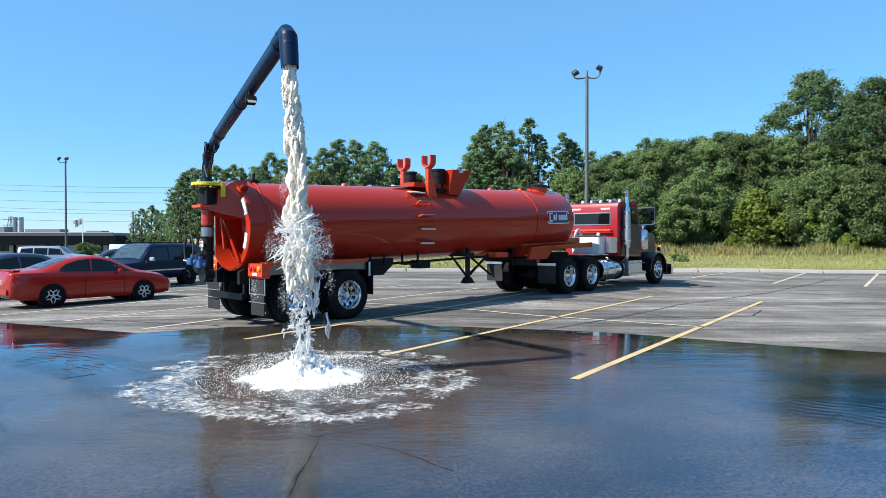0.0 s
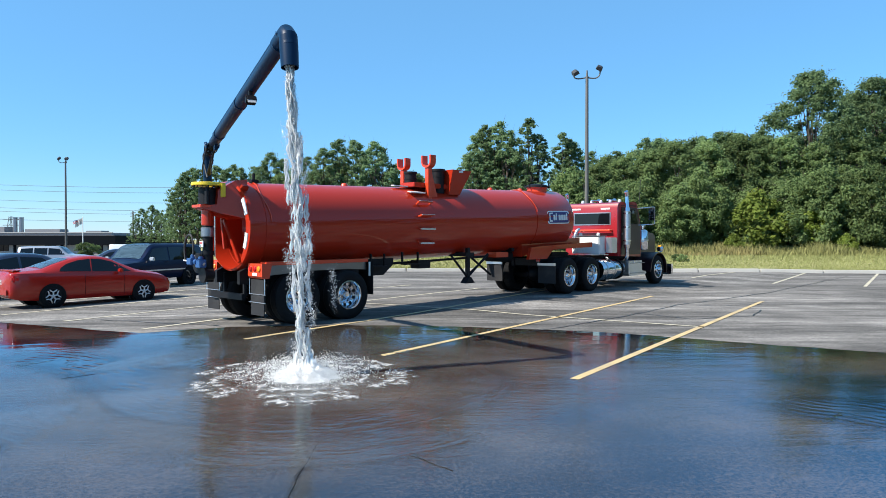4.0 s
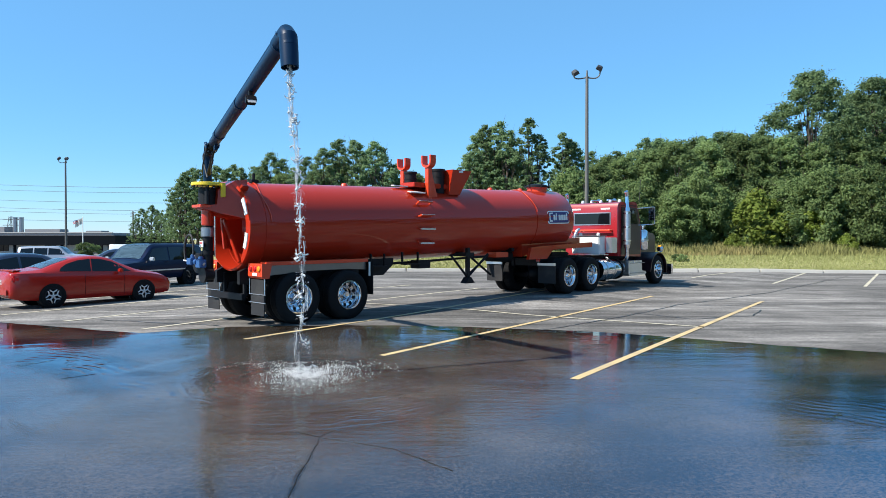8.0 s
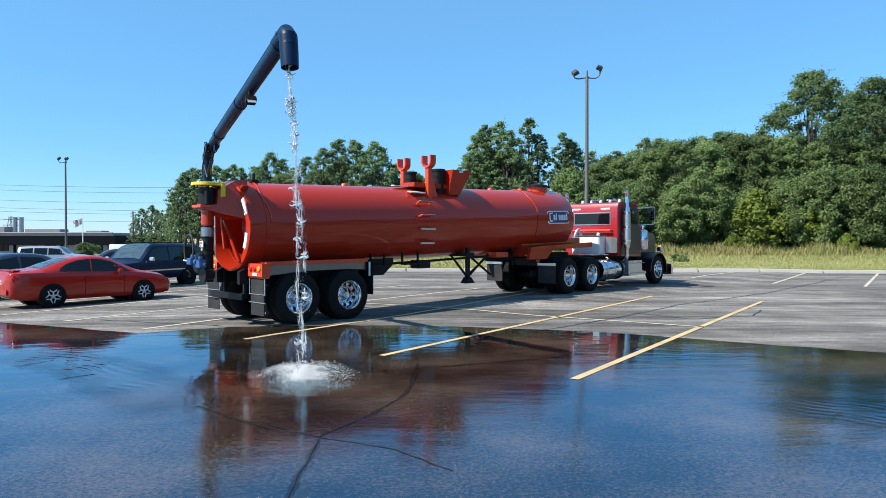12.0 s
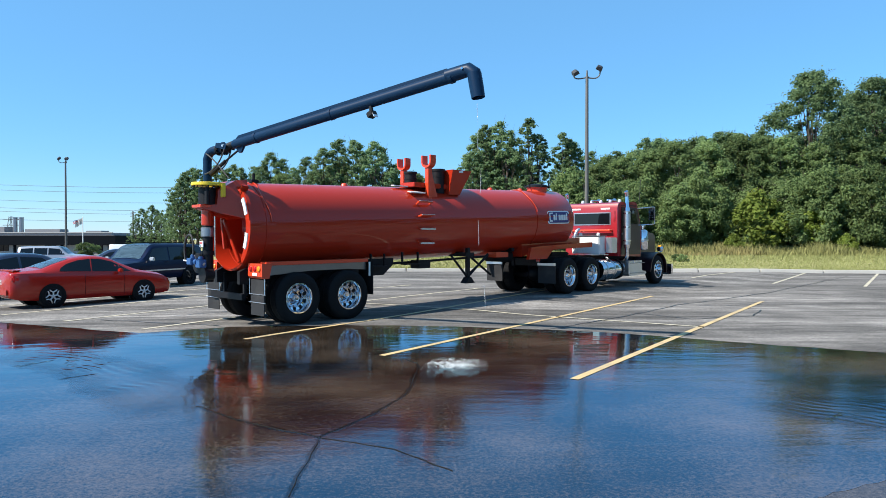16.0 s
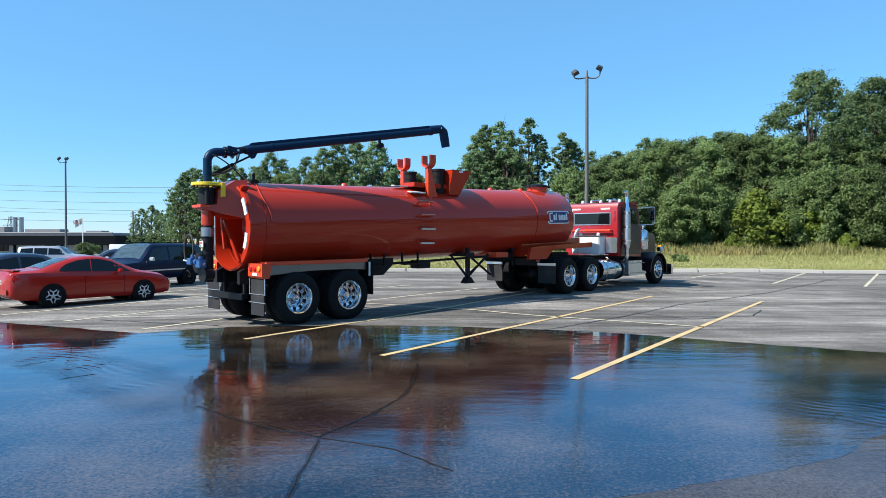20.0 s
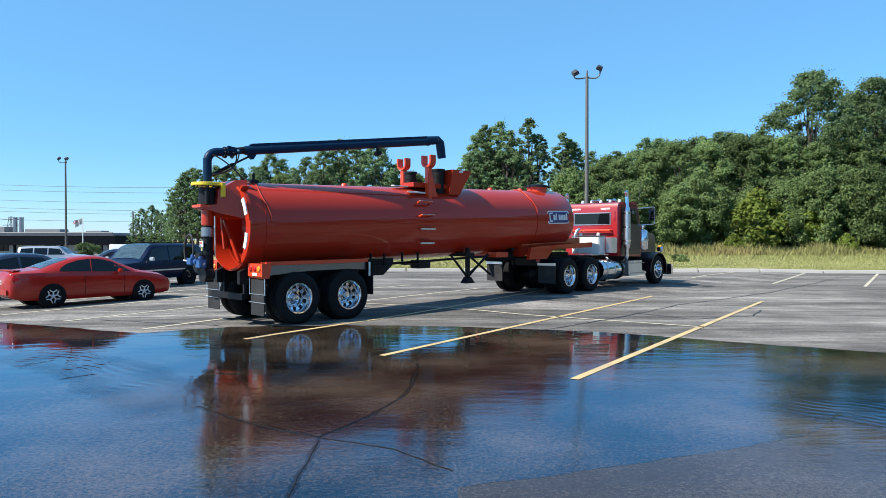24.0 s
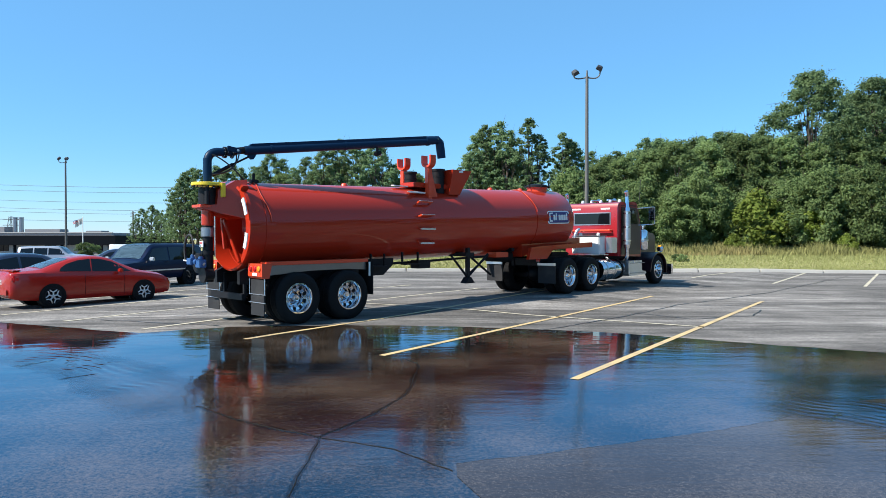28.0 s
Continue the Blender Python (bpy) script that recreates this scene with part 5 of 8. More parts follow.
        p("cleaner_band", "alu", lambda b: lathe(b, [(0.19, 1.5), (0.2, 1.5), (0.2, 1.56), (0.19, 1.56)], Matrix.Translation((4.55, s * 0.92, 0)), 32), ac)

        # front fender, an arch over the steer wheel
        def fender(b):
            pts = []
            for i in range(13):
                a = radians(-12 + 190 * i / 12)
                pts.append((5.24 + 0.66 * math.cos(a), 0.5 + 0.62 * math.sin(a)))
            pts = [(6.12, 0.3)] + pts + [(4.55, 0.45)]
            inn = [(5.24 + (x - 5.24) * 0.94, 0.5 + (z - 0.5) * 0.94) for x, z in pts]
            prism(b, pts + inn[::-1], s * 0.55, s * 1.22)
        p("fender", "dark_fender", fender, label="dark maroon front fender", smooth=50)
        hl = p("headlight", "chrome", lambda b: lathe(b, [(0, -0.16), (0.08, -0.14), (0.11, 0), (0.1, 0.02), (0, 0.03)], Matrix.Translation((5.82, s * 1.0, 1.22)) @ Matrix.Rotation(radians(90), 4, "Y"), 24))
        p("turn_lamp", "lens_amber", lambda b: box(b, (5.8, s * 1.0, 1.33), (0.09, 0.1, 0.06)), hl, bevel=0.01)
        p("rear_fender", "black_steel", lambda b: box(b, (0.0, s * 0.95, 1.07), (0.35, 0.5, 0.02)))
    # cab
    def cab(b):
        prism(b, [(2.66, 1.02), (2.62, 1.4), (2.62, 2.6), (2.68, 2.74), (2.82, 2.79), (3.85, 2.84), (4.0, 2.78), (4.12, 2.5), (4.3, 2.0), (4.3, 0.98)], -0.98, 0.98)
    c = p("cab", "cab_red", cab, label="maroon painted steel cab", bevel=0.06)
    # fender paint on the doors puts the cab side's shade into the colour
    for s in (1, -1):
        p("cab_door", "dark_fender", lambda b: prism(b, [(2.88, 1.06), (2.88, 2.7), (3.9, 2.72), (4.08, 2.45), (4.24, 2.0), (4.24, 1.06)], s * 0.975, s * 0.992), c, label="door panel coloured dark for the shaded side of the cab", bevel=0.006)
    p("rear_window", "glass", lambda b: box(b, (2.606, -0.05, 2.25), (0.02, 1.34, 0.37)), c, bevel=0.009)
    p("window_frame", "alu", lambda b: box(b, (2.612, -0.05, 2.25), (0.016, 1.39, 0.42)), c, bevel=0.005)
    for s in (1, -1):
        p("side_window", "glass", lambda b: prism(b, [(3.1, 2.08), (3.1, 2.55), (3.8, 2.58), (4.05, 2.1)], s * 0.985, s * 1.0), c)
        p("door_seam", "dark_fender", lambda b: box(b, (2.86, s * 0.978, 1.8), (0.012, 0.012, 1.5)), c)
        p("door_handle", "chrome", lambda b: box(b, (2.98, s * 1.0, 1.75), (0.14, 0.03, 0.04)), c, bevel=0.008)
        p("corner_strip", "white", lambda b: box(b, (2.63, s * 0.9, 2.32), (0.02, 0.05, 0.36)), c, label="white reflective corner strip")
        p("roof_strip", "white", lambda b: box(b, (2.622, s * 0.55, 2.58), (0.02, 0.34, 0.055)), c, label="white reflective strip")
        p("drip_rail", "cab_red", lambda b: box(b, (3.3, s * 0.985, 2.66), (1.2, 0.02, 0.03)), c)
    p("windscreen", "glass", lambda b: prism(b, [(4.01, 2.7), (4.03, 2.7), (4.24, 2.16), (4.22, 2.16)], -0.85, 0.85), c)
    p("sun_visor", "cab_red", lambda b: prism(b, [(4.0, 2.78), (4.2, 2.68), (4.2, 2.66), (4.0, 2.74)], -0.9, 0.9), c)
    for i in range(5):
        p("marker_lamp", "lens_clear", lambda b: lathe(b, [(0, 0), (0.06, 0), (0.06, 0.05), (0.03, 0.09), (0, 0.1)], Matrix.Translation((3.3, -0.7 + 0.35 * i, 2.82)), 16), c, label="chrome marker lamp")
    for s in (1, -1):
        p("air_horn", "chrome", lambda b: lathe(b, [(0, 0), (0.03, 0), (0.025, 0.35), (0.08, 0.5), (0, 0.48)], Matrix.Translation((3.2, s * 0.3, 2.9)) @ Matrix.Rotation(radians(90), 4, "Y"), 16), c)
        p("antenna", "cable", lambda b: rod(b, (4.0, s * 1.05, 2.6), (4.02, s * 1.1, 3.6), 0.008, seg=6), c)
    # grab rail across the back
    p("rear_rail", "bright_red", lambda b: tube(b, [(2.62, 0.7, 1.84), (2.5, 0.7, 1.86), (2.5, -0.78, 1.86), (2.62, -0.78, 1.86)], 0.035, 10))
    # grey box between cab and trailer
    gb = p("pump_box", "white", lambda b: box(b, (1.98, -0.3, 1.38), (0.45, 1.0, 0.56)), label="pale grey metal equipment box", bevel=0.02)
    p("box_lid", "galv", lambda b: box(b, (1.98, -0.3, 1.675), (0.5, 1.04, 0.03)), gb, bevel=0.006)
    for y in (-0.65, 0.0):
        p("breather", "white", lambda b: lathe(b, [(0, 0), (0.05, 0), (0.06, 0.06), (0.03, 0.1), (0, 0.1)], Matrix.Translation((1.98, y, 1.68)), 16), gb)
    p("side_box", "alu", lambda b: box(b, (2.3, -0.95, 1.38), (0.4, 0.2, 0.5)), bevel=0.02)
    p("coupling_pipe", "alu", lambda b: tube(b, bend((1.75, 0.1, 1.3), (1.72, 0.1, 1.85), (1.9, 0.0, 1.9), 8), 0.05, 14))
    for k in range(3):
        p("air_hose", ("blue", "lens_red", "cable")[k], lambda b: tube(b, bend((2.45, 0.2 - 0.2 * k, 1.7), (1.9, 0.2 - 0.2 * k, 1.0 + 0.1 * k), (1.2, 0.1 - 0.1 * k, 1.6), 14), 0.016, 8))
    # hood
    p("hood", "dark_fender", lambda b: prism(b, [(4.3, 1.0), (4.3, 1.98), (4.6, 1.96), (6.2, 1.78), (6.32, 1.68), (6.34, 0.8)], -0.55, 0.55), label="long dark maroon hood", bevel=0.09)
    p("grille", "chrome", lambda b: box(b, (6.34, 0, 1.22), (0.05, 0.9, 0.86)), bevel=0.03)
    p("bumper", "chrome", lambda b: prism(b, [(6.3, 0.3), (6.42, 0.3), (6.45, 0.45), (6.42, 0.68), (6.3, 0.68)], -1.2, 1.2), bevel=0.02)
    p("steer_axle", "black_steel", lambda b: rod(b, (5.24, -1.0, 0.45), (5.24, 1.0, 0.45), 0.07))
    p("engine_block", "black_steel", lambda b: box(b, (4.9, 0, 0.85), (1.5, 0.75, 0.5)))
    return t


# ---- cars ----
def car_wheel(parent, at, s, r, w=0.2, spokes=5, rimr=0.7, mt="silver"):
    wh = new("wheel")
    wh.parent = parent
    wh.empty_display_size = 0.1
    wh.matrix_basis = Matrix.Translation(at)
    turn = Matrix.Rotation(radians(-90 * s), 4, "X")
    ri = r * rimr
    bm = BM()
    lathe(bm, [(ri, -w + 0.02), (r * 0.85, -w), (r * 0.97, -w + 0.02), (r, -w + 0.05), (r, -0.05), (r * 0.97, -0.02), (r * 0.85, 0), (ri, -0.015), (ri - 0.01, -0.05), (ri, -w + 0.02)], turn, 40)
    part("tyre", bm, M["rubber"], wh, smooth=50)
    bm = BM()
    lathe(bm, [(ri + 0.004, -0.012), (ri - 0.015, -0.004), (ri - 0.03, -0.03), (ri - 0.04, -0.09), (0, -0.09)], turn, 40)
    rm = part("rim", bm, M[mt] if spokes == 0 else M["black_steel"], wh, smooth=50)
    bm = BM()
    lathe(bm, [(0.05, -0.06), (0.045, -0.012), (0.03, -0.006), (0, -0.006)], turn, 20)
    part("hub_cap", bm, M[mt], rm)
    bm = BM()
    lathe(bm, [(ri + 0.004, -0.01), (ri - 0.015, -0.002), (ri - 0.035, -0.02), (ri - 0.035, -0.03)], turn, 40)
    part("rim_edge", bm, M["black_steel"], rm)
    for k in range(spokes):
        # a stem that forks into two curved arms
        a = 2 * math.pi * k / spokes + 0.3

        def on(q, e, z=-0.014):
            return turn @ Vector((q * ri * math.cos(a + e), q * ri * math.sin(a + e), z))
        bm = BM()
        tube(bm, [on(0.1, 0), on(0.3, 0), on(0.46, 0)], [0.026, 0.021, 0.024], 8)
        for d in (-1, 1):
            tube(bm, [on(0.42, 0), on(0.56, d * 0.12), on(0.68, d * 0.36), on(0.82, d * 0.46), on(0.96, d * 0.47, -0.02)], [0.02, 0.019, 0.018, 0.018, 0.016], 8)
        part("spoke", bm, M[mt], rm)
    return wh


def smooth_stations(st, n=4):
    """More stations in between, on a smooth curve through the given ones."""
    out = []
    for i in range(len(st) - 1):
        p = [st[max(0, i - 1)], st[i], st[i + 1], st[min(len(st) - 1, i + 2)]]
        for k in range(n):
            u = k / n
            row = [p[1][0] + (p[2][0] - p[1][0]) * u]
            for c in range(1, 6):
                h = p[2][0] - p[1][0]
                m1 = (p[2][c] - p[0][c]) / max(0.05, p[2][0] - p[0][0])
                m2 = (p[3][c] - p[1][c]) / max(0.05, p[3][0] - p[1][0])
                row.append((2 * u ** 3 - 3 * u ** 2 + 1) * p[1][c] + (u ** 3 - 2 * u ** 2 + u) * h * m1 * 0.8 + (3 * u ** 2 - 2 * u ** 3) * p[2][c] + (u ** 3 - u ** 2) * h * m2 * 0.8)
            out.append(tuple(row))
    return out + [st[-1]]


def make_car(name, label, m, paint, st, wheels, r, glass, spokes=5, lights=(), rim="silver", kind="car"):
    """st: stations x, floor, belt, top, half-width at belt, half-width at top, from tail to nose; glass: outlines x, z of the side windows."""
    t = thing(name, label, kind, m)
    st = smooth_stations(st)
    rows = []
    for x, zb, zbelt, ztop, yb, yt in st:
        half_pts = [(0, zb), (yb * 0.9, zb), (yb * 0.985, zb + 0.12), (yb, (zb + zbelt) / 2 + 0.05), (yb * 0.985, zbelt - 0.1), (yb * 0.955, zbelt),
                    (yt + (yb * 0.955 - yt) * 0.1, zbelt + (ztop - zbelt) * 0.86), (yt * 0.9, ztop - 0.015), (yt * 0.5, ztop + 0.012), (0, ztop + 0.018)]
        rows.append([(x, y, z) for y, z in half_pts] + [(x, -y, z) for y, z in half_pts[-2:0:-1]])
    n = len(rows[0])
    body, gl = BM(), []
    vs = [[body.verts.new(p) for p in r_] for r_ in rows]
    body.faces.new(vs[0])
    body.faces.new(list(reversed(vs[-1])))
    for i in range(len(rows) - 1):
        for j in range(n):
            k = (j + 1) % n
            body.faces.new((vs[i][j], vs[i][k], vs[i + 1][k], vs[i + 1][j]))
    b = part("body", body, paint, t, smooth=40)

    def surface(x):
        for a, c in zip(st, st[1:]):
            if a[0] <= x <= c[0]:
                k = (x - a[0]) / (c[0] - a[0])
                return [u + (w - u) * k for u, w in zip(a, c)]

    def side_y(x, z, out):
        _, zb, zbelt, ztop, yb, yt = surface(x)
        k = (z - zbelt) / max(0.05, 0.86 * (ztop - zbelt))
        return yb * 0.955 + (yt + (yb * 0.955 - yt) * 0.1 - yb * 0.955) * k + out

    for poly in glass:
        for s in (1, -1):
            bm = BM()
            n2 = 5
            ring = []
            for (x0, z0), (x1, z1) in zip(poly, poly[1:] + poly[:1]):
                ring += [(x0 + (x1 - x0) * i / n2, z0 + (z1 - z0) * i / n2) for i in range(n2)]
            cx, cz = sum(p[0] for p in ring) / len(ring), sum(p[1] for p in ring) / len(ring)
            o1 = [bm.verts.new((x, s * side_y(x, z, 0.007), z)) for x, z in ring]
            o2 = [bm.verts.new((x, s * side_y(x, z, -0.02), z)) for x, z in ring]
            c = bm.verts.new((cx, s * side_y(cx, cz, 0.009), cz))
            for i in range(len(ring)):
                j = (i + 1) % len(ring)
                bm.faces.new((o1[i], o1[j], c))
                bm.faces.new((o1[i], o2[i], o2[j], o1[j]))
            part("side_window", bm, M["glass"], b, smooth=30)
    # windscreen and rear window: the two steepest top spans
    steep = [i for i in range(len(st) - 1) if abs(st[i + 1][3] - st[i][3]) > 0.2 * (st[i + 1][0] - st[i][0]) and (st[i][3] - st[i][2] > 0.12 or st[i + 1][3] - st[i + 1][2] > 0.12)]
    runs = []
    for i in steep:
        f = 1 if st[i + 1][3] < st[i][3] else -1
        if runs and runs[-1][-1] == i - 1 and runs[-1][0] == f:
            runs[-1].append(i)
        else:
            runs.append([f, i])
    for run in runs:
        f, i0, i1 = run[0], run[1], run[-1] + 1
        if st[i1][0] - st[i0][0] < 0.3:
            continue
        bm, grid = BM(), []
        for i in range(i0, i1 + 1):
            o = i + (0.4 if i == i0 else (-0.4 if i == i1 else 0))
            a, c = (i, i + 1) if i == i0 else ((i - 1, i) if i == i1 else (i, i))
            u = o - a
            pts = [Vector(rows[a][k]).lerp(Vector(rows[c][k]), u) for k in range(7, 12)]
            grid.append([bm.verts.new((p.x + f * 0.005, p.y * 0.93, p.z + 0.011)) for p in pts])
        for a, c in zip(grid, grid[1:]):
            for j in range(4):
                bm.faces.new((a[j], a[j + 1], c[j + 1], c[j]))
        bmesh.ops.solidify(bm, geom=bm.faces[:], thickness=0.012)
        part("windscreen" if f > 0 else "rear_window", bm, M["screen"], b, smooth=30)
    wide = max(q[4] for q in st)
    for x in wheels:
        for s in (1, -1):
            bm = BM()
            lathe(bm, [(0, -0.3), (r * 1.12, -0.3), (r * 1.12, 0.02), (r * 1.08, 0.024), (0, 0.0)], Matrix.Translation((x, s * (wide - 0.008), r)) @ Matrix.Rotation(radians(-90 * s), 4, "X"), 36)
            part("wheel_arch", bm, M["rubber"], b)
            car_wheel(t, (x, s * (wide + 0.03), r), s, r, spokes=spokes, mt=rim)
    for nm, mt, c, s in lights:
        bm = BM()
        box(bm, c, s)
        part(nm, bm, M[mt], b, bevel=min(s) * 0.25)
    return t


def place(x, y, yaw):
    return Matrix.Translation((x, y, gz(x, y))) @ Matrix.Rotation(radians(yaw), 4, "Z")


def make_cars():
    coupe = [(-2.36, 0.42, 0.86, 0.9, 0.5, 0.42), (-2.3, 0.3, 0.94, 0.98, 0.68, 0.54), (-2.1, 0.24, 0.97, 1.02, 0.8, 0.63), (-1.85, 0.22, 0.97, 1.05, 0.85, 0.65), (-1.55, 0.2, 0.97, 1.08, 0.86, 0.64), (-1.15, 0.2, 0.96, 1.22, 0.86, 0.58), (-0.7, 0.2, 0.95, 1.35, 0.86, 0.56),
             (-0.1, 0.2, 0.93, 1.41, 0.86, 0.56), (0.35, 0.2, 0.92, 1.36, 0.86, 0.55), (0.8, 0.2, 0.91, 1.16, 0.86, 0.6), (1.25, 0.2, 0.89, 0.97, 0.86, 0.66), (1.85, 0.22, 0.8, 0.87, 0.83, 0.6), (2.2, 0.26, 0.66, 0.72, 0.74, 0.5), (2.36, 0.34, 0.5, 0.54, 0.55, 0.4)]
    lights = [("tail_lamp", "lens_red", (-2.17, s * 0.66, 0.82), (0.26, 0.24, 0.17)) for s in (1, -1)] + \
             [("headlight", "lens_clear", (2.12, s * 0.6, 0.62), (0.26, 0.22, 0.12)) for s in (1, -1)] + \
             [("number_plate", "white", (-2.345, 0, 0.72), (0.03, 0.32, 0.16)), ("spoiler", "car_red", (-2.12, 0, 1.04), (0.2, 1.2, 0.03)), ("spoiler_post", "car_red", (-2.12, 0.4, 1.0), (0.12, 0.05, 0.08)), ("spoiler_post", "car_red", (-2.12, -0.4, 1.0), (0.12, 0.05, 0.08)),
              ("bumper", "car_red", (-2.28, 0, 0.45), (0.2, 1.2, 0.24)), ("exhaust_pipe", "black_steel", (-2.3, 0.45, 0.26), (0.2, 0.07, 0.07)),
              ("door_seam", "black_steel", (0.72, -0.86, 0.58), (0.005, 0.01, 0.6)), ("door_seam", "black_steel", (-0.42, -0.862, 0.6), (0.005, 0.01, 0.6)), ("door_handle", "car_red", (-0.25, -0.87, 0.82), (0.16, 0.03, 0.04)),
              ("mirror", "car_red", (0.55, -0.97, 0.98), (0.1, 0.2, 0.12)), ("mirror", "car_red", (0.55, 0.97, 0.98), (0.1, 0.2, 0.12))]
    make_car("coupe", "shiny red two-door coupe with a small rear spoiler, parked", place(-10.36, 20.05, 50) @ Matrix.Diagonal((0.96, 0.96, 0.965, 1)), M["car_red"], coupe, (-1.3, 1.32), 0.315, [[(-0.2, 0.97), (0.4, 0.95), (0.96, 0.94), (0.7, 1.1), (0.44, 1.235), (0.15, 1.31), (-0.16, 1.335)], [(-1.1, 1.0), (-0.6, 0.985), (-0.24, 0.97), (-0.2, 1.333), (-0.55, 1.295), (-0.86, 1.2), (-1.04, 1.09)]], lights=lights)
    suv = [(-2.45, 0.5, 1.05, 1.7, 0.86, 0.7), (-2.35, 0.38, 1.08, 1.82, 0.93, 0.74), (-1.5, 0.34, 1.1, 1.86, 0.95, 0.76), (-0.4, 0.34, 1.1, 1.87, 0.95, 0.76), (0.5, 0.34, 1.1, 1.8, 0.95, 0.74),
           (1.15, 0.34, 1.1, 1.2, 0.95, 0.8), (1.9, 0.36, 1.05, 1.13, 0.93, 0.76), (2.4, 0.4, 0.95, 1.0, 0.88, 0.7), (2.52, 0.5, 0.8, 0.84, 0.8, 0.6)]
    suv = [(x, zb, zbelt * 0.92, ztop * 0.905, yb, yt) for x, zb, zbelt, ztop, yb, yt in suv]
    sl = [("headlight", "lens_clear", (2.44, s * 0.66, 0.82), (0.14, 0.3, 0.14)) for s in (1, -1)] + [("tail_lamp", "lens_red", (-2.42, s * 0.8, 1.1), (0.08, 0.12, 0.3)) for s in (1, -1)] + \
         [("side_moulding", "silver", (0, s * 0.955, 0.68), (3.6, 0.015, 0.05)) for s in (1, -1)] + [("mirror", "silver", (0.85, s * 1.06, 1.12), (0.1, 0.2, 0.15)) for s in (1, -1)] + \
         [("roof_rail", "black_steel", (-0.8, s * 0.6, 1.72), (2.6, 0.04, 0.04)) for s in (1, -1)] + [("bumper", "black_steel", (2.5, 0, 0.52), (0.14, 1.6, 0.2)), ("door_handle", "navy", (-0.1, 0.96, 1.0), (0.16, 0.03, 0.04)), ("door_handle", "navy", (-0.1, -0.96, 1.0), (0.16, 0.03, 0.04))]
    make_car("sport_utility_vehicle", "dark navy sport utility vehicle with chrome side strip, parked", place(-11.74, 27.14, 252), M["navy"], suv, (-1.42, 1.42), 0.37, [[(-0.25, 1.05), (0.92, 1.05), (0.5, 1.5), (-0.25, 1.56)], [(-1.25, 1.06), (-0.33, 1.05), (-0.33, 1.56), (-1.25, 1.56)], [(-2.25, 1.06), (-1.35, 1.06), (-1.35, 1.56), (-2.2, 1.52)]], lights=sl, rim="black_steel")
    sedan = [(-2.35, 0.4, 0.8, 0.86, 0.75, 0.6), (-2.2, 0.26, 0.94, 1.0, 0.84, 0.66), (-1.5, 0.22, 0.98, 1.06, 0.88, 0.66), (-0.9, 0.2, 0.96, 1.4, 0.88, 0.58), (0.0, 0.2, 0.94, 1.45, 0.88, 0.58), (0.45, 0.2, 0.93, 1.38, 0.88, 0.57),
             (1.2, 0.2, 0.92, 0.99, 0.88, 0.7), (1.95, 0.22, 0.82, 0.88, 0.85, 0.64), (2.35, 0.3, 0.66, 0.7, 0.72, 0.5)]
    dl = [("headlight", "lens_clear", (2.2, s * 0.6, 0.66), (0.24, 0.26, 0.12)) for s in (1, -1)] + [("tail_lamp", "lens_red", (-2.28, s * 0.66, 0.82), (0.1, 0.3, 0.14)) for s in (1, -1)] + [("mirror", "dark_paint", (0.7, s * 0.98, 1.02), (0.1, 0.2, 0.13)) for s in (1, -1)]
    make_car("sedan", "dark blue four-door sedan parked behind the coupe", place(-14.3, 22.6, 232), M["dark_paint"], sedan, (-1.38, 1.38), 0.32, [[(-0.05, 0.98), (0.95, 0.97), (0.42, 1.27), (-0.05, 1.35)], [(-1.15, 1.02), (-0.13, 0.99), (-0.13, 1.35), (-0.78, 1.31)]], lights=dl)
    make_car("sedan", "dark blue sedan parked further back beside a pale wagon", place(-33.5, 47.0, 60), M["dark_paint"], sedan, (-1.38, 1.38), 0.32, [[(-0.05, 0.98), (0.95, 0.97), (0.42, 1.27), (-0.05, 1.35)], [(-1.15, 1.02), (-0.13, 0.99), (-0.13, 1.35), (-0.78, 1.31)]], lights=dl)
    make_car("sedan", "blue sedan with a bright windscreen behind the navy vehicle", place(-18.2, 38.5, 205), M["dark_paint"], sedan, (-1.38, 1.38), 0.32, [[(-0.05, 0.98), (0.95, 0.97), (0.42, 1.27), (-0.05, 1.35)], [(-1.15, 1.02), (-0.13, 0.99), (-0.13, 1.35), (-0.78, 1.31)]], lights=dl)
    wl = [("tail_lamp", "lens_red", (-2.42, s * 0.8, 1.1), (0.08, 0.12, 0.3)) for s in (1, -1)] + [("headlight", "lens_clear", (2.44, s * 0.66, 0.82), (0.14, 0.3, 0.14)) for s in (1, -1)]
    make_car("wagon", "pale silver-grey station wagon with dark windows, parked", place(-30.4, 54.0, 12), M["silver_paint"], suv, (-1.42, 1.42), 0.36, [[(-0.25, 1.05), (0.92, 1.05), (0.5, 1.5), (-0.25, 1.56)], [(-1.25, 1.06), (-0.33, 1.05), (-0.33, 1.56), (-1.25, 1.56)], [(-2.25, 1.06), (-1.35, 1.06), (-1.35, 1.56), (-2.2, 1.52)]], lights=wl)
    van = [(-2.7, 0.5, 1.2, 2.1, 0.9, 0.8), (-2.6, 0.4, 1.2, 2.3, 0.98, 0.85), (0.8, 0.4, 1.2, 2.3, 0.98, 0.85), (1.3, 0.4, 1.2, 2.2, 0.98, 0.8), (2.0, 0.4, 1.15, 1.3, 0.96, 0.8), (2.6, 0.45, 1.0, 1.05, 0.9, 0.7)]
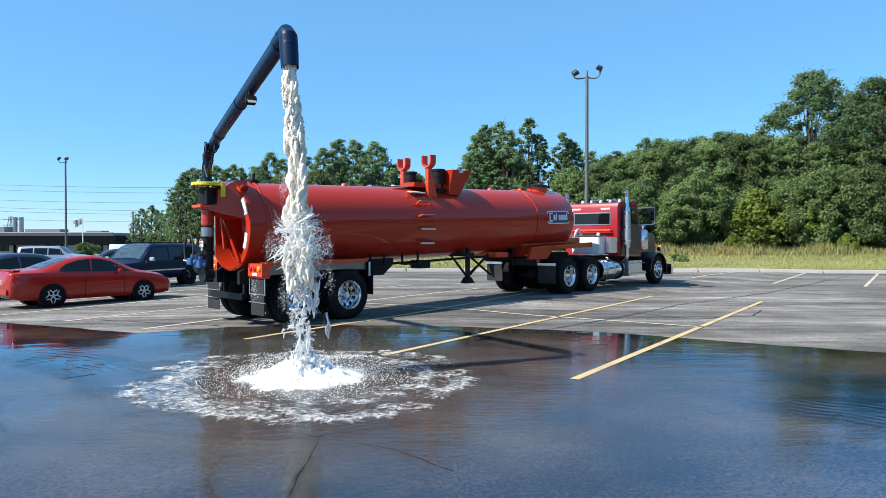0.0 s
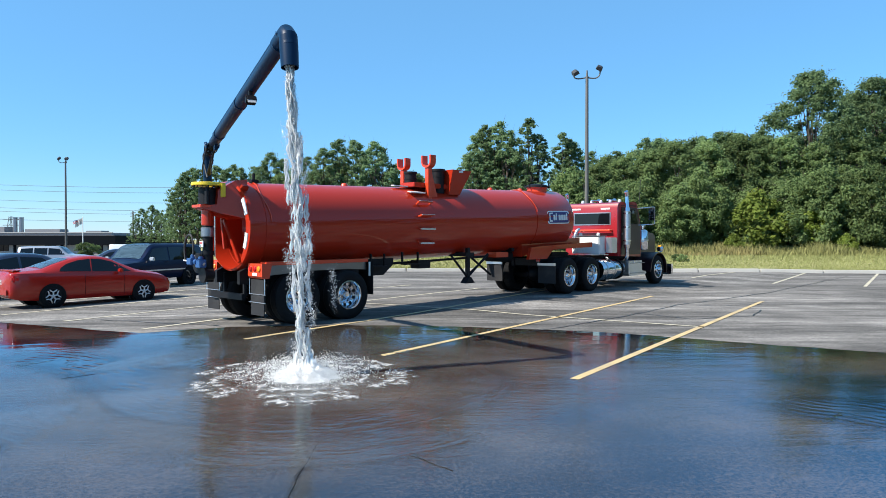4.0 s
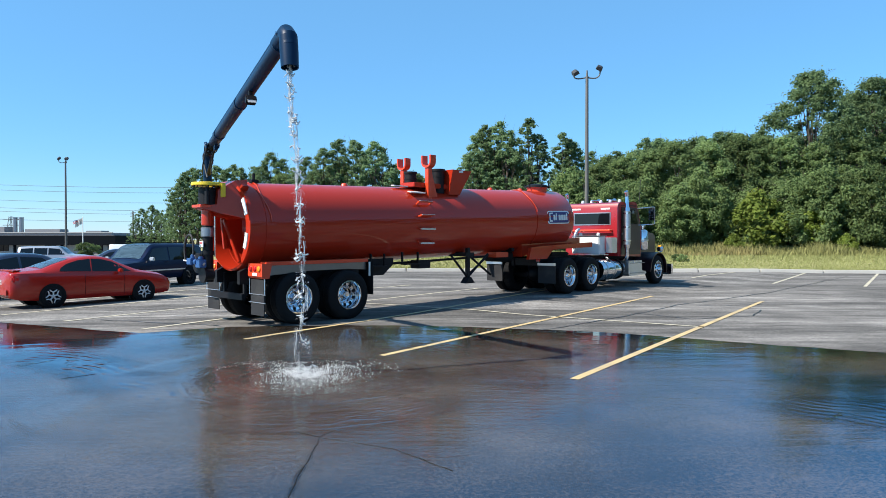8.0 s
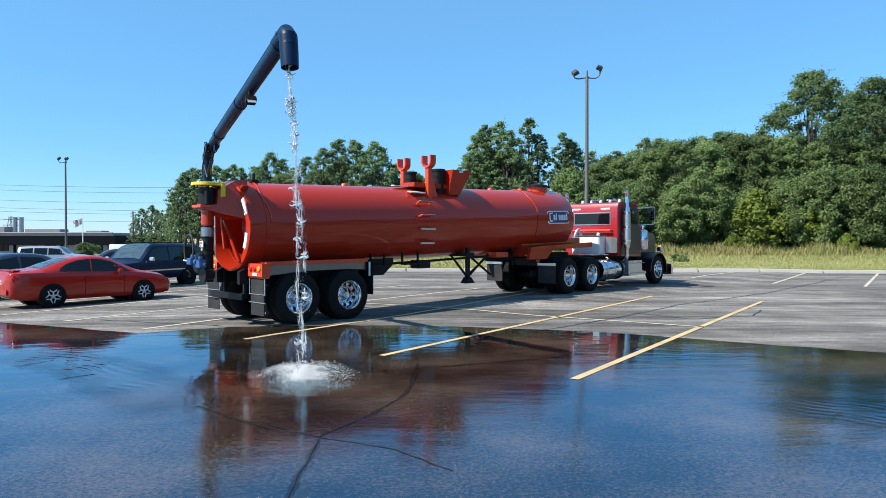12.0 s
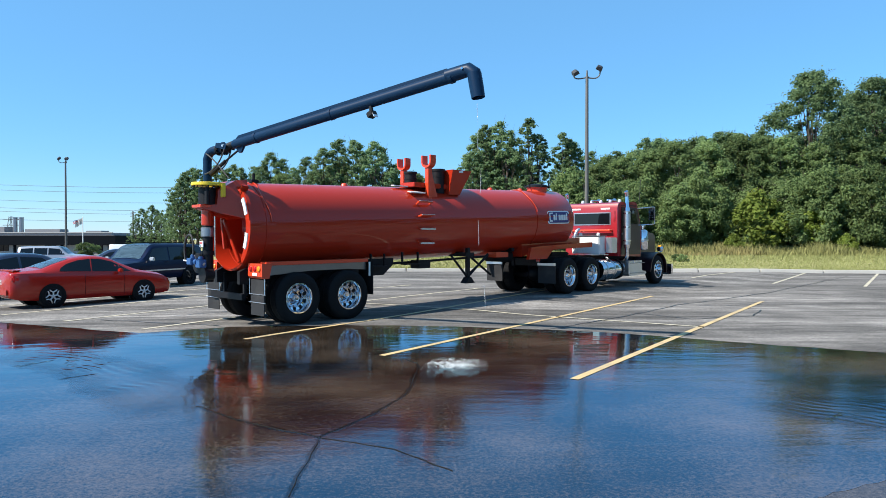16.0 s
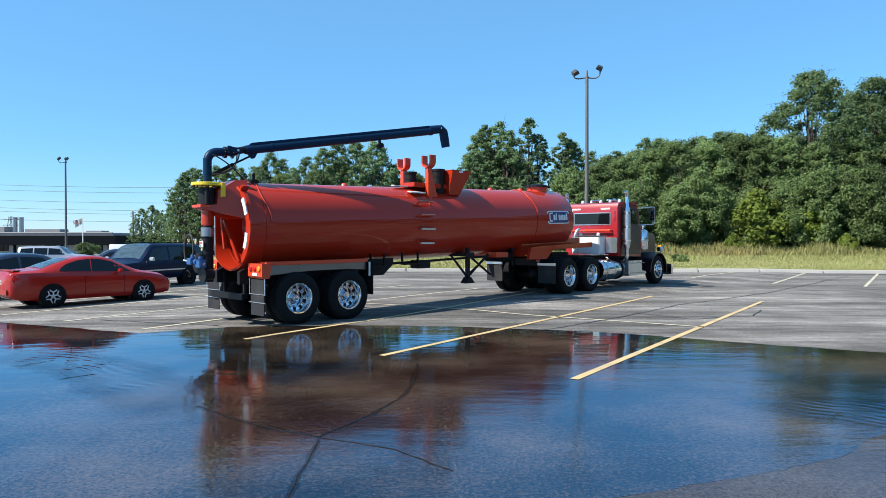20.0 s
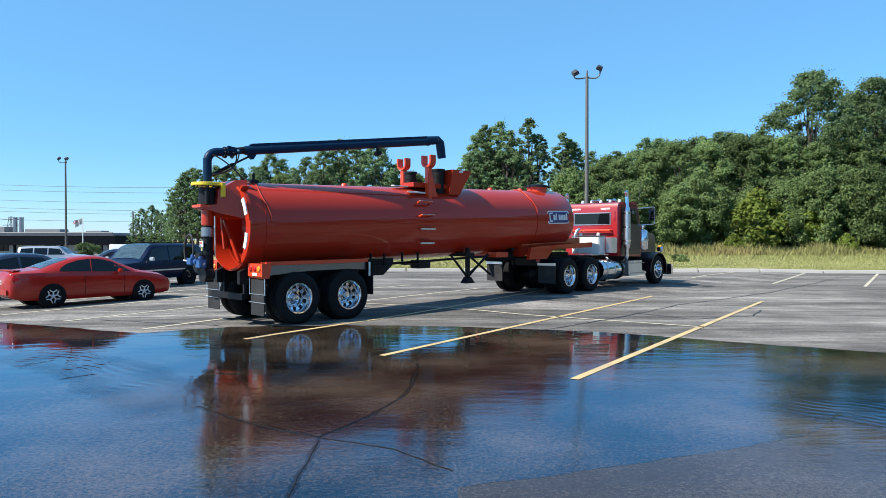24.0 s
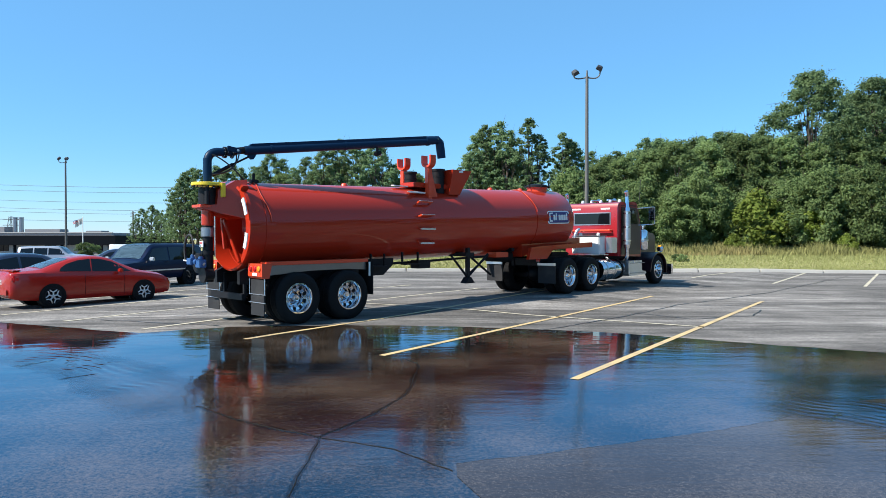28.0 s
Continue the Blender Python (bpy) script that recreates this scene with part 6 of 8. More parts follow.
    make_car("van", "white delivery van parked before the building", place(-55.6, 120.0, 5) @ Matrix.Diagonal((0.85, 0.85, 0.8, 1)), M["white_paint"], van, (-1.7, 1.8), 0.36, [[(0.9, 1.3), (1.7, 1.3), (1.3, 2.0), (0.9, 2.0)]], kind="van")


# ---- lamp posts, wires, building ----
def lamp_post(x, y, height, label, turn=0, arms=((-1, 0.25), (1, 0.0))):
    t = thing("street_lamp", label, "lamp post", place(x, y, turn), group="car park lamp posts")
    bm = BM()
    lathe(bm, [(0, 0), (0.24, 0), (0.24, 0.5), (0.2, 0.52), (0, 0.52)], None, 24)
    part("base", bm, M["kerb"], t)
    bm = BM()
    lathe(bm, [(0.1, 0.5), (0.11, 1.2), (0.075, height), (0, height)], None, 20)
    part("pole", bm, M["pole"], t)
    bm = BM()
    lathe(bm, [(0.05, height), (0.03, height + 0.3), (0, height + 0.3)], None, 12)
    part("finial", bm, M["pole"], t)
    for s, dz in arms:
        bm = BM()
        tube(bm, bend((0, 0, height - 0.05), (s * 0.72, 0, height - 0.25), (s * 0.66, 0, height + 0.32 - dz), 8), 0.035, 10)
        a = part("arm", bm, M["pole"], t)
        bm = BM()
        mm = Matrix.Translation((s * 0.62, -0.06, height + 0.42 - dz)) @ Matrix.Rotation(radians(28 * s), 4, "Y") @ Matrix.Rotation(radians(35), 4, "X")
        prof = [(-0.15, -0.1), (-0.12, 0.07), (0.07, 0.1), (0.15, 0.06), (0.17, -0.1)]
        prism(bm, prof, -0.14, 0.14, mm)
        h = part("lamp_head", bm, M["lamp_grey"], a, bevel=0.02)
        bm = BM()
        box(bm, (0, 0, 0), (0.28, 0.24, 0.016), mm @ Matrix.Translation((0, 0, -0.108)))
        part("lamp_glass", bm, M["glass"], h)


def make_building():
    """Low works building with a dark fascia, roof units and stacks."""
    x1, y0 = -72.3, 152.0
    zb = -1.35
    t = thing("building", "long low pale building with a deep dark fascia and roof units", "building", Matrix.Translation((x1, y0, zb)))
    def p(name, mt, c, s, parent=t, bevel=0.0):
        bm = BM()
        box(bm, c, s)
        return part(name, bm, M[mt], parent, smooth=0, bevel=bevel)
    p("wall", "wall", (-60, 15, 1.2), (120, 30, 2.8))
    p("fascia", "fascia", (-60, 14.4, 2.82), (121, 31.2, 2.1))
    p("roof", "roof", (-60, 14.4, 3.94), (120, 30, 0.14))
    for i in range(8):
        w = p("window", "glass", (-4 - i * 10.4, -0.02, 1.3), (2.2, 0.12, 1.7))
        for dx in (-1.15, 0, 1.15):
            p("window_frame", "fascia", (-4 - i * 10.4 + dx, -0.08, 1.3), (0.1, 0.06, 1.8), w)
    for i in range(8):
        p("pilaster", "fascia", (-1.4 - i * 10.4, -0.15, 1.2), (0.5, 0.3, 2.6))
    up = p("upper_storey", "roof", (-50, 24, 4.2), (80, 10, 0.9))
    p("roof_edge", "wall", (-50, 18.9, 4.7), (80.6, 0.3, 0.25), up)
    for x, w, h in ((-29, 9, 0.9), (-41, 5, 1.5), (-16, 4, 0.5)):
        p("roof_unit", "roof", (x, 24, 4.7 + h / 2), (w, 4, h), bevel=0.1)
    for x in (-35.5, -37.1):
        bm = BM()
        lathe(bm, [(0, 4.6), (0.55, 4.6), (0.55, 8.4), (0.62, 8.4), (0.62, 8.65), (0.45, 8.65), (0.45, 8.4), (0, 8.4)], Matrix.Translation((x, 24, 0)), 20)
        part("chimney", bm, M["galv"], t, "round metal stack")
    # flag pole before it
    fx, fy = -71.7, 137.0
    f = thing("flagpole", "white flagpole with a flag in the breeze", "flagpole", place(fx, fy, 0))
    bm = BM()
    lathe(bm, [(0, 0), (0.12, 0), (0.06, 7.4), (0.1, 7.45), (0, 7.55)], None, 12)
    part("pole", bm, M["white"], f)
    bm = BM()
    prev = None
    for i in range(9):
        x = -0.05 - 1.4 * i / 8
        v = [bm.verts.new((x, 0.18 * math.sin(i * 1.3), 7.3 - 0.5 * i / 8)), bm.verts.new((x, 0.18 * math.sin(i * 1.3 + 0.5), 6.2 - 0.85 * i / 8))]
        if prev:
            bm.faces.new((prev[0], prev[1], v[1], v[0]))
        prev = v
    bmesh.ops.solidify(bm, geom=bm.faces[:], thickness=0.02)
    part("flag", bm, M["white"], f, "red, white and blue flag")
    for k in range(3):
        bm = BM()
        tube(bm, [(-0.75 - 1.2 * i / 6, 0.18 * math.sin((0.7 + i * 0.8) * 1.3) - 0.03, 6.95 - k * 0.26 - 0.34 * i / 6) for i in range(7)], 0.06, 6)
        part("flag_stripe", bm, M["flag_red"] if k else M["flag_blue"], f)
    # transmission wires with a wooden pole and a lattice mast
    for x, y, h in ((-89.6, 199, 9.8), (-262, 199, 10.5), (-9, 215, 10.5)):
        u = thing("utility_pole", "tall wooden utility pole with crossarm carrying wires", "utility pole", Matrix.Translation((x, y, -2)), group="utility poles")
        bm = BM()
        lathe(bm, [(0, 0), (0.26, 0), (0.18, h + 2), (0, h + 2)], None, 10)
        part("pole", bm, M["bark"], u)
        for z in (h + 0.6, h + 1.5):
            bm = BM()
            box(bm, (0, 0, z), (0.2, 3.4, 0.2), Matrix.Rotation(radians(45), 4, "Z"))
            part("crossarm", bm, M["bark"], u)
    for k, (z0, z1, y) in enumerate(((19.0, 18.0, 190), (17.7, 17.0, 196), (14.6, 14.4, 199), (12.4, 12.2, 200), (11.4, 11.2, 202), (8.4, 9.3, 203))):
        bm = BM()
        n = 24
        tube(bm, [(-330 + 330 * i / n, y + 2 * (i / n), z0 + (z1 - z0) * i / n - 2.2 * math.sin(math.pi * ((i * 2 / n) % 1.0))) for i in range(n + 1)], 0.045, 5)
        tagged(part("power_line", bm, M["cable"]), "thin overhead power line against the sky", "cable", group="power lines")
    # timber frames that carry the wires
    for x, k in ((-330, 0.0), (-165, 0.5), (0, 1.0)):
        u = thing("wire_frame", "tall timber frame with crossarms carrying power lines", "utility pole", Matrix.Translation((x, 197 + 2 * k, -2.4)), group="wire frames")
        for dy in (-8, 7):
            bm = BM()
            lathe(bm, [(0, 0), (0.26, 0), (0.18, 21.8), (0, 21.8)], Matrix.Translation((0, dy, 0)), 10)
            part("pole", bm, M["bark"], u)
        for z0, z1 in ((19.0, 18.0), (17.7, 17.0), (14.6, 14.4), (12.4, 12.2), (11.4, 11.2), (8.4, 9.3)):
            bm = BM()
            box(bm, (0, -0.5, z0 + (z1 - z0) * k + 2.4 - 0.1), (0.2, 15.6, 0.2))
            part("crossarm", bm, M["bark"], u)
    for x in (-147.5, -158):
        t2 = thing("lattice_mast", "grey steel lattice power mast far off", "pylon", Matrix.Translation((x, 235, -2)), group="lattice masts")
        for sx in (-1, 1):
            for sy in (-1, 1):
                bm = BM()
                rod(bm, (sx * 1.6, sy * 1.6, 0), (sx * 0.4, sy * 0.4, 11.5), 0.09, seg=6)
                part("leg", bm, M["pole"], t2)
        for k in range(6):
            z0, z1 = k * 1.9, (k + 1) * 1.9
            w0, w1 = 1.6 - 1.2 * z0 / 11.5, 1.6 - 1.2 * z1 / 11.5
            for s in (1, -1):
                bm = BM()
                rod(bm, (-w0 * s, -w0, z0), (w1 * s, -w1, z1), 0.05, seg=5)
                part("brace", bm, M["pole"], t2)
        for z in (8.5, 10.5):
            bm = BM()
            box(bm, (0, 0, z), (5.5, 0.2, 0.2))
            part("crossarm", bm, M["pole"], t2)


# ---- trees and grass ----
def quads_mesh(name, centres, normals, sizes, mat, rng, aspect=0.62):
    """Leaf blades: small four-cornered leaves about given centres."""
    n = len(centres)
    r = rng.normal(size=(n, 3))
    a = np.cross(normals, r)
    a /= np.linalg.norm(a, axis=1)[:, None] + 1e-9
    b = np.cross(normals, a)
    s = sizes[:, None]
    v = np.stack([centres - a * s, centres - b * s * aspect + normals * s * 0.12, centres + a * s, centres + b * s * aspect + normals * s * 0.12], 1).reshape(-1, 3)
    me = bpy.data.meshes.new(name)
    me.vertices.add(4 * n)
    me.vertices.foreach_set("co", v.ravel())
    me.loops.add(4 * n)
    me.loops.foreach_set("vertex_index", np.arange(4 * n))
    me.polygons.add(n)
    me.polygons.foreach_set("loop_start", np.arange(0, 4 * n, 4))
    me.update(calc_edges=True)
    me.validate()
    me.materials.append(mat)
    return me


def grow_tree(name, label, height, spread, mat, seed, base=0.25, leaves=9000, leaf=0.15, conic=0.0, clumps=60, puff=1.0):
    """Tapered trunk, limbs, and a crown of small leaves in uneven clumps."""
    rng = np.random.default_rng(seed)
    t = thing(name, label, "tree", group="trees round the car park")
    bm = BM()
    lean = rng.normal(size=2) * 0.25
    top = Vector((lean[0], lean[1], height * 0.8))
    tr = 0.022 * height
    spine = [Vector((lean[0] * (i / 6) ** 2 + rng.normal() * 0.06, lean[1] * (i / 6) ** 2 + rng.normal() * 0.06, -0.3 + (height * 0.8 + 0.3) * i / 6)) for i in range(7)]
    tube(bm, spine, [tr * (1 - 0.8 * i / 6) for i in range(7)], 8)
    tips = []
    for k in range(clumps):
        h = base + (1 - base) * (k + rng.random()) / clumps
        ang = rng.random() * 2 * math.pi
        prof = math.sin(math.pi * min(1, (h - base * 0.6) / (1.02 - base * 0.6)) ** (0.75 + conic)) ** 0.75 if conic == 0 else max(0.1, 1 - (h - base) / (1 - base)) ** 0.8
        rad = spread * prof * (0.45 + 0.6 * rng.random())
        c = Vector((math.cos(ang) * rad, math.sin(ang) * rad, h * height))
        tips.append(c)
        if k % 5 == 0:
            z0 = max(0.12, (h - 0.15 - 0.1 * rng.random())) * height * 0.78
            i = min(5, int(z0 / (height * 0.8) * 6))
            s = spine[i].lerp(spine[i + 1], 0.5)
            tube(bm, bend(s, (s + c) / 2 + Vector((0, 0, -0.05 * height * rng.random())), c, 4), [tr * 0.22, tr * 0.17, tr * 0.12, tr * 0.07, tr * 0.03], 5)
    # bare twigs that stand out of the crown
    for k in range(14 if puff <= 0.6 else 5):
        c = tips[rng.integers(len(tips))]
        out = Vector((c.x, c.y, 0.25 * spread * rng.random())).normalized() * spread * puff * (0.3 + 0.15 * rng.random())
        mid = c + out * 0.5 + Vector((rng.normal(), rng.normal(), rng.normal())) * 0.12
        tube(bm, [c - out * 0.3, mid, c + out], [0.025, 0.015, 0.005], 4)
        tube(bm, [mid, mid + out * 0.4 + Vector((rng.normal(), rng.normal(), rng.normal())) * 0.25], [0.012, 0.005], 4)
    part("trunk", bm, M["bark"], t, smooth=60)
    cs, ns, sz = [], [], []
    per = leaves // len(tips)
    for c in tips:
        rad = spread * (0.17 + 0.15 * rng.random()) * puff
        m = int(per * (0.6 + 0.8 * rng.random()))
        d = rng.normal(size=(m, 3))
        d /= np.linalg.norm(d, axis=1)[:, None]
        rr = rad * np.minimum(0.9, np.abs(rng.normal(size=m)) * 0.42 + 0.16) if puff < 1 else rad * rng.random(m) ** 0.45
        wob = 1 + 0.35 * np.sin(d[:, 0] * 5 + c.x) * np.sin(d[:, 2] * 4 + c.y)
        p = np.array(c) + d * (rr * wob)[:, None] * np.array([1.15, 1.15, 0.72] if puff < 1 else [1, 1, 0.78])
        nn = d * 0.7 + rng.normal(size=(m, 3)) * 0.45 + np.array([0, 0, 0.35])
        nn /= np.linalg.norm(nn, axis=1)[:, None]
        cs.append(p)
        ns.append(nn)
        sz.append(leaf * (0.6 + 0.8 * rng.random(m)))
    me = quads_mesh("crown", np.concatenate(cs), np.concatenate(ns), np.concatenate(sz), mat, rng)
    link_mesh("crown", me, None, t)
    return t


def make_trees():
    oak = grow_tree("oak_tree", "tall spreading green oak at the wood's edge", 15.5, 5.1, M["leaf_dark"], 3, 0.1, 46000, 0.105, clumps=290, puff=0.6)
    maple = grow_tree("maple_tree", "dense mid-green tree in the wood", 10, 3.6, M["leaf"], 5, 0.08, 27000, 0.105, clumps=130, puff=0.75)
    ash = grow_tree("ash_tree", "slender green tree with open crown", 11.5, 2.6, M["leaf_pale"], 8, 0.2, 12000, 0.095, clumps=170, puff=0.6)
    poplar = grow_tree("poplar_tree", "narrow upright tree with mid-green foliage", 13, 2.1, M["leaf_pale"], 11, 0.15, 13000, 0.1, clumps=160, puff=0.6)
    small = grow_tree("young_tree", "low bushy tree at the foot of the wood", 5, 2.6, M["leaf"], 14, 0.02, 13000, 0.1, clumps=40)
    bright = grow_tree("sapling", "yellow-green bushy sapling catching the sun", 3.6, 2.1, M["leaf_light"], 17, 0.02, 5000, 0.12, clumps=30)
    bush = grow_tree("bush", "rounded green bush in the grass", 2.2, 1.7, M["leaf"], 21, 0.0, 4500, 0.1, clumps=30)
    unseen_oak = grow_tree("oak_tree", "unseen green oak added on the right to darken reflections", 15.5, 5.1, M["leaf_dark"], 4, 0.15, 7000, 0.3, clumps=90, puff=0.9)
    used = set()
    rng = random.Random(5)

    def put(pr, x, y, s, hs=1.0):
        m = Matrix.Translation((x, y, gz(x, y) - 0.05)) @ Matrix.Rotation(rng.random() * 6.28, 4, "Z")
        if pr not in used:
            used.add(pr)
            o = pr
        else:
            o = copy_thing(pr, Matrix())
        o.scale = (s, s, s * hs)
        o.matrix_world = m @ Matrix.Diagonal((s, s, s * hs, 1))
        return o

    def ray(px, y):
        return (px - 784) / 1217.7 * y

    tall = {oak: 15.5, maple: 10, ash: 11.5, poplar: 13}

    def stand(pr, px, top, y):
        """A tree on a bearing, at a distance, as high as its top shows."""
        x = ray(px, y)
        h = 1.693 + (423.7 - top) / 1217.7 * y - gz(x, y)
        put(pr, x, y, h / tall[pr] / (1.0 if pr is oak else 1.04), 1.0)

    for pr, y, row in (
            (oak, 62, ((1436, 130), (1548, 142), (1640, 140), (1720, 130))),
            (oak, 69, ((1505, 170), (1590, 150))),
            (maple, 60, ((1310, 236), (1250, 246), (1195, 246), (1385, 240), (1150, 262), (1100, 276), (1060, 285), (1445, 250), (1505, 240), (1565, 235), (1350, 240))),
            (maple, 68, ((1345, 234), (1230, 242), (1290, 232), (1170, 245), (1125, 262), (1075, 272), (1400, 236))),
            (ash, 66, ((1140, 238), (1243, 235), (1305, 230), (1090, 262), (1168, 238), (1275, 226), (1345, 224), (1045, 262), (1012, 245))),
            (poplar, 66, ((996, 228), (1008, 240))),
            (poplar, 62, ((935, 202), (858, 214), (955, 232))),
            (ash, 63, ((882, 208), (900, 224), (848, 226), (835, 262))),
            (maple, 66, ((905, 262), (870, 262))),
            (ash, 70, ((600, 240), (628, 242), (665, 244), (575, 256), (545, 272))),
            (maple, 74, ((600, 285), (560, 300), (690, 300), (730, 302), (770, 304), (800, 306), (500, 305))),
            (ash, 74, ((482, 264), (500, 276), (465, 284), (520, 292), (676, 256), (640, 262), (700, 285))),
            (ash, 78, ((450, 290), (425, 292), (385, 288), (330, 300), (352, 295), (318, 312), (365, 305), (400, 296))),
            (ash, 80, ((340, 292), (412, 286))),
            (ash, 96, ((250, 366), (268, 360), (285, 374), (300, 364), (240, 384), (312, 350), (276, 368)))):
        for px, top in row:
            stand(pr, px, top, y * (0.98 + 0.04 * rng.random()))
    # unseen oaks added round the right-hand side, to darken tank and cab reflections
    for i in range(22):
        a = radians(52 - 5.2 * i)
        d = 58 + 8 * rng.random()
        x, y = d * math.cos(a) + 6, d * math.sin(a)
        put(unseen_oak, x, y, 0.75 + 0.3 * rng.random(), 1.0)
    for i in range(34):
        px = 985 + i * 19
        y = 54 + 4 * rng.random() - (px > 1400) * 2
        put(small, ray(px, y), y, 0.7 + 0.35 * rng.random(), 0.9 + 0.4 * rng.random())
    for px, y, s in ((1345, 53, 1.25), (1442, 52, 0.85), (1500, 50, 0.4), (1300, 51, 0.4)):
        put(bright, ray(px, y), y, s)
    for i in range(16):
        px = 430 + i * 34
        y = 62 + 6 * rng.random()
        put(small, ray(px, y), y, 0.75 + 0.3 * rng.random())
    for px, y, s in ((1208, 42, 0.22), (1197, 43, 0.2), (150, 120, 1.0), (163, 122, 0.9)):
        put(bush, ray(px, y), y, s)
    # far row of conifers on the horizon
    cs = BM()
    for i in range(46):
        x, y = -118 + 3.2 * i + rng.random() * 2, 330 + rng.random() * 20
        h = 4.5 + 4 * rng.random()
        rod(cs, (x, y, -2.5), (x, y, h), 1.6 + rng.random(), 0.05, 7)
    tagged(part("far_woods", cs, M["leaf_dark"], smooth=0), "dark line of distant conifers on the horizon", "trees", kind="stuff")


def blades(name, rng, x, y, hh, w):
    """Bent three-cornered blades of given height and width."""
    n = len(x)
    z = np.array([gz(a, b) for a, b in zip(x, y)])
    a = rng.uniform(0, 6.28, n)
    dx, dy = np.cos(a) * w, np.sin(a) * w
    bend_x, bend_y = rng.normal(size=n) * hh * 0.35, rng.normal(size=n) * hh * 0.35
    v = np.stack([np.stack([x - dx, y - dy, z], 1), np.stack([x + dx, y + dy, z], 1), np.stack([x + bend_x, y + bend_y, z + hh], 1)], 1).reshape(-1, 3)
    me = bpy.data.meshes.new(name)
    me.vertices.add(3 * n)
    me.vertices.foreach_set("co", v.ravel())
    me.loops.add(3 * n)
    me.loops.foreach_set("vertex_index", np.arange(3 * n))
    me.polygons.add(n)
    me.polygons.foreach_set("loop_start", np.arange(0, 3 * n, 3))
    me.update(calc_edges=True)
    me.validate()
    return me


def make_verge():
    rng = np.random.default_rng(4)
    n = 130000
    x = rng.uniform(-16, 44, n)
    k = 0.25 + 28 * rng.random(n) ** 1.5
    hh = (0.04 + 0.035 * rng.random(n)) * (1 + np.clip((k - 6) / 6, 0, 1) * (0.9 + 1.3 * rng.random(n)))
    me = blades("grass", rng, x, np.array([kerb_y(a) for a in x]) + k, hh, 0.012 + 0.02 * rng.random(n))
    tagged(link_mesh("grass", me, M["grass"]), "dry yellow-green grass verge, mown short by the kerb and tall behind", "grass", kind="stuff")
    # uneven belt of tall weeds along the foot of the wood
    n = 26000
    x = rng.uniform(11, 46, n)
    y = 53.5 - 5.5 * rng.random(n) ** 1.6 - np.clip((x - 22) / 20, 0, 1) * 2.5
    tall = np.array([0.55 + 0.9 * noise.noise((a * 0.35, b * 0.5, 2.0)) for a, b in zip(x, y)])
    me = blades("tall_weeds", rng, x, y, np.clip(tall, 0.15, 1.1) * (0.5 + 0.6 * rng.random(n)), 0.015 + 0.03 * rng.random(n))
    tagged(link_mesh("tall_weeds", me, M["weeds"]), "tall brownish weeds along the foot of the wood", "weeds", kind="stuff")


# ---- falling water ----
LAND = Vector((-1.68, 8.38, 0.0))


def drops_into(verts, faces, c, r, stretch, rng):
    """An eight-sided drop, leaning at random."""
    q = Euler((rng.uniform(-0.9, 0.9), rng.uniform(-0.9, 0.9), rng.uniform(0, 6.28))).to_matrix()
    k = len(verts)
    for d in ((r, 0, 0), (0, r, 0), (-r, 0, 0), (0, -r, 0), (0, 0, r * stretch), (0, 0, -r * stretch)):
        verts.append(tuple(Vector(c) + q @ Vector(d)))
    for i in range(4):
        j = (i + 1) % 4
        faces += [(k + i, k + j, k + 4), (k + j, k + i, k + 5)]


def water_mesh(name, bm, verts, faces):
    me = bpy.data.meshes.new(name + "_drops")
    me.from_pydata(verts, [], faces)
    if bm is not None:
        bm.from_mesh(me)
        me.clear_geometry()
        for f in bm.faces:
            f.smooth = True
        bm.to_mesh(me)
        bm.free()
    else:
        for f in me.polygons:
            f.use_smooth = True
    return me


def clump_mesh(width, length, seed, loose):
    """A length of falling water: twisting ropes drawn out along the fall, thin webs and small drops."""
    rng = random.Random(seed)
    bm = BM()
    r = width / 2
    dense = loose < 0.5 and r > 0.07
    strands = 2 if r < 0.012 else (4 if r < 0.04 else (13 if dense else 11))
    for i in range(strands):
        a, q = rng.uniform(0, 6.28), r * (0.5 if dense else 0.78) * rng.random() ** 0.5
        z0, ln = length * rng.uniform(-0.75, -0.05), length * rng.uniform(0.6, 0.95)
        tw, n = rng.uniform(-2.2, 2.2), 15
        pts, rad = [], []
        for k in range(n):
            s = k / (n - 1)
            pts.append((q * math.cos(a + tw * s) + r * 0.05 * rng.gauss(0, 1), q * math.sin(a + tw * s) + r * 0.05 * rng.gauss(0, 1), z0 + ln * s))
            rad.append(max(0.0012, r * (0.46 if dense else 0.19) * math.sin(math.pi * (0.04 + 0.92 * s)) * rng.uniform(0.7, 1.2)))
        tube(bm, pts, rad, 10)
    for v in bm.verts:
        p = Vector((v.co.x * 24, v.co.y * 24, v.co.z * 9))
        q = Vector((v.co.x * 70, v.co.y * 70, v.co.z * 30))
        v.co += noise.noise_vector(p) * min(0.022, r * 0.26) + noise.noise_vector(q) * min(0.006, r * 0.1)
    verts, faces = [], []
    for i in range(int(60 + 420 * loose * min(1.0, width / 0.1))):
        a, q = rng.uniform(0, 6.28), min(0.1, r * rng.uniform(0.4, 1.25))
        drops_into(verts, faces, (q * math.cos(a), q * math.sin(a), length * rng.uniform(-0.62, 0.62)), rng.uniform(0.0014, 0.002 + 0.014 * width), rng.uniform(1.2, 4.2), rng)
    return water_mesh("water_clump", bm, verts, faces)


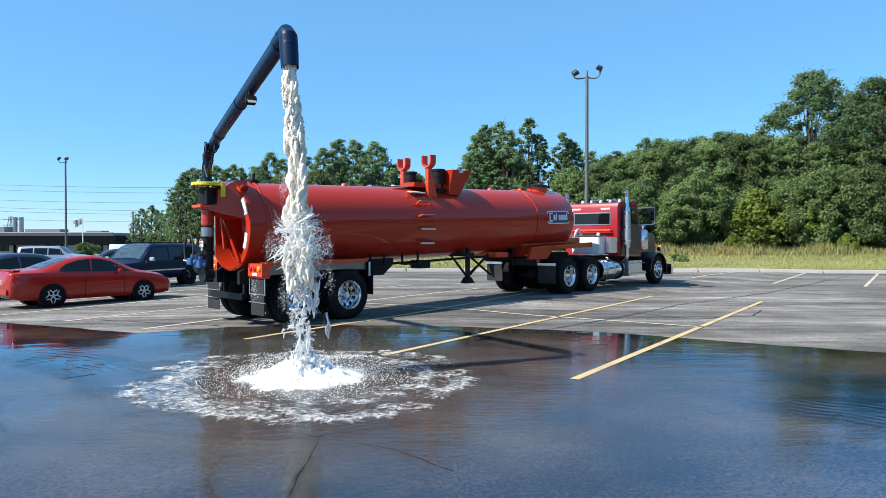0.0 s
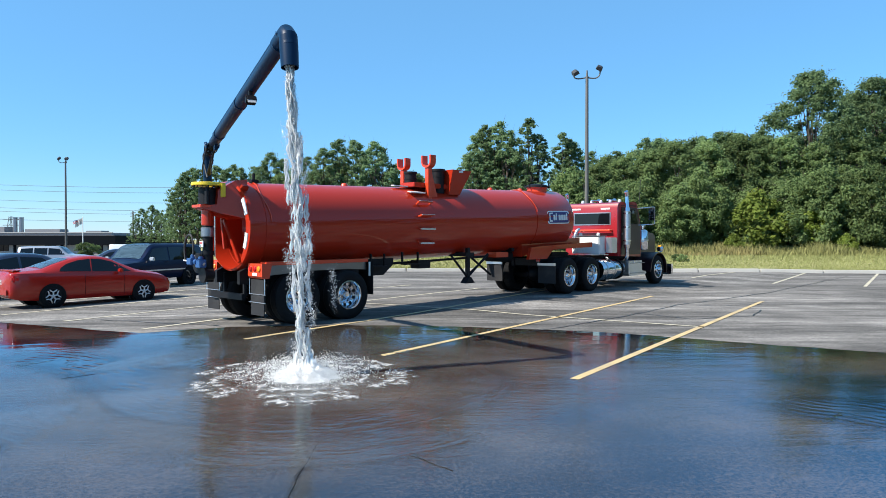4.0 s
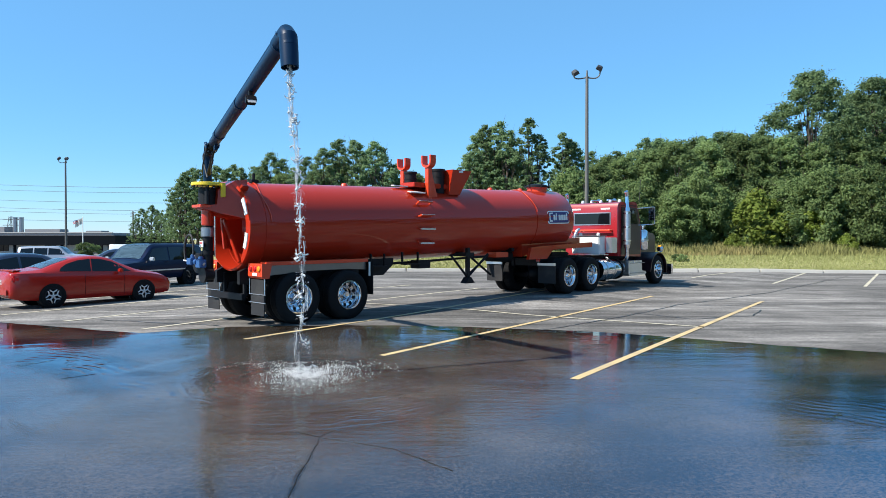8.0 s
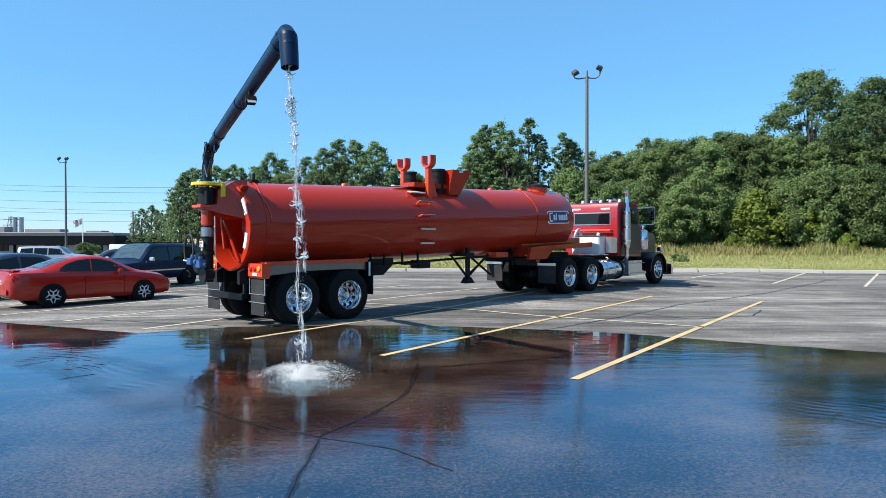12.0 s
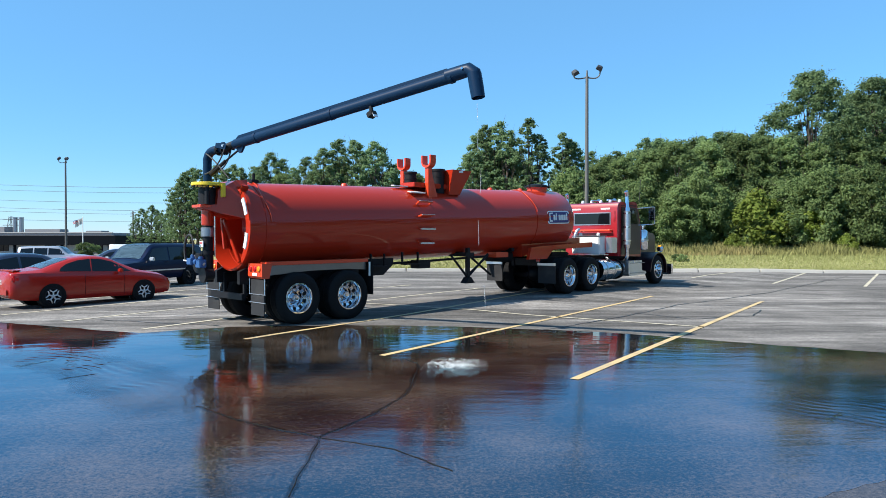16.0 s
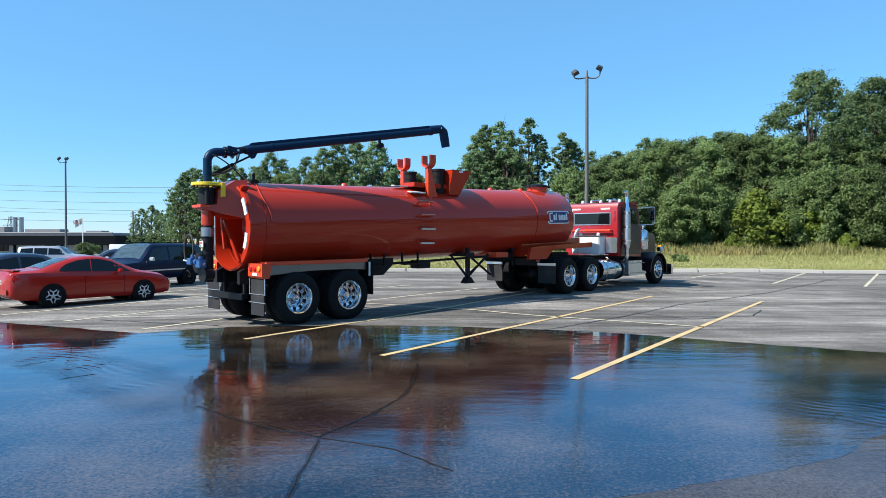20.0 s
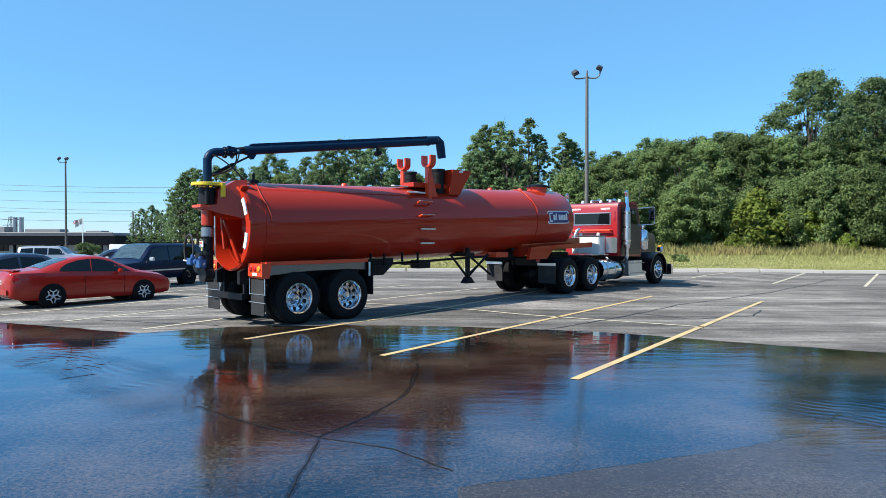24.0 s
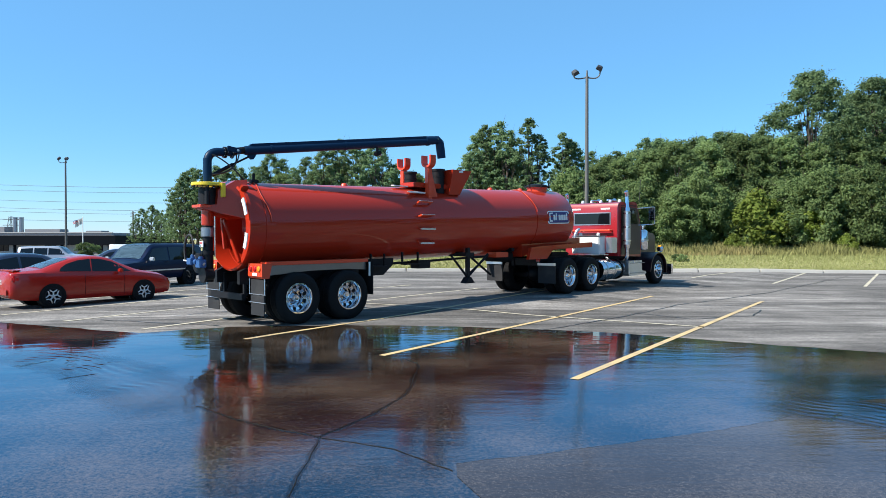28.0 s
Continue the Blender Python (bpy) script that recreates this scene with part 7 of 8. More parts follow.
def rope_mesh(seed, width, length, thick, drops):
    """A few thick glassy ropes of water, winding round one another."""
    rng = random.Random(seed)
    bm = BM()
    r = width / 2
    for i in range(5):
        a, q = rng.uniform(0, 6.28), r * 0.55 * rng.random() ** 0.5
        ln, n = length * rng.uniform(0.7, 1.0), 19
        z0 = rng.uniform(-0.55, 0.55) * (length - ln) - ln / 2
        w1, w2, ph = rng.uniform(4, 9), rng.uniform(-3, 3), rng.uniform(0, 6.28)
        pts, rad = [], []
        for k in range(n):
            u = k / (n - 1)
            sway = r * 0.5 * math.sin(w1 * u + ph)
            pts.append((q * math.cos(a + w2 * u) + sway * math.cos(a), q * math.sin(a + w2 * u) + sway * math.sin(a), z0 + ln * u))
            rad.append(max(0.003, r * thick * math.sin(math.pi * (0.05 + 0.9 * u)) ** 0.6 * rng.uniform(0.65, 1.25)))
        tube(bm, pts, rad, 10)
    for v in bm.verts:
        v.co += noise.noise_vector(Vector((v.co.x * 18, v.co.y * 18, v.co.z * 7))) * r * 0.28 + noise.noise_vector(Vector((v.co.x * 60, v.co.y * 60, v.co.z * 22))) * r * 0.11
    verts, faces = [], []
    for i in range(drops):
        drops_into(verts, faces, (max(-r, min(r, rng.gauss(0, r * 0.8))), max(-r, min(r, rng.gauss(0, r * 0.8))), length * max(-0.6, min(0.6, rng.gauss(0, 0.35)))), rng.uniform(0.0015, 0.0045), rng.uniform(0.9, 2.6), rng)
    return water_mesh("water_rope", bm, verts, faces)


def finger_mesh(seed):
    """Thin curling fingers and beads torn from the stream."""
    rng = random.Random(seed)
    bm = BM()
    for i in range(5):
        p = Vector([rng.gauss(0, 0.018) for _ in range(3)])
        c, q = p + Vector([rng.gauss(0, 0.035) for _ in range(3)]), p + Vector([rng.gauss(0, 0.05) for _ in range(3)])
        tube(bm, bend(p, c, q, 6), [0.004, 0.008, 0.011, 0.009, 0.006, 0.008, 0.003], 7)
    for v in bm.verts:
        v.co += noise.noise_vector(v.co * 45) * 0.006
    verts, faces = [], []
    for i in range(40):
        drops_into(verts, faces, [max(-0.07, min(0.07, rng.gauss(0, 0.045))) for _ in range(3)], rng.uniform(0.002, 0.005), rng.uniform(0.8, 1.8), rng)
    return water_mesh("water_fingers", bm, verts, faces)


def burst_mesh(seed, radius, height):
    """A surge in the stream: a torn mass with ragged fingers and a halo of drops."""
    rng = random.Random(seed)
    bm = BM()
    for i in range(110):
        a, up = rng.uniform(0, 6.28), rng.uniform(-0.6, 0.7)
        thick = i < 26
        ln = radius * (rng.uniform(0.2, 0.4) if thick else rng.uniform(0.3, 1.0))
        p = Vector((0.04 * rng.gauss(0, 1), 0.04 * rng.gauss(0, 1), height * rng.uniform(-0.5, 0.5)))
        d = Vector((math.cos(a), math.sin(a), up)) * ln
        c = Vector([rng.gauss(0, 0.25) * ln for _ in range(3)])
        w = 0.03 if thick else rng.uniform(0.004, 0.011)
        tube(bm, bend(p, p + d * 0.5 + c, p + d, 7), [w * e * rng.uniform(0.7, 1.3) for e in (1, 1, 0.9, 0.85, 0.7, 0.8, 0.6, 0.3)], 7)
    for v in bm.verts:
        v.co += noise.noise_vector(v.co * 26) * 0.02 + noise.noise_vector(v.co * 90) * 0.006
    verts, faces = [], []
    for i in range(1300):
        a, q = rng.uniform(0, 6.28), radius * (0.4 + 0.75 * rng.random())
        drops_into(verts, faces, (q * math.cos(a), q * math.sin(a), height * rng.gauss(0, 0.35)), rng.uniform(0.0016, 0.006), rng.uniform(0.8, 2.6), rng)
    return water_mesh("water_burst", bm, verts, faces)


def spray_mesh(seed, n, spread, length):
    """A loose cloud of drops."""
    rng = random.Random(seed)
    verts, faces = [], []
    for i in range(n):
        drops_into(verts, faces, (rng.gauss(0, spread), rng.gauss(0, spread), rng.gauss(0, length)), rng.uniform(0.0014, 0.003 + 0.003 * rng.random()), rng.uniform(1.2, 4), rng)
    return water_mesh("drops", None, verts, faces)


def splash_mesh(radius, height, seed, drops, core):
    """A splash: low boiling heap of white water with drops thrown up and out."""
    rng = random.Random(seed)
    verts, faces = [], []
    for i in range(core * 20):
        a, q = rng.uniform(0, 6.28), min(radius * 0.95, abs(rng.gauss(0, radius * (0.42 if radius > 1.3 else 0.25))))
        top = height * (0.06 + 0.85 * math.exp(-(q / (0.3 * radius)) ** 2)) * (0.6 + 0.5 * noise.noise((q * 7 * math.cos(a), q * 7 * math.sin(a), seed)))
        drops_into(verts, faces, (q * math.cos(a), q * math.sin(a), 0.004 + max(0.01, top) * rng.random()), rng.uniform(0.002, 0.0035 + 0.0035 * rng.random()), rng.uniform(0.7, 2.2), rng)
    if core >= 90:
        n, rings = 96, 24
        k0 = len(verts)
        wide = radius * (0.66 if radius > 1.3 else 0.45)
        for j in range(rings):
            for i in range(n):
                a = 2 * math.pi * i / n
                q = wide * (j + 0.25) / rings * (1 + 0.5 * noise.noise((math.cos(a) * 3.2, math.sin(a) * 3.2, seed)) + 0.3 * noise.noise((math.cos(a) * 9, math.sin(a) * 9, seed)))
                x, y = q * math.cos(a), q * math.sin(a)
                rough = 0.45 + 1.0 * max(0.0, noise.noise((x * 9, y * 9, seed)) + 0.25) + 0.9 * max(0.0, noise.noise((x * 30, y * 30, seed)))
                z = height * (0.5 * math.exp(-(q / (0.5 * wide)) ** 2) + 0.2 * (1 - j / rings)) * rough + 0.012 * noise.noise((x * 70, y * 70, seed))
                verts.append((x, y, z + 0.03 * (j / rings) * noise.noise((x * 16, y * 16, seed + 4)) - 0.045 * (j / (rings - 1)) ** 2))
        for j in range(rings - 1):
            for i in range(n):
                m = (i + 1) % n
                faces.append((k0 + j * n + i, k0 + j * n + m, k0 + (j + 1) * n + m, k0 + (j + 1) * n + i))
        faces.append(tuple(k0 + n - 1 - i for i in range(n)))
    jets = [(rng.uniform(0, 6.28), rng.uniform(0.3, 1.0), rng.uniform(0.5, 1.3)) for _ in range(26)]
    for i in range(drops):
        a, far, up = jets[rng.randrange(26)]
        k = rng.random()
        q = radius * (0.1 + 1.1 * far * k)
        z = height * up * (1.6 * k * (1.15 - k)) * rng.uniform(0.75, 1.1) + 0.004
        a += rng.gauss(0, 0.16)
        drops_into(verts, faces, (q * math.cos(a), q * math.sin(a), max(0.004, z)), (1.35 if drops > 4000 else 1.0) * rng.uniform(0.0016, 0.0024 + 0.0034 * rng.random()), rng.uniform(0.8, 2.6), rng)
    return water_mesh("splash", None, verts, faces)


def foam_mesh(seed, radius, span, width):
    """An arc of lacy foam lying on the water; x points outwards."""
    grid, cover = [], []
    for i in range(48):
        e = i / 47 - 0.5
        row, cov = [], []
        for j in range(30):
            u = j / 29 - 0.5
            w = u + 0.12 * noise.noise((e * 7, seed * 1.7, 0.3)) + 0.06 * noise.noise((e * 25, seed * 1.7, 0.9))
            q = radius + width * 2 * u
            a = e * span
            front = max(0.0, 1 - abs(w - 0.12) * (5.5 if w > 0.12 else 2.2))
            fade = min(1.0, 2.6 * (1 - (2 * e) ** 2)) * min(1.0, 3 * (1 - (2 * u) ** 2))
            c = max(0.0, fade) * front * (0.85 + 0.5 * noise.noise((e * 9, u * 4, seed * 2.3)))
            h = 0.014 * c * (1 + noise.noise((q * 22 * math.cos(a), q * 22 * math.sin(a), seed))) - 0.006 * (1 - min(1.0, fade))
            row.append((q * math.cos(a) - radius, q * math.sin(a), h))
            cov.append(c)
        grid.append(row)
        cover.append(cov)
    return film_sheet("foam_arc", grid, cover)


def disc_sheet(name, rx, ry, seed, ground):
    """A round sheet of running water with an uneven, thinning rim; ground gives the height under each point."""
    grid, cover = [], []
    for i in range(73):
        a = 2 * math.pi * i / 72
        edge = 1 + 0.16 * noise.noise((math.cos(a) * 1.6, math.sin(a) * 1.6, seed)) + 0.08 * noise.noise((math.cos(a) * 5, math.sin(a) * 5, seed))
        row, cov = [], []
        for j in range(37):
            k = j / 36
            x, y = rx * k * edge * math.cos(a), ry * k * edge * math.sin(a)
            t = max(0.0, 1 - k)
            c = min(1.0, 2.0 * t) * (0.85 + 0.4 * noise.noise((x * 0.9, y * 1.6, seed)))
            row.append((x, y, ground(x, y) + 0.002 * noise.noise((x * 6, y * 6, seed)) * min(1.0, 4 * t)))
            cov.append(max(0.0, c))
        grid.append(row)
        cover.append(cov)
    return film_sheet(name, grid, cover)


# seconds and thickness of the stream where it leaves the boom
FLOW = [(-2, 0.12), (-0.55, 0.12), (-0.5, 0.19), (1.2, 0.175), (2.0, 0.15), (3.2, 0.14), (4.5, 0.135), (5.3, 0.11), (5.8, 0.07), (6.9, 0.05), (7.6, 0.048), (8.2, 0.05), (8.7, 0.04), (9.1, 0.022), (9.8, 0.012), (10.1, 0.0), (10.9, 0.0), (10.95, 0.09), (11.1, 0.08), (11.25, 0.06),
        (11.65, 0.054), (12.0, 0.047), (12.4, 0.02), (13.0, 0.014), (13.5, 0.05), (14.0, 0.05), (14.2, 0.016), (14.8, 0.014), (15.0, 0.012), (16.8, 0.009), (16.9, 0.0), (28, 0.0)]


def flow_at(t):
    for a, b in zip(FLOW, FLOW[1:]):
        if a[0] <= t <= b[0]:
            return a[1] + (b[1] - a[1]) * (t - a[0]) / (b[0] - a[0])
    return 0.0


def slim(me):
    """Keeps a piece of water narrow and short enough to lie inside the outlet sleeve."""
    for v in me.vertices:
        q = math.hypot(v.co.x, v.co.y)
        if q > 0.08:
            v.co.x *= 0.08 / q
            v.co.y *= 0.08 / q
        v.co.z = max(-0.2, min(0.2, v.co.z))
    return me


def falling(parent, name, me, t, rng, scatter, moves, off=0.0):
    """One piece of water that waits in the outlet, falls, and is lost in the puddle."""
    v0, g = 2.6, 9.8
    t += 0.03 if off else 0.07
    o = tagged(new(name, me), kind="stuff")
    o.parent = parent
    turn = rng.uniform(0, 360)
    tilt = (rng.uniform(-5, 5), rng.uniform(-5, 5))
    side = Vector((rng.gauss(0, scatter), rng.gauss(0, scatter), 0)) * 3.0
    lift = Vector((0, 0, -0.24))
    a = outlet(max(0.0, t)) + Vector((rng.uniform(-off, off), rng.uniform(-off, off), 0))
    vel = (outlet(t + 0.04) - a) / 0.04 * 0.9 if t > 12.6 else Vector((0, 0, 0))
    vel.z = 0
    drift = (LAND - Vector((*outlet(0).xy, 0))) / 0.62

    def at(dt):
        p = a + lift + (drift + vel + side) * dt
        p.z = a.z + lift.z - v0 * dt - 0.5 * g * dt * dt
        return p

    fall = 0.0
    while at(fall).z > -0.3:
        fall += 1 / 30
    upright = pose(0, 0, 0, tilt[0], tilt[1], turn)

    def waiting(q):
        """Standing in the outlet sleeve."""
        return TRAILER @ boom_pose(*slew_at(q)) @ pose(BOOM + 0.022, 0, -0.22, 0, -2, 0) @ pose(0, 0, 0, 0, 0, turn)

    rows = []
    if t > 0:
        rows.append((0.0, waiting(0.0)))
        if t > 12.6:
            rows += [(12.6 + 0.2 * k, waiting(12.6 + 0.2 * k)) for k in range(int((t - 12.75) / 0.2) + 1)]
        rows = [r for r in rows if r[0] < t - 0.15] or rows[:1]
        if t > 0.12:
            rows.append((t - 0.12, waiting(t - 0.12)))
        else:
            k = 1 - t / 0.12
            rows = [(0.0, Matrix.Translation(waiting(0.0).translation.lerp(at(0), k)) @ upright)]
    else:
        rows.append((0.0, Matrix.Translation(at(-t)) @ upright))
    rows += [(t + d, Matrix.Translation(at(d)) @ upright) for d in (0, 0.1, 0.2, 0.3, 0.4, 0.5, fall) if t + d >= 0 and d <= fall]
    end = at(fall)
    end.z = -0.8
    rows += [(t + fall + 0.1, Matrix.Translation(end) @ upright), (28.0, Matrix.Translation(end) @ upright)]
    keyed, last = [], -1
    for tt, m in rows:
        if frame(tt) > last:
            keyed.append((tt, m))
            last = frame(tt)
    moves.append((o, keyed))


def make_water():
    """Returns the moving pieces with their rows."""
    rng = random.Random(31)
    moves = []
    stream = thing("water_stream", "white water pouring from the boom's outlet on to the ground", "water", Matrix.Translation((0, 0, 0)))
    meshes = {}
    classes = [(0.175, 0.36, 0.45, "aerated"), (0.14, 0.34, 0.6, "water"), (0.115, 0.34, 0.9, "water"), (0.07, 0.34, 0.6, "water"), (0.045, 0.34, 0.35, "water"), (0.022, 0.32, 0.15, "water"), (0.011, 0.3, 0.0, "water")]
    for ci, (w, ln, loose, mt) in enumerate(classes):
        for v in range(4):
            me = slim(clump_mesh(w, ln, 100 + ci * 10 + v, loose))
            me.materials.append(M[mt])
            meshes[ci, v] = me
    loose_drops = [slim(spray_mesh(300 + v, 110, 0.027, 0.08)) for v in range(5)] + [slim(spray_mesh(320 + v, 10, 0.02, 0.1)) for v in range(3)]
    for me in loose_drops:
        me.materials.append(M["water"])
    # surges: torn masses, and thin fingers thrown wide of the stream
    for k, (tb, wide, tall) in enumerate(((-0.49, 0.36, 0.2), (-0.45, 0.27, 0.22))):
        me = burst_mesh(400 + k, wide, tall)
        me.materials.append(M["spray"])
        falling(stream, "water_clump", me, tb, rng, 0.01, moves)
    ropes = [slim(rope_mesh(440 + v, 0.1 if v < 5 else 0.085, 0.38, 0.46 if v < 5 else 0.24, 40)) for v in range(10)]
    for v, me in enumerate(ropes):
        me.materials.append(M["aerated" if v < 5 else "water"])
    fingers = [slim(finger_mesh(430 + v)) for v in range(4)]
    for me in fingers:
        me.materials.append(M["water"])
    for tb, num, wide in ((0.06, 26, 0.055), (0.36, 24, 0.06), (0.44, 30, 0.07), (0.54, 30, 0.07), (0.64, 20, 0.05), (0.95, 22, 0.05), (1.555, 26, 0.05), (2.05, 12, 0.045), (2.55, 24, 0.055), (5.55, 16, 0.05), (5.2, 6, 0.05), (6.3, 8, 0.06), (7.0, 5, 0.03)):
        for k in range(num):
            falling(stream, "water_clump", fingers[k % 4], tb + rng.uniform(-0.03, 0.03), rng, wide, moves)
    t, i = -0.9, 0
    while t < 16.9:
        wd = flow_at(t + 1e-6)
        step = 0.027 if t < 3.5 else 0.033
        beat = ((t + 0.56) / 0.8) % 1.0
        if t > 14.6:
            step = 0.13
        if wd > 0.003:
            core = wd * (1.0 if t > 3.0 or beat < 0.6 else 0.86)
            ci = min(range(len(classes)), key=lambda c: abs(classes[c][0] - core))
            if wd > 0.1:
                for k in range((7 if t < 0.8 else 4) if t > -0.5 else 2):
                    falling(stream, "water_clump", ropes[(0 if -0.5 < t < 0.2 else 5) + rng.randrange(5)], t + rng.uniform(-0.015, 0.015), rng, 0.045 if t > -0.5 else 0.07, moves, 0.26 * wd)
                if t <= -0.5:
                    for k in range(6):
                        falling(stream, "water_clump", fingers[rng.randrange(4)], t + rng.uniform(-0.015, 0.015), rng, 0.045, moves)
            else:
                falling(stream, "water_clump", meshes[ci, i % 4], t, rng, 0.02 + 0.1 * wd, moves)
                if wd > 0.045:
                    falling(stream, "water_clump", fingers[i % 4], t + rng.uniform(-0.015, 0.015), rng, 0.018, moves)
            if wd > 0.03:
                surge = t < 6.5 and beat < 0.14
                if surge:
                    for k in range(4 if t < 1.5 else 2):
                        falling(stream, "water_drop", loose_drops[rng.randrange(5)], t + rng.uniform(-0.02, 0.02), rng, 0.17, moves)
                for k in range(2 if wd > 0.1 else 1):
                    falling(stream, "water_drop", loose_drops[rng.randrange(5) if wd > 0.1 else 5 + rng.randrange(3)], t + rng.uniform(-0.02, 0.02), rng, (0.11 if k else 0.06) if wd > 0.1 else 0.03, moves)
            i += 1
        t += step
    # splash: heaps that leap and fall back
    sp = thing("splash", "boiling white splash where the water strikes the ground", "water splash", Matrix.Translation(LAND))
    kinds = [(1.55, 0.3, 3200, 520, 5, 0.0, 1.3, "spray"), (0.95, 0.33, 2600, 400, 6, 0.9, 4.8, "spray"), (1.4, 0.3, 3000, 60, 6, 4.4, 6.7, "spray"), (0.95, 0.24, 2600, 88, 5, 6.2, 8.5, "spray"), (1.7, 0.26, 4200, 40, 5, 8.2, 9.6, "spray"), (0.36, 0.12, 400, 16, 2, 9.2, 11.0, "spray"), (0.62, 0.24, 2000, 80, 4, 11.6, 13.3, "spray"), (0.7, 0.24, 1500, 60, 4, 13.9, 14.98, "spray")]
    for ki, (r, h, dr, core, num, ta, tb, mt) in enumerate(kinds):
        for v in range(num):
            me = splash_mesh(r * (0.75 + 0.5 * v / num), h * (1.1 - 0.35 * v / num), 500 + ki * 10 + v, dr, core)
            me.materials.append(M[mt])
            o = tagged(new("spray", me), kind="stuff")
            o.parent = sp
            rows = []
            hide = -h - 0.15
            if ta > 0.05:
                rows += [(0.0, hide, 0), (max(0.05, ta - 0.1), hide, 0)]
            per = 0.3 + 0.05 * v
            t = ta + (0.0 if ta > 0 else -0.2)
            k, ang = 0, rng.uniform(0, 360)
            while t < tb:
                for ph, z in ((0.0, -0.75), (0.2, -0.08), (0.45, 0.06), (0.75, -0.25)):
                    tt = t + (ph + v / num * 0.9) * per
                    fade = min(1.0, (tb - tt) / 0.8 + 0.25)
                    if 0 <= tt < tb:
                        rows.append((tt, z * h if z > 0 else z * h - (1 - fade) * h, ang))
                ang += 6
                t += per
                k += 1
            rows += [(min(27.5, tb + 0.15), hide, ang), (28.0, hide, ang)]
            keyed, last = [], -1
            if rows[0][0] > 0:
                rows.insert(0, (0.0, rows[0][1], rows[0][2]))
            for tt, z, a in rows:
                if frame(tt) > last:
                    keyed.append((tt, pose(0, 0, z, 0, 0, a)))
                    last = frame(tt)
            moves.append((o, keyed))
    # small splashes of the last dribbles along the boom's sweep
    spill = [(14.9, -1.5, 8.4, 0.5), (15.1, -1.25, 8.45, 0.5), (15.3, -0.8, 8.7, 0.42), (15.45, -0.42, 8.9, 0.45), (15.6, -0.25, 8.95, 0.42), (15.85, 0.05, 9.0, 0.38), (16.0, 0.2, 9.1, 0.4),
             (16.2, 0.6, 9.8, 0.3), (16.45, 1.2, 11.0, 0.28), (16.6, 1.4, 11.2, 0.2), (16.95, 1.98, 11.4, 0.16), (17.15, 2.1, 11.5, 0.12)]
    for k, (t, x, y, r) in enumerate(spill):
        me = splash_mesh(r, 0.16 * r / 0.4, 900 + k, int(2200 * r), int(9 * r))
        me.materials.append(M["spray"])
        o = tagged(new("spray", me), kind="stuff")
        o.parent = sp
        q = Vector((x, y, gz(x, y))) - LAND
        rows = [(0.0, -0.35), (t - 0.12, -0.35), (t, -0.02), (t + 0.1, 0.0), (t + 0.24, -0.05), (t + 0.4, -0.35), (28.0, -0.35)]
        moves.append((o, [(tt, pose(q.x, q.y, z, 0, 0, 40 * k)) for tt, z in rows]))
    # ripples: low ridges running outwards
    rp = thing("ripples", "low ripples running out over the shallow puddle", "ripples", Matrix.Translation(LAND))
    ridges = []
    for v in range(4):
        grid, cover = [], []
        for i in range(110):
            e = i / 109 - 0.5
            row, cov = [], []
            for j in range(66):
                u = j / 65 - 0.5
                fade = min(1.0, 2.2 * (1 - (2 * e) ** 2)) * min(1.0, 2.2 * (1 - (2 * u) ** 2))
                q = 1.8 + 0.95 * u
                x, y = q * math.cos(e * 1.35), q * math.sin(e * 1.35)
                chop = noise.noise((u * 17 + 1.2 * noise.noise((e * 7, u * 5, v)), e * 8, v * 3.7)) + 0.3 * noise.noise((x * 22, y * 22, v))
                row.append((x - 1.8, y, fade * 0.0024 * chop))
                cov.append(max(0.0, fade) ** 1.5)
            grid.append(row)
            cover.append(cov)
        ridges.append(link_mesh("ripple_arc", film_sheet("ripple_arc", grid, cover), M["ripple"], rp))
    for rx, ry, seed, rows in ((3.0, 3.2, 3, ((0.0, 0.0085), (8.5, 0.0085), (10.0, 0.0045), (10.9, 0.0), (11.5, -0.03), (28.0, -0.03))),
                               (6.4, 5.0, 8, ((0.0, 0.0065), (9.0, 0.006), (10.6, 0.0042), (12.0, 0.0015), (14.0, -0.03), (28.0, -0.03)))):
        me = disc_sheet("running_sheet", rx, ry, seed, lambda x, y: gz(LAND.x + x, LAND.y + y))
        o = tagged(link_mesh("running_sheet", me, M["sheet"], rp), kind="stuff")
        moves.append((o, [(t, pose(0, 0, z)) for t, z in rows]))
    pool = list(ridges)
    t = -2.0
    while t < 8.6:
        for k in range(5):
            if pool:
                o = pool.pop()
            else:
                o = new("ripple_arc", ridges[rng.randrange(4)].data)
                o.parent = rp
            tagged(o, kind="stuff")
            a, far = 360 / 5 * k + rng.uniform(-20, 20), rng.uniform(2.2, 3.6)

            def out(q, z):
                w = q * 1.1
                return pose(0, 0, 0, 0, 0, a) @ pose(q, 0, z + gz(LAND.x + w * math.cos(radians(a)), LAND.y + w * math.sin(radians(a))))
            rows = [(t, out(0.7, -0.03)), (t + 0.4, out(1.1, 0.009)), (t + 1.4, out(0.4 + far * 0.62, 0.0085)), (t + 2.6, out(far, 0.0075)), (t + 2.8, out(far + 0.15, -0.03)), (28.0, out(far + 0.15, -0.03))]
            if t > 0.1:
                rows.insert(0, (0.0, out(0.7, -0.03)))
            elif t < 0:
                prev, j = [r for r in rows if r[0] < 0], [r for r in rows if r[0] >= 0]
                f = -prev[-1][0] / (j[0][0] - prev[-1][0])
                rows = [(0.0, prev[-1][1].lerp(j[0][1], f))] + [r for r in j if r[0] > 0.05]
            moves.append((o, rows))
        t += 1.2
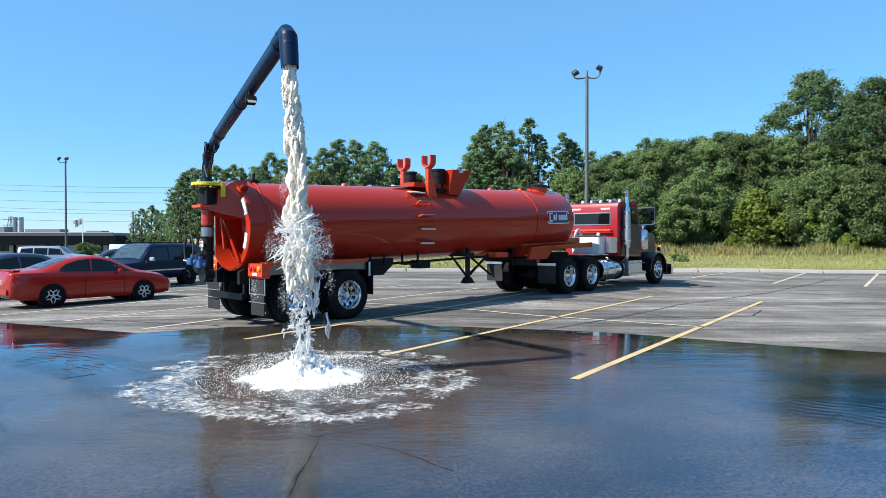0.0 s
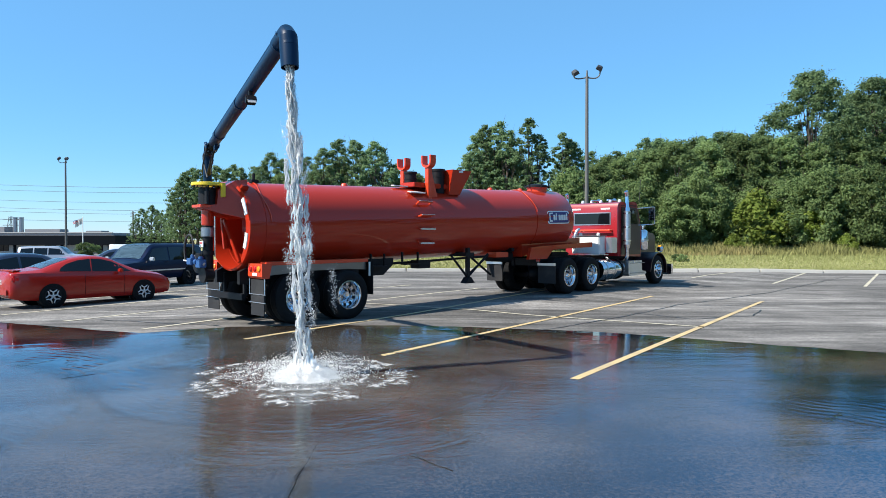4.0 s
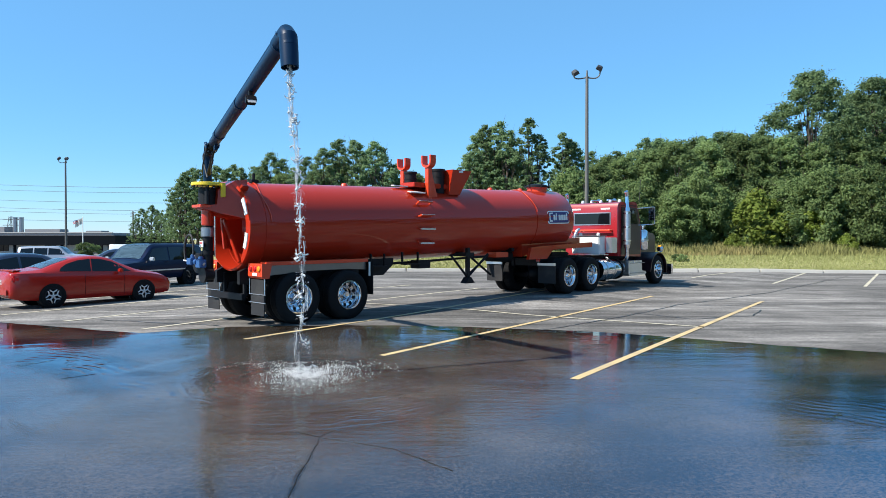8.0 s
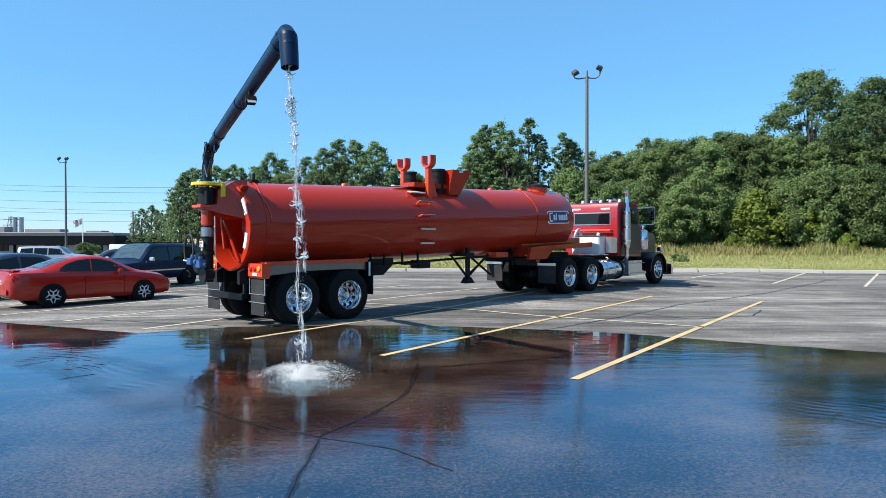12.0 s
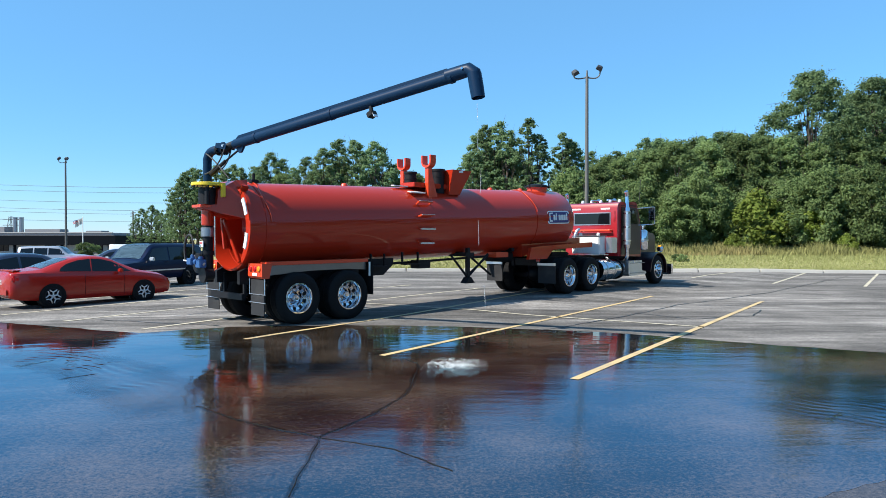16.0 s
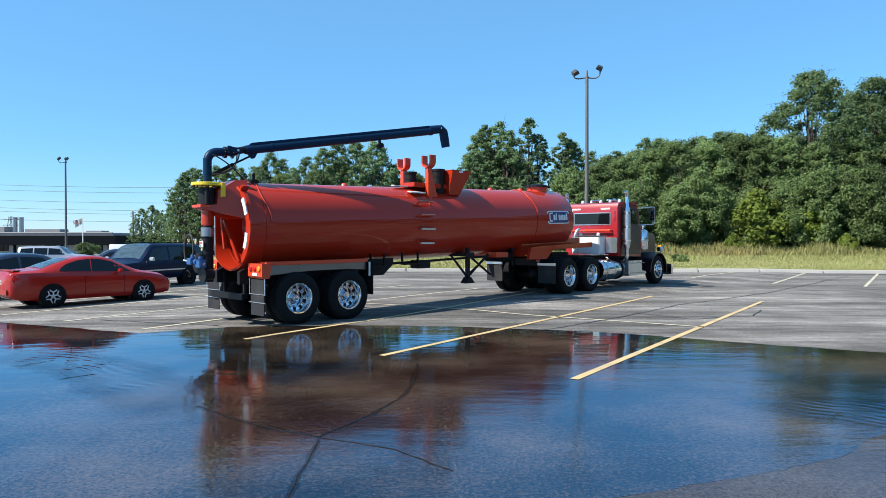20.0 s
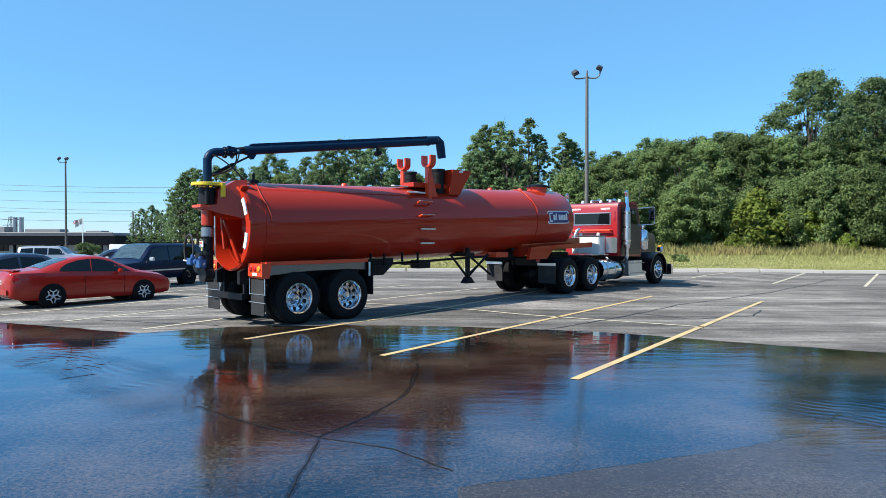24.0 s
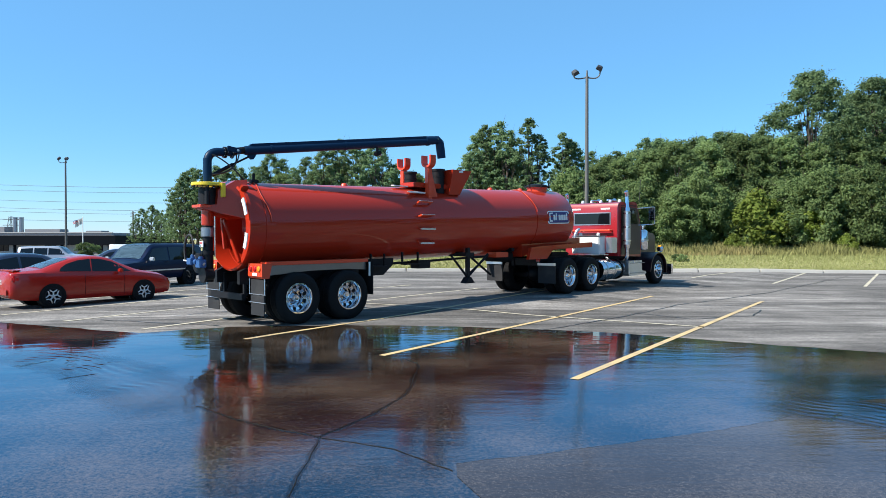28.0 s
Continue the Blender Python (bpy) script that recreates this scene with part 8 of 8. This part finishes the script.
    # foam running outwards in broken rings
    fm = thing("foam", "broken rings of white foam running out over the puddle", "foam", Matrix.Translation(LAND))
    arcs = [foam_mesh(700 + v, 1.3, 1.3, 0.62) for v in range(5)] + [foam_mesh(750 + v, 0.9, 1.2, 0.36) for v in range(4)]
    for me in arcs:
        me.materials.append(M["foam"])
    t = -1.3
    while t < 12.6:
        strong = max(0.0, flow_at(max(t, -0.4)) - 0.02) / 0.17
        if strong > 0.55 and t < 4.4:
            n = 7 if t < 0.5 else (6 if t < 2 else 5)
            reach = (0.92 + 1.25 * strong) if t < -0.3 else (0.7 + 0.85 * strong)
            life = 1.0
            for k in range(n):
                me = arcs[rng.randrange(5)] if t < -0.25 else arcs[5 + rng.randrange(4)]
                o = tagged(new("foam_arc", me), kind="stuff")
                o.parent = fm
                a = 360 / n * k + rng.uniform(-14, 14)
                sp_ = rng.uniform(0.86, 1.03)

                def at(q, z):
                    return pose(0, 0, 0, 0, 0, a) @ pose(q, 0, z + gz(LAND.x + q * math.cos(radians(a)), LAND.y + q * math.sin(radians(a))))
                rows = [(t - 0.05, at(0.35, -0.12)), (t, at(0.35, -0.12)), (t + 0.12, at(0.5, 0.012)), (t + 0.12 + life * 0.5, at(0.5 + (reach * sp_ - 0.5) * 0.62, 0.012)), (t + 0.12 + life, at(reach * sp_, 0.01)), (t + 0.4 + life, at(reach * sp_ * 1.04, -0.05)), (28.0, at(reach * sp_ * 1.04, -0.05))]
                if t > 0.1:
                    rows.insert(0, (0.0, at(0.35, -0.12)))
                # a ring already on its way at the start
                if t < 0:
                    j = [r for r in rows if r[0] >= 0]
                    prev = [r for r in rows if r[0] < 0]
                    if prev:
                        f = (0 - prev[-1][0]) / (j[0][0] - prev[-1][0]) if j[0][0] > prev[-1][0] else 0
                        first = prev[-1][1].lerp(j[0][1], min(1, max(0, f)))
                    else:
                        first = j[0][1]
                    rows = [(0.0, first)] + [r for r in j if r[0] > 0.03]
                keyed, last = [], -1
                for tt, m in rows:
                    if frame(tt) > last:
                        keyed.append((tt, m))
                        last = frame(tt)
                moves.append((o, keyed))
        t += 0.36 if t < 1.2 else (0.42 if t < 4 else 0.8)
    return moves


make_ground()
make_wet()
damp_ob = make_damp()
make_lines()
make_cracks()
make_wavelets()
make_kerb()
trailer, slew_head, boom_ob = make_trailer()
make_tractor()
make_cars()
lamp_post(7.3, 35.0, 9.95, "tall steel lamp post with two floodlight heads")
lamp_post(-36.7, 67.0, 9.9, "distant steel lamp post with two floodlight heads", arms=((-1, 0.1), (0.2, 0.1)))
make_building()
make_trees()
make_verge()
water_moves = make_water()


def motions():
    # the film of water draws back over the foreground
    walk(damp_ob, [(t, pose(0, -d, 0)) for t, d in ((0, 3.6), (8, 2.5), (11, 2.05), (15, 1.72), (17, 1.45), (19, 1.2), (21, 0.92), (24, 0.5), (26, 0.22), (28, 0))])
    walk(slew_head, [(t, head_pose(s)) for t, s, l in SLEW])
    walk(boom_ob, [(t, boom_pose(s, l)) for t, s, l in SLEW])
    for ob, rows in water_moves:
        walk(ob, rows)


motions()
